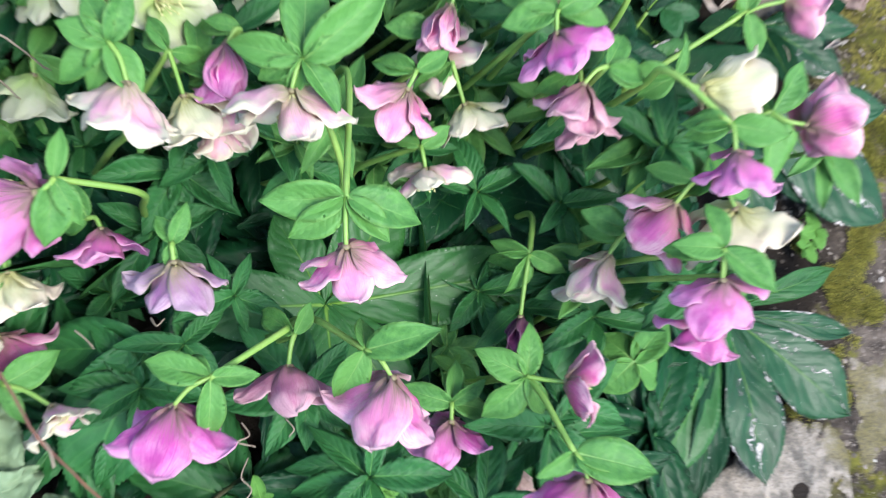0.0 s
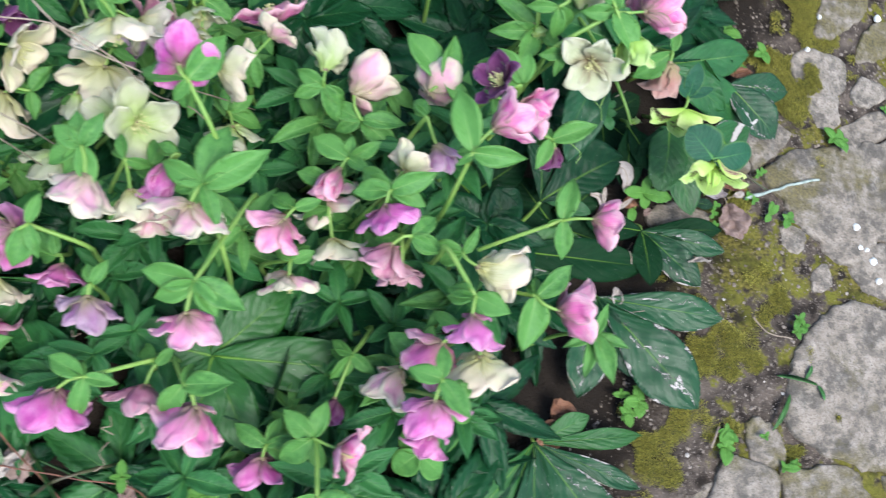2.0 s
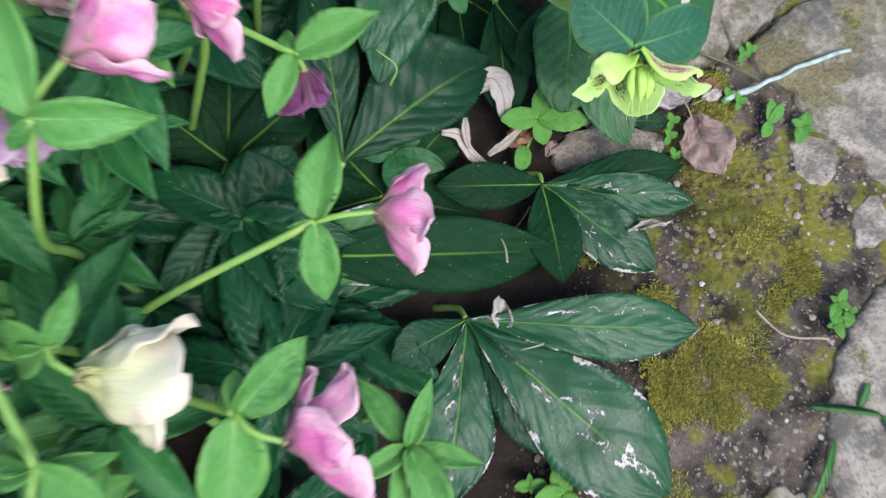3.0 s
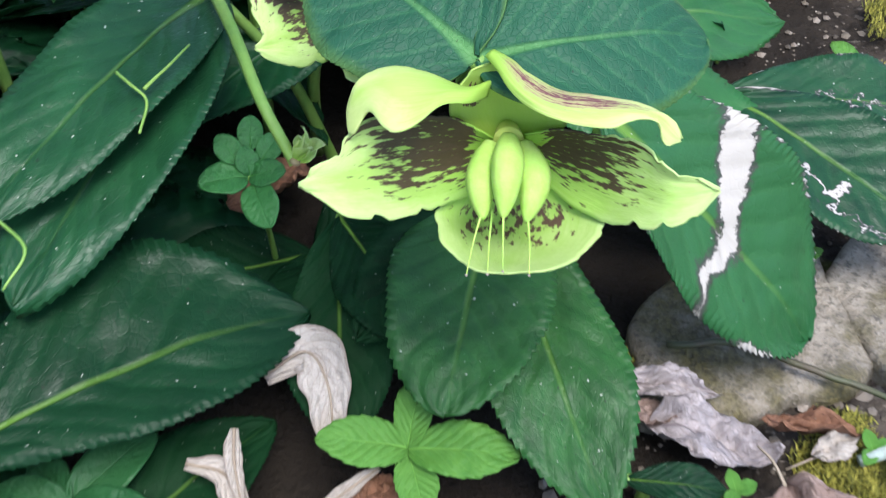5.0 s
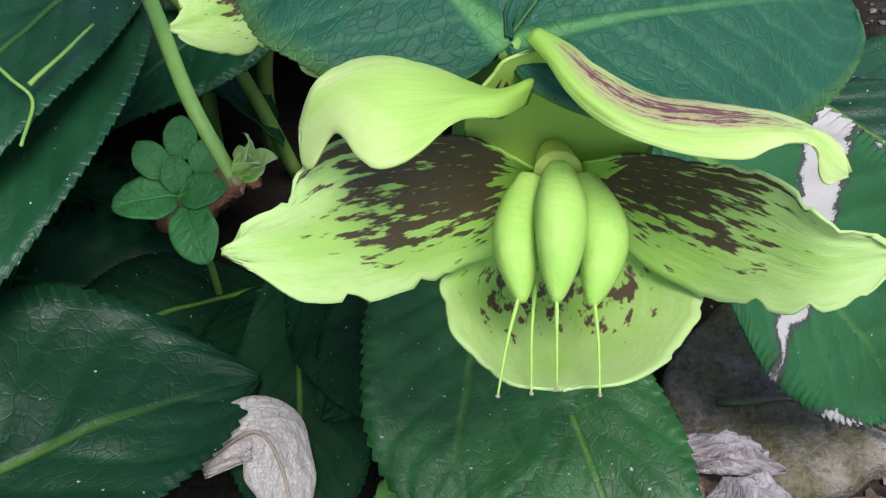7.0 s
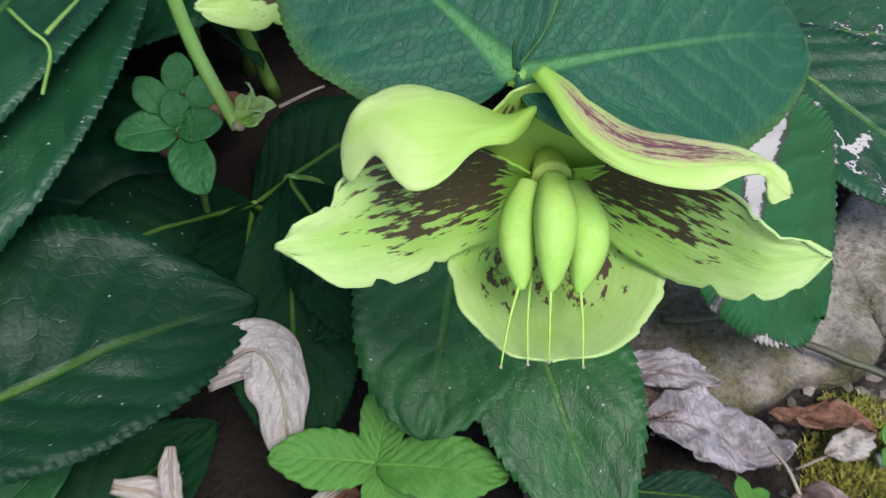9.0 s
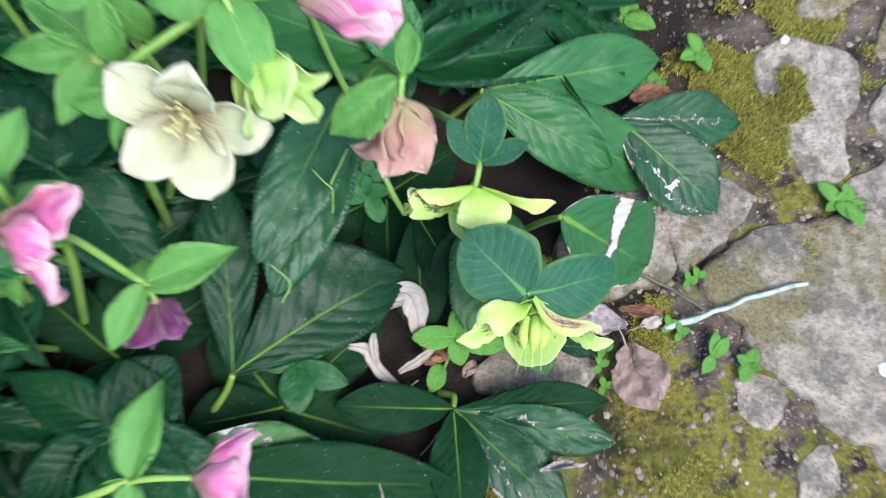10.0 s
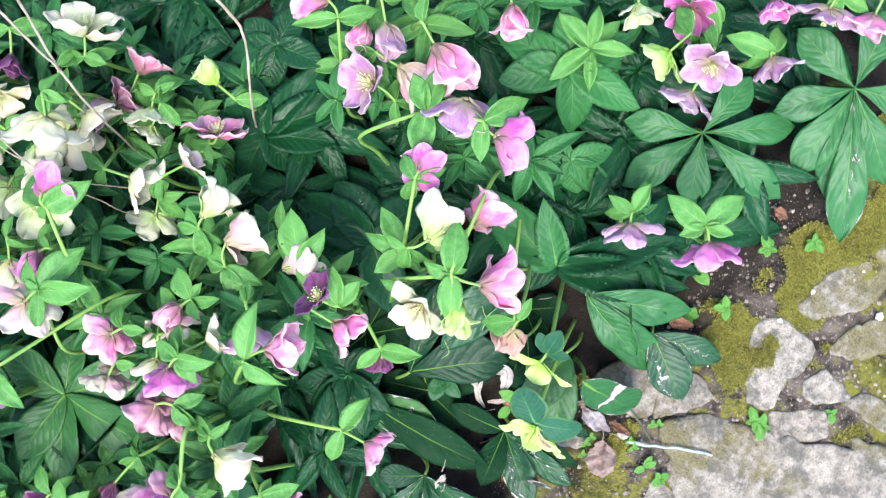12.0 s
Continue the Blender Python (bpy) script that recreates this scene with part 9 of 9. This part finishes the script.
leafy_shoot(5233, (-0.672, -0.087, 0.123), (-0.683, -0.090, -0.012), 7, 0.053, 'bract')
leafy_shoot(5234, (-0.590, -0.139, 0.127), (-0.570, -0.131, -0.012), 5, 0.039, 'bract')
leafy_shoot(5235, (-0.620, 0.014, 0.040), (-0.591, 0.022, -0.012), 6, 0.049, 'mid')
leafy_shoot(5236, (-0.541, 0.027, 0.040), (-0.562, 0.028, -0.012), 5, 0.050, 'mid')
leafy_shoot(5237, (-0.922, -0.126, 0.040), (-0.940, -0.116, -0.012), 7, 0.045, 'bract')
leafy_shoot(5238, (-0.787, -0.123, 0.040), (-0.811, -0.077, -0.012), 7, 0.050, 'mid')
leafy_shoot(5239, (-0.482, -0.173, 0.070), (-0.473, -0.125, -0.012), 7, 0.058, 'mid')
leafy_shoot(5240, (-0.522, -0.146, 0.074), (-0.523, -0.117, -0.012), 5, 0.053, 'bract')
leafy_shoot(5241, (-0.435, 0.041, 0.138), (-0.453, 0.035, -0.012), 6, 0.042, 'bract')
leafy_shoot(5242, (-0.519, 0.037, 0.112), (-0.513, 0.051, -0.012), 7, 0.048, 'mid')
leafy_shoot(5243, (-0.597, 0.073, 0.070), (-0.588, 0.098, -0.012), 6, 0.043, 'bract')
leafy_shoot(5244, (-0.607, 0.118, 0.069), (-0.601, 0.110, -0.012), 7, 0.044, 'bract')
leafy_shoot(5245, (-0.679, 0.113, 0.044), (-0.671, 0.140, -0.012), 6, 0.042, 'mid')
leafy_shoot(5246, (-0.688, 0.059, 0.040), (-0.661, 0.063, -0.012), 6, 0.059, 'bract')
leafy_shoot(5247, (-0.357, 0.014, 0.152), (-0.352, 0.013, -0.012), 7, 0.048, 'bract')
leafy_shoot(5248, (-0.368, -0.045, 0.166), (-0.342, -0.011, -0.012), 6, 0.055, 'mid')
leafy_shoot(5249, (-0.353, -0.025, 0.199), (-0.380, 0.013, -0.012), 6, 0.056, 'mid')
leafy_shoot(5250, (-0.385, -0.101, 0.138), (-0.361, -0.102, -0.012), 6, 0.048, 'mid')
leafy_shoot(5251, (-0.415, -0.050, 0.184), (-0.404, -0.004, -0.012), 7, 0.046, 'mid')
leafy_shoot(5252, (-0.223, -0.220, 0.190), (-0.251, -0.195, -0.012), 6, 0.040, 'bract')
leafy_shoot(5253, (-0.724, 0.159, 0.061), (-0.746, 0.157, -0.012), 6, 0.041, 'mid')
leafy_shoot(5254, (-0.737, 0.060, 0.074), (-0.735, 0.105, -0.012), 5, 0.050, 'mid')
leafy_shoot(5255, (-0.719, 0.017, 0.074), (-0.712, 0.046, -0.012), 5, 0.058, 'mid')
leafy_shoot(5256, (-0.709, 0.044, 0.065), (-0.735, 0.044, -0.012), 5, 0.052, 'mid')
leafy_shoot(5257, (-0.619, 0.049, 0.083), (-0.596, 0.041, -0.012), 5, 0.056, 'bract')
leafy_shoot(5258, (-0.616, 0.042, 0.083), (-0.606, 0.073, -0.012), 5, 0.051, 'mid')
leafy_shoot(5259, (-0.664, 0.144, 0.056), (-0.670, 0.174, -0.012), 7, 0.054, 'mid')
leafy_shoot(5260, (-0.736, 0.068, 0.049), (-0.726, 0.105, -0.012), 6, 0.044, 'mid')
leafy_shoot(5261, (-0.683, 0.061, 0.044), (-0.660, 0.052, -0.012), 5, 0.056, 'bract')
leafy_shoot(5262, (-0.618, 0.071, 0.057), (-0.598, 0.086, -0.012), 7, 0.049, 'mid')
leafy_shoot(5263, (-0.584, 0.102, 0.059), (-0.612, 0.139, -0.012), 5, 0.048, 'mid')
leafy_shoot(5264, (-0.567, 0.180, 0.082), (-0.593, 0.182, -0.012), 6, 0.048, 'mid')
leafy_shoot(5265, (-0.546, 0.083, 0.041), (-0.531, 0.093, -0.012), 6, 0.052, 'mid')
leafy_shoot(5266, (-0.453, 0.205, 0.130), (-0.470, 0.197, -0.012), 6, 0.050, 'mid')
leafy_shoot(5267, (-0.418, 0.266, 0.129), (-0.397, 0.305, -0.012), 7, 0.051, 'mid')
leafy_shoot(5268, (-0.378, 0.249, 0.129), (-0.352, 0.296, -0.012), 7, 0.043, 'mid')
leafy_shoot(5269, (-0.277, 0.232, 0.173), (-0.282, 0.237, -0.012), 6, 0.054, 'mid')
leafy_shoot(5270, (-0.279, 0.233, 0.152), (-0.304, 0.235, -0.012), 6, 0.046, 'mid')
leafy_shoot(5271, (-0.402, 0.331, 0.129), (-0.378, 0.367, -0.012), 6, 0.060, 'bract')
leafy_shoot(5272, (-0.284, 0.202, 0.201), (-0.278, 0.218, -0.012), 7, 0.038, 'mid')
leafy_shoot(5273, (-0.220, 0.234, 0.197), (-0.227, 0.227, -0.012), 6, 0.054, 'mid')
leafy_shoot(5274, (-0.313, 0.208, 0.201), (-0.292, 0.220, -0.012), 5, 0.041, 'mid')
leafy_shoot(5275, (-0.448, 0.275, 0.129), (-0.429, 0.302, -0.012), 6, 0.053, 'bract')
leafy_shoot(5276, (-0.466, 0.252, 0.103), (-0.477, 0.258, -0.012), 7, 0.054, 'bract')
leafy_shoot(5277, (-0.429, 0.255, 0.090), (-0.414, 0.282, -0.012), 7, 0.051, 'mid')
leafy_shoot(5278, (-0.453, 0.299, 0.106), (-0.464, 0.297, -0.012), 5, 0.047, 'mid')
leafy_shoot(5279, (-0.305, 0.414, 0.121), (-0.324, 0.423, -0.012), 7, 0.055, 'mid')
leafy_shoot(5280, (-0.359, 0.380, 0.116), (-0.364, 0.386, -0.012), 7, 0.048, 'mid')
leafy_shoot(5281, (-0.222, 0.394, 0.119), (-0.220, 0.406, -0.012), 6, 0.058, 'bract')
leafy_shoot(5282, (-0.184, 0.461, 0.080), (-0.194, 0.467, -0.012), 5, 0.040, 'mid')
leafy_shoot(5283, (-0.394, 0.389, 0.111), (-0.391, 0.438, -0.012), 5, 0.056, 'bract')
leafy_shoot(5284, (-0.812, 0.124, 0.083), (-0.828, 0.164, -0.012), 7, 0.053, 'mid')
leafy_shoot(5285, (-0.780, 0.058, 0.053), (-0.779, 0.098, -0.012), 6, 0.055, 'mid')
leafy_shoot(5286, (-0.669, -0.138, 0.101), (-0.676, -0.111, -0.012), 7, 0.054, 'mid')
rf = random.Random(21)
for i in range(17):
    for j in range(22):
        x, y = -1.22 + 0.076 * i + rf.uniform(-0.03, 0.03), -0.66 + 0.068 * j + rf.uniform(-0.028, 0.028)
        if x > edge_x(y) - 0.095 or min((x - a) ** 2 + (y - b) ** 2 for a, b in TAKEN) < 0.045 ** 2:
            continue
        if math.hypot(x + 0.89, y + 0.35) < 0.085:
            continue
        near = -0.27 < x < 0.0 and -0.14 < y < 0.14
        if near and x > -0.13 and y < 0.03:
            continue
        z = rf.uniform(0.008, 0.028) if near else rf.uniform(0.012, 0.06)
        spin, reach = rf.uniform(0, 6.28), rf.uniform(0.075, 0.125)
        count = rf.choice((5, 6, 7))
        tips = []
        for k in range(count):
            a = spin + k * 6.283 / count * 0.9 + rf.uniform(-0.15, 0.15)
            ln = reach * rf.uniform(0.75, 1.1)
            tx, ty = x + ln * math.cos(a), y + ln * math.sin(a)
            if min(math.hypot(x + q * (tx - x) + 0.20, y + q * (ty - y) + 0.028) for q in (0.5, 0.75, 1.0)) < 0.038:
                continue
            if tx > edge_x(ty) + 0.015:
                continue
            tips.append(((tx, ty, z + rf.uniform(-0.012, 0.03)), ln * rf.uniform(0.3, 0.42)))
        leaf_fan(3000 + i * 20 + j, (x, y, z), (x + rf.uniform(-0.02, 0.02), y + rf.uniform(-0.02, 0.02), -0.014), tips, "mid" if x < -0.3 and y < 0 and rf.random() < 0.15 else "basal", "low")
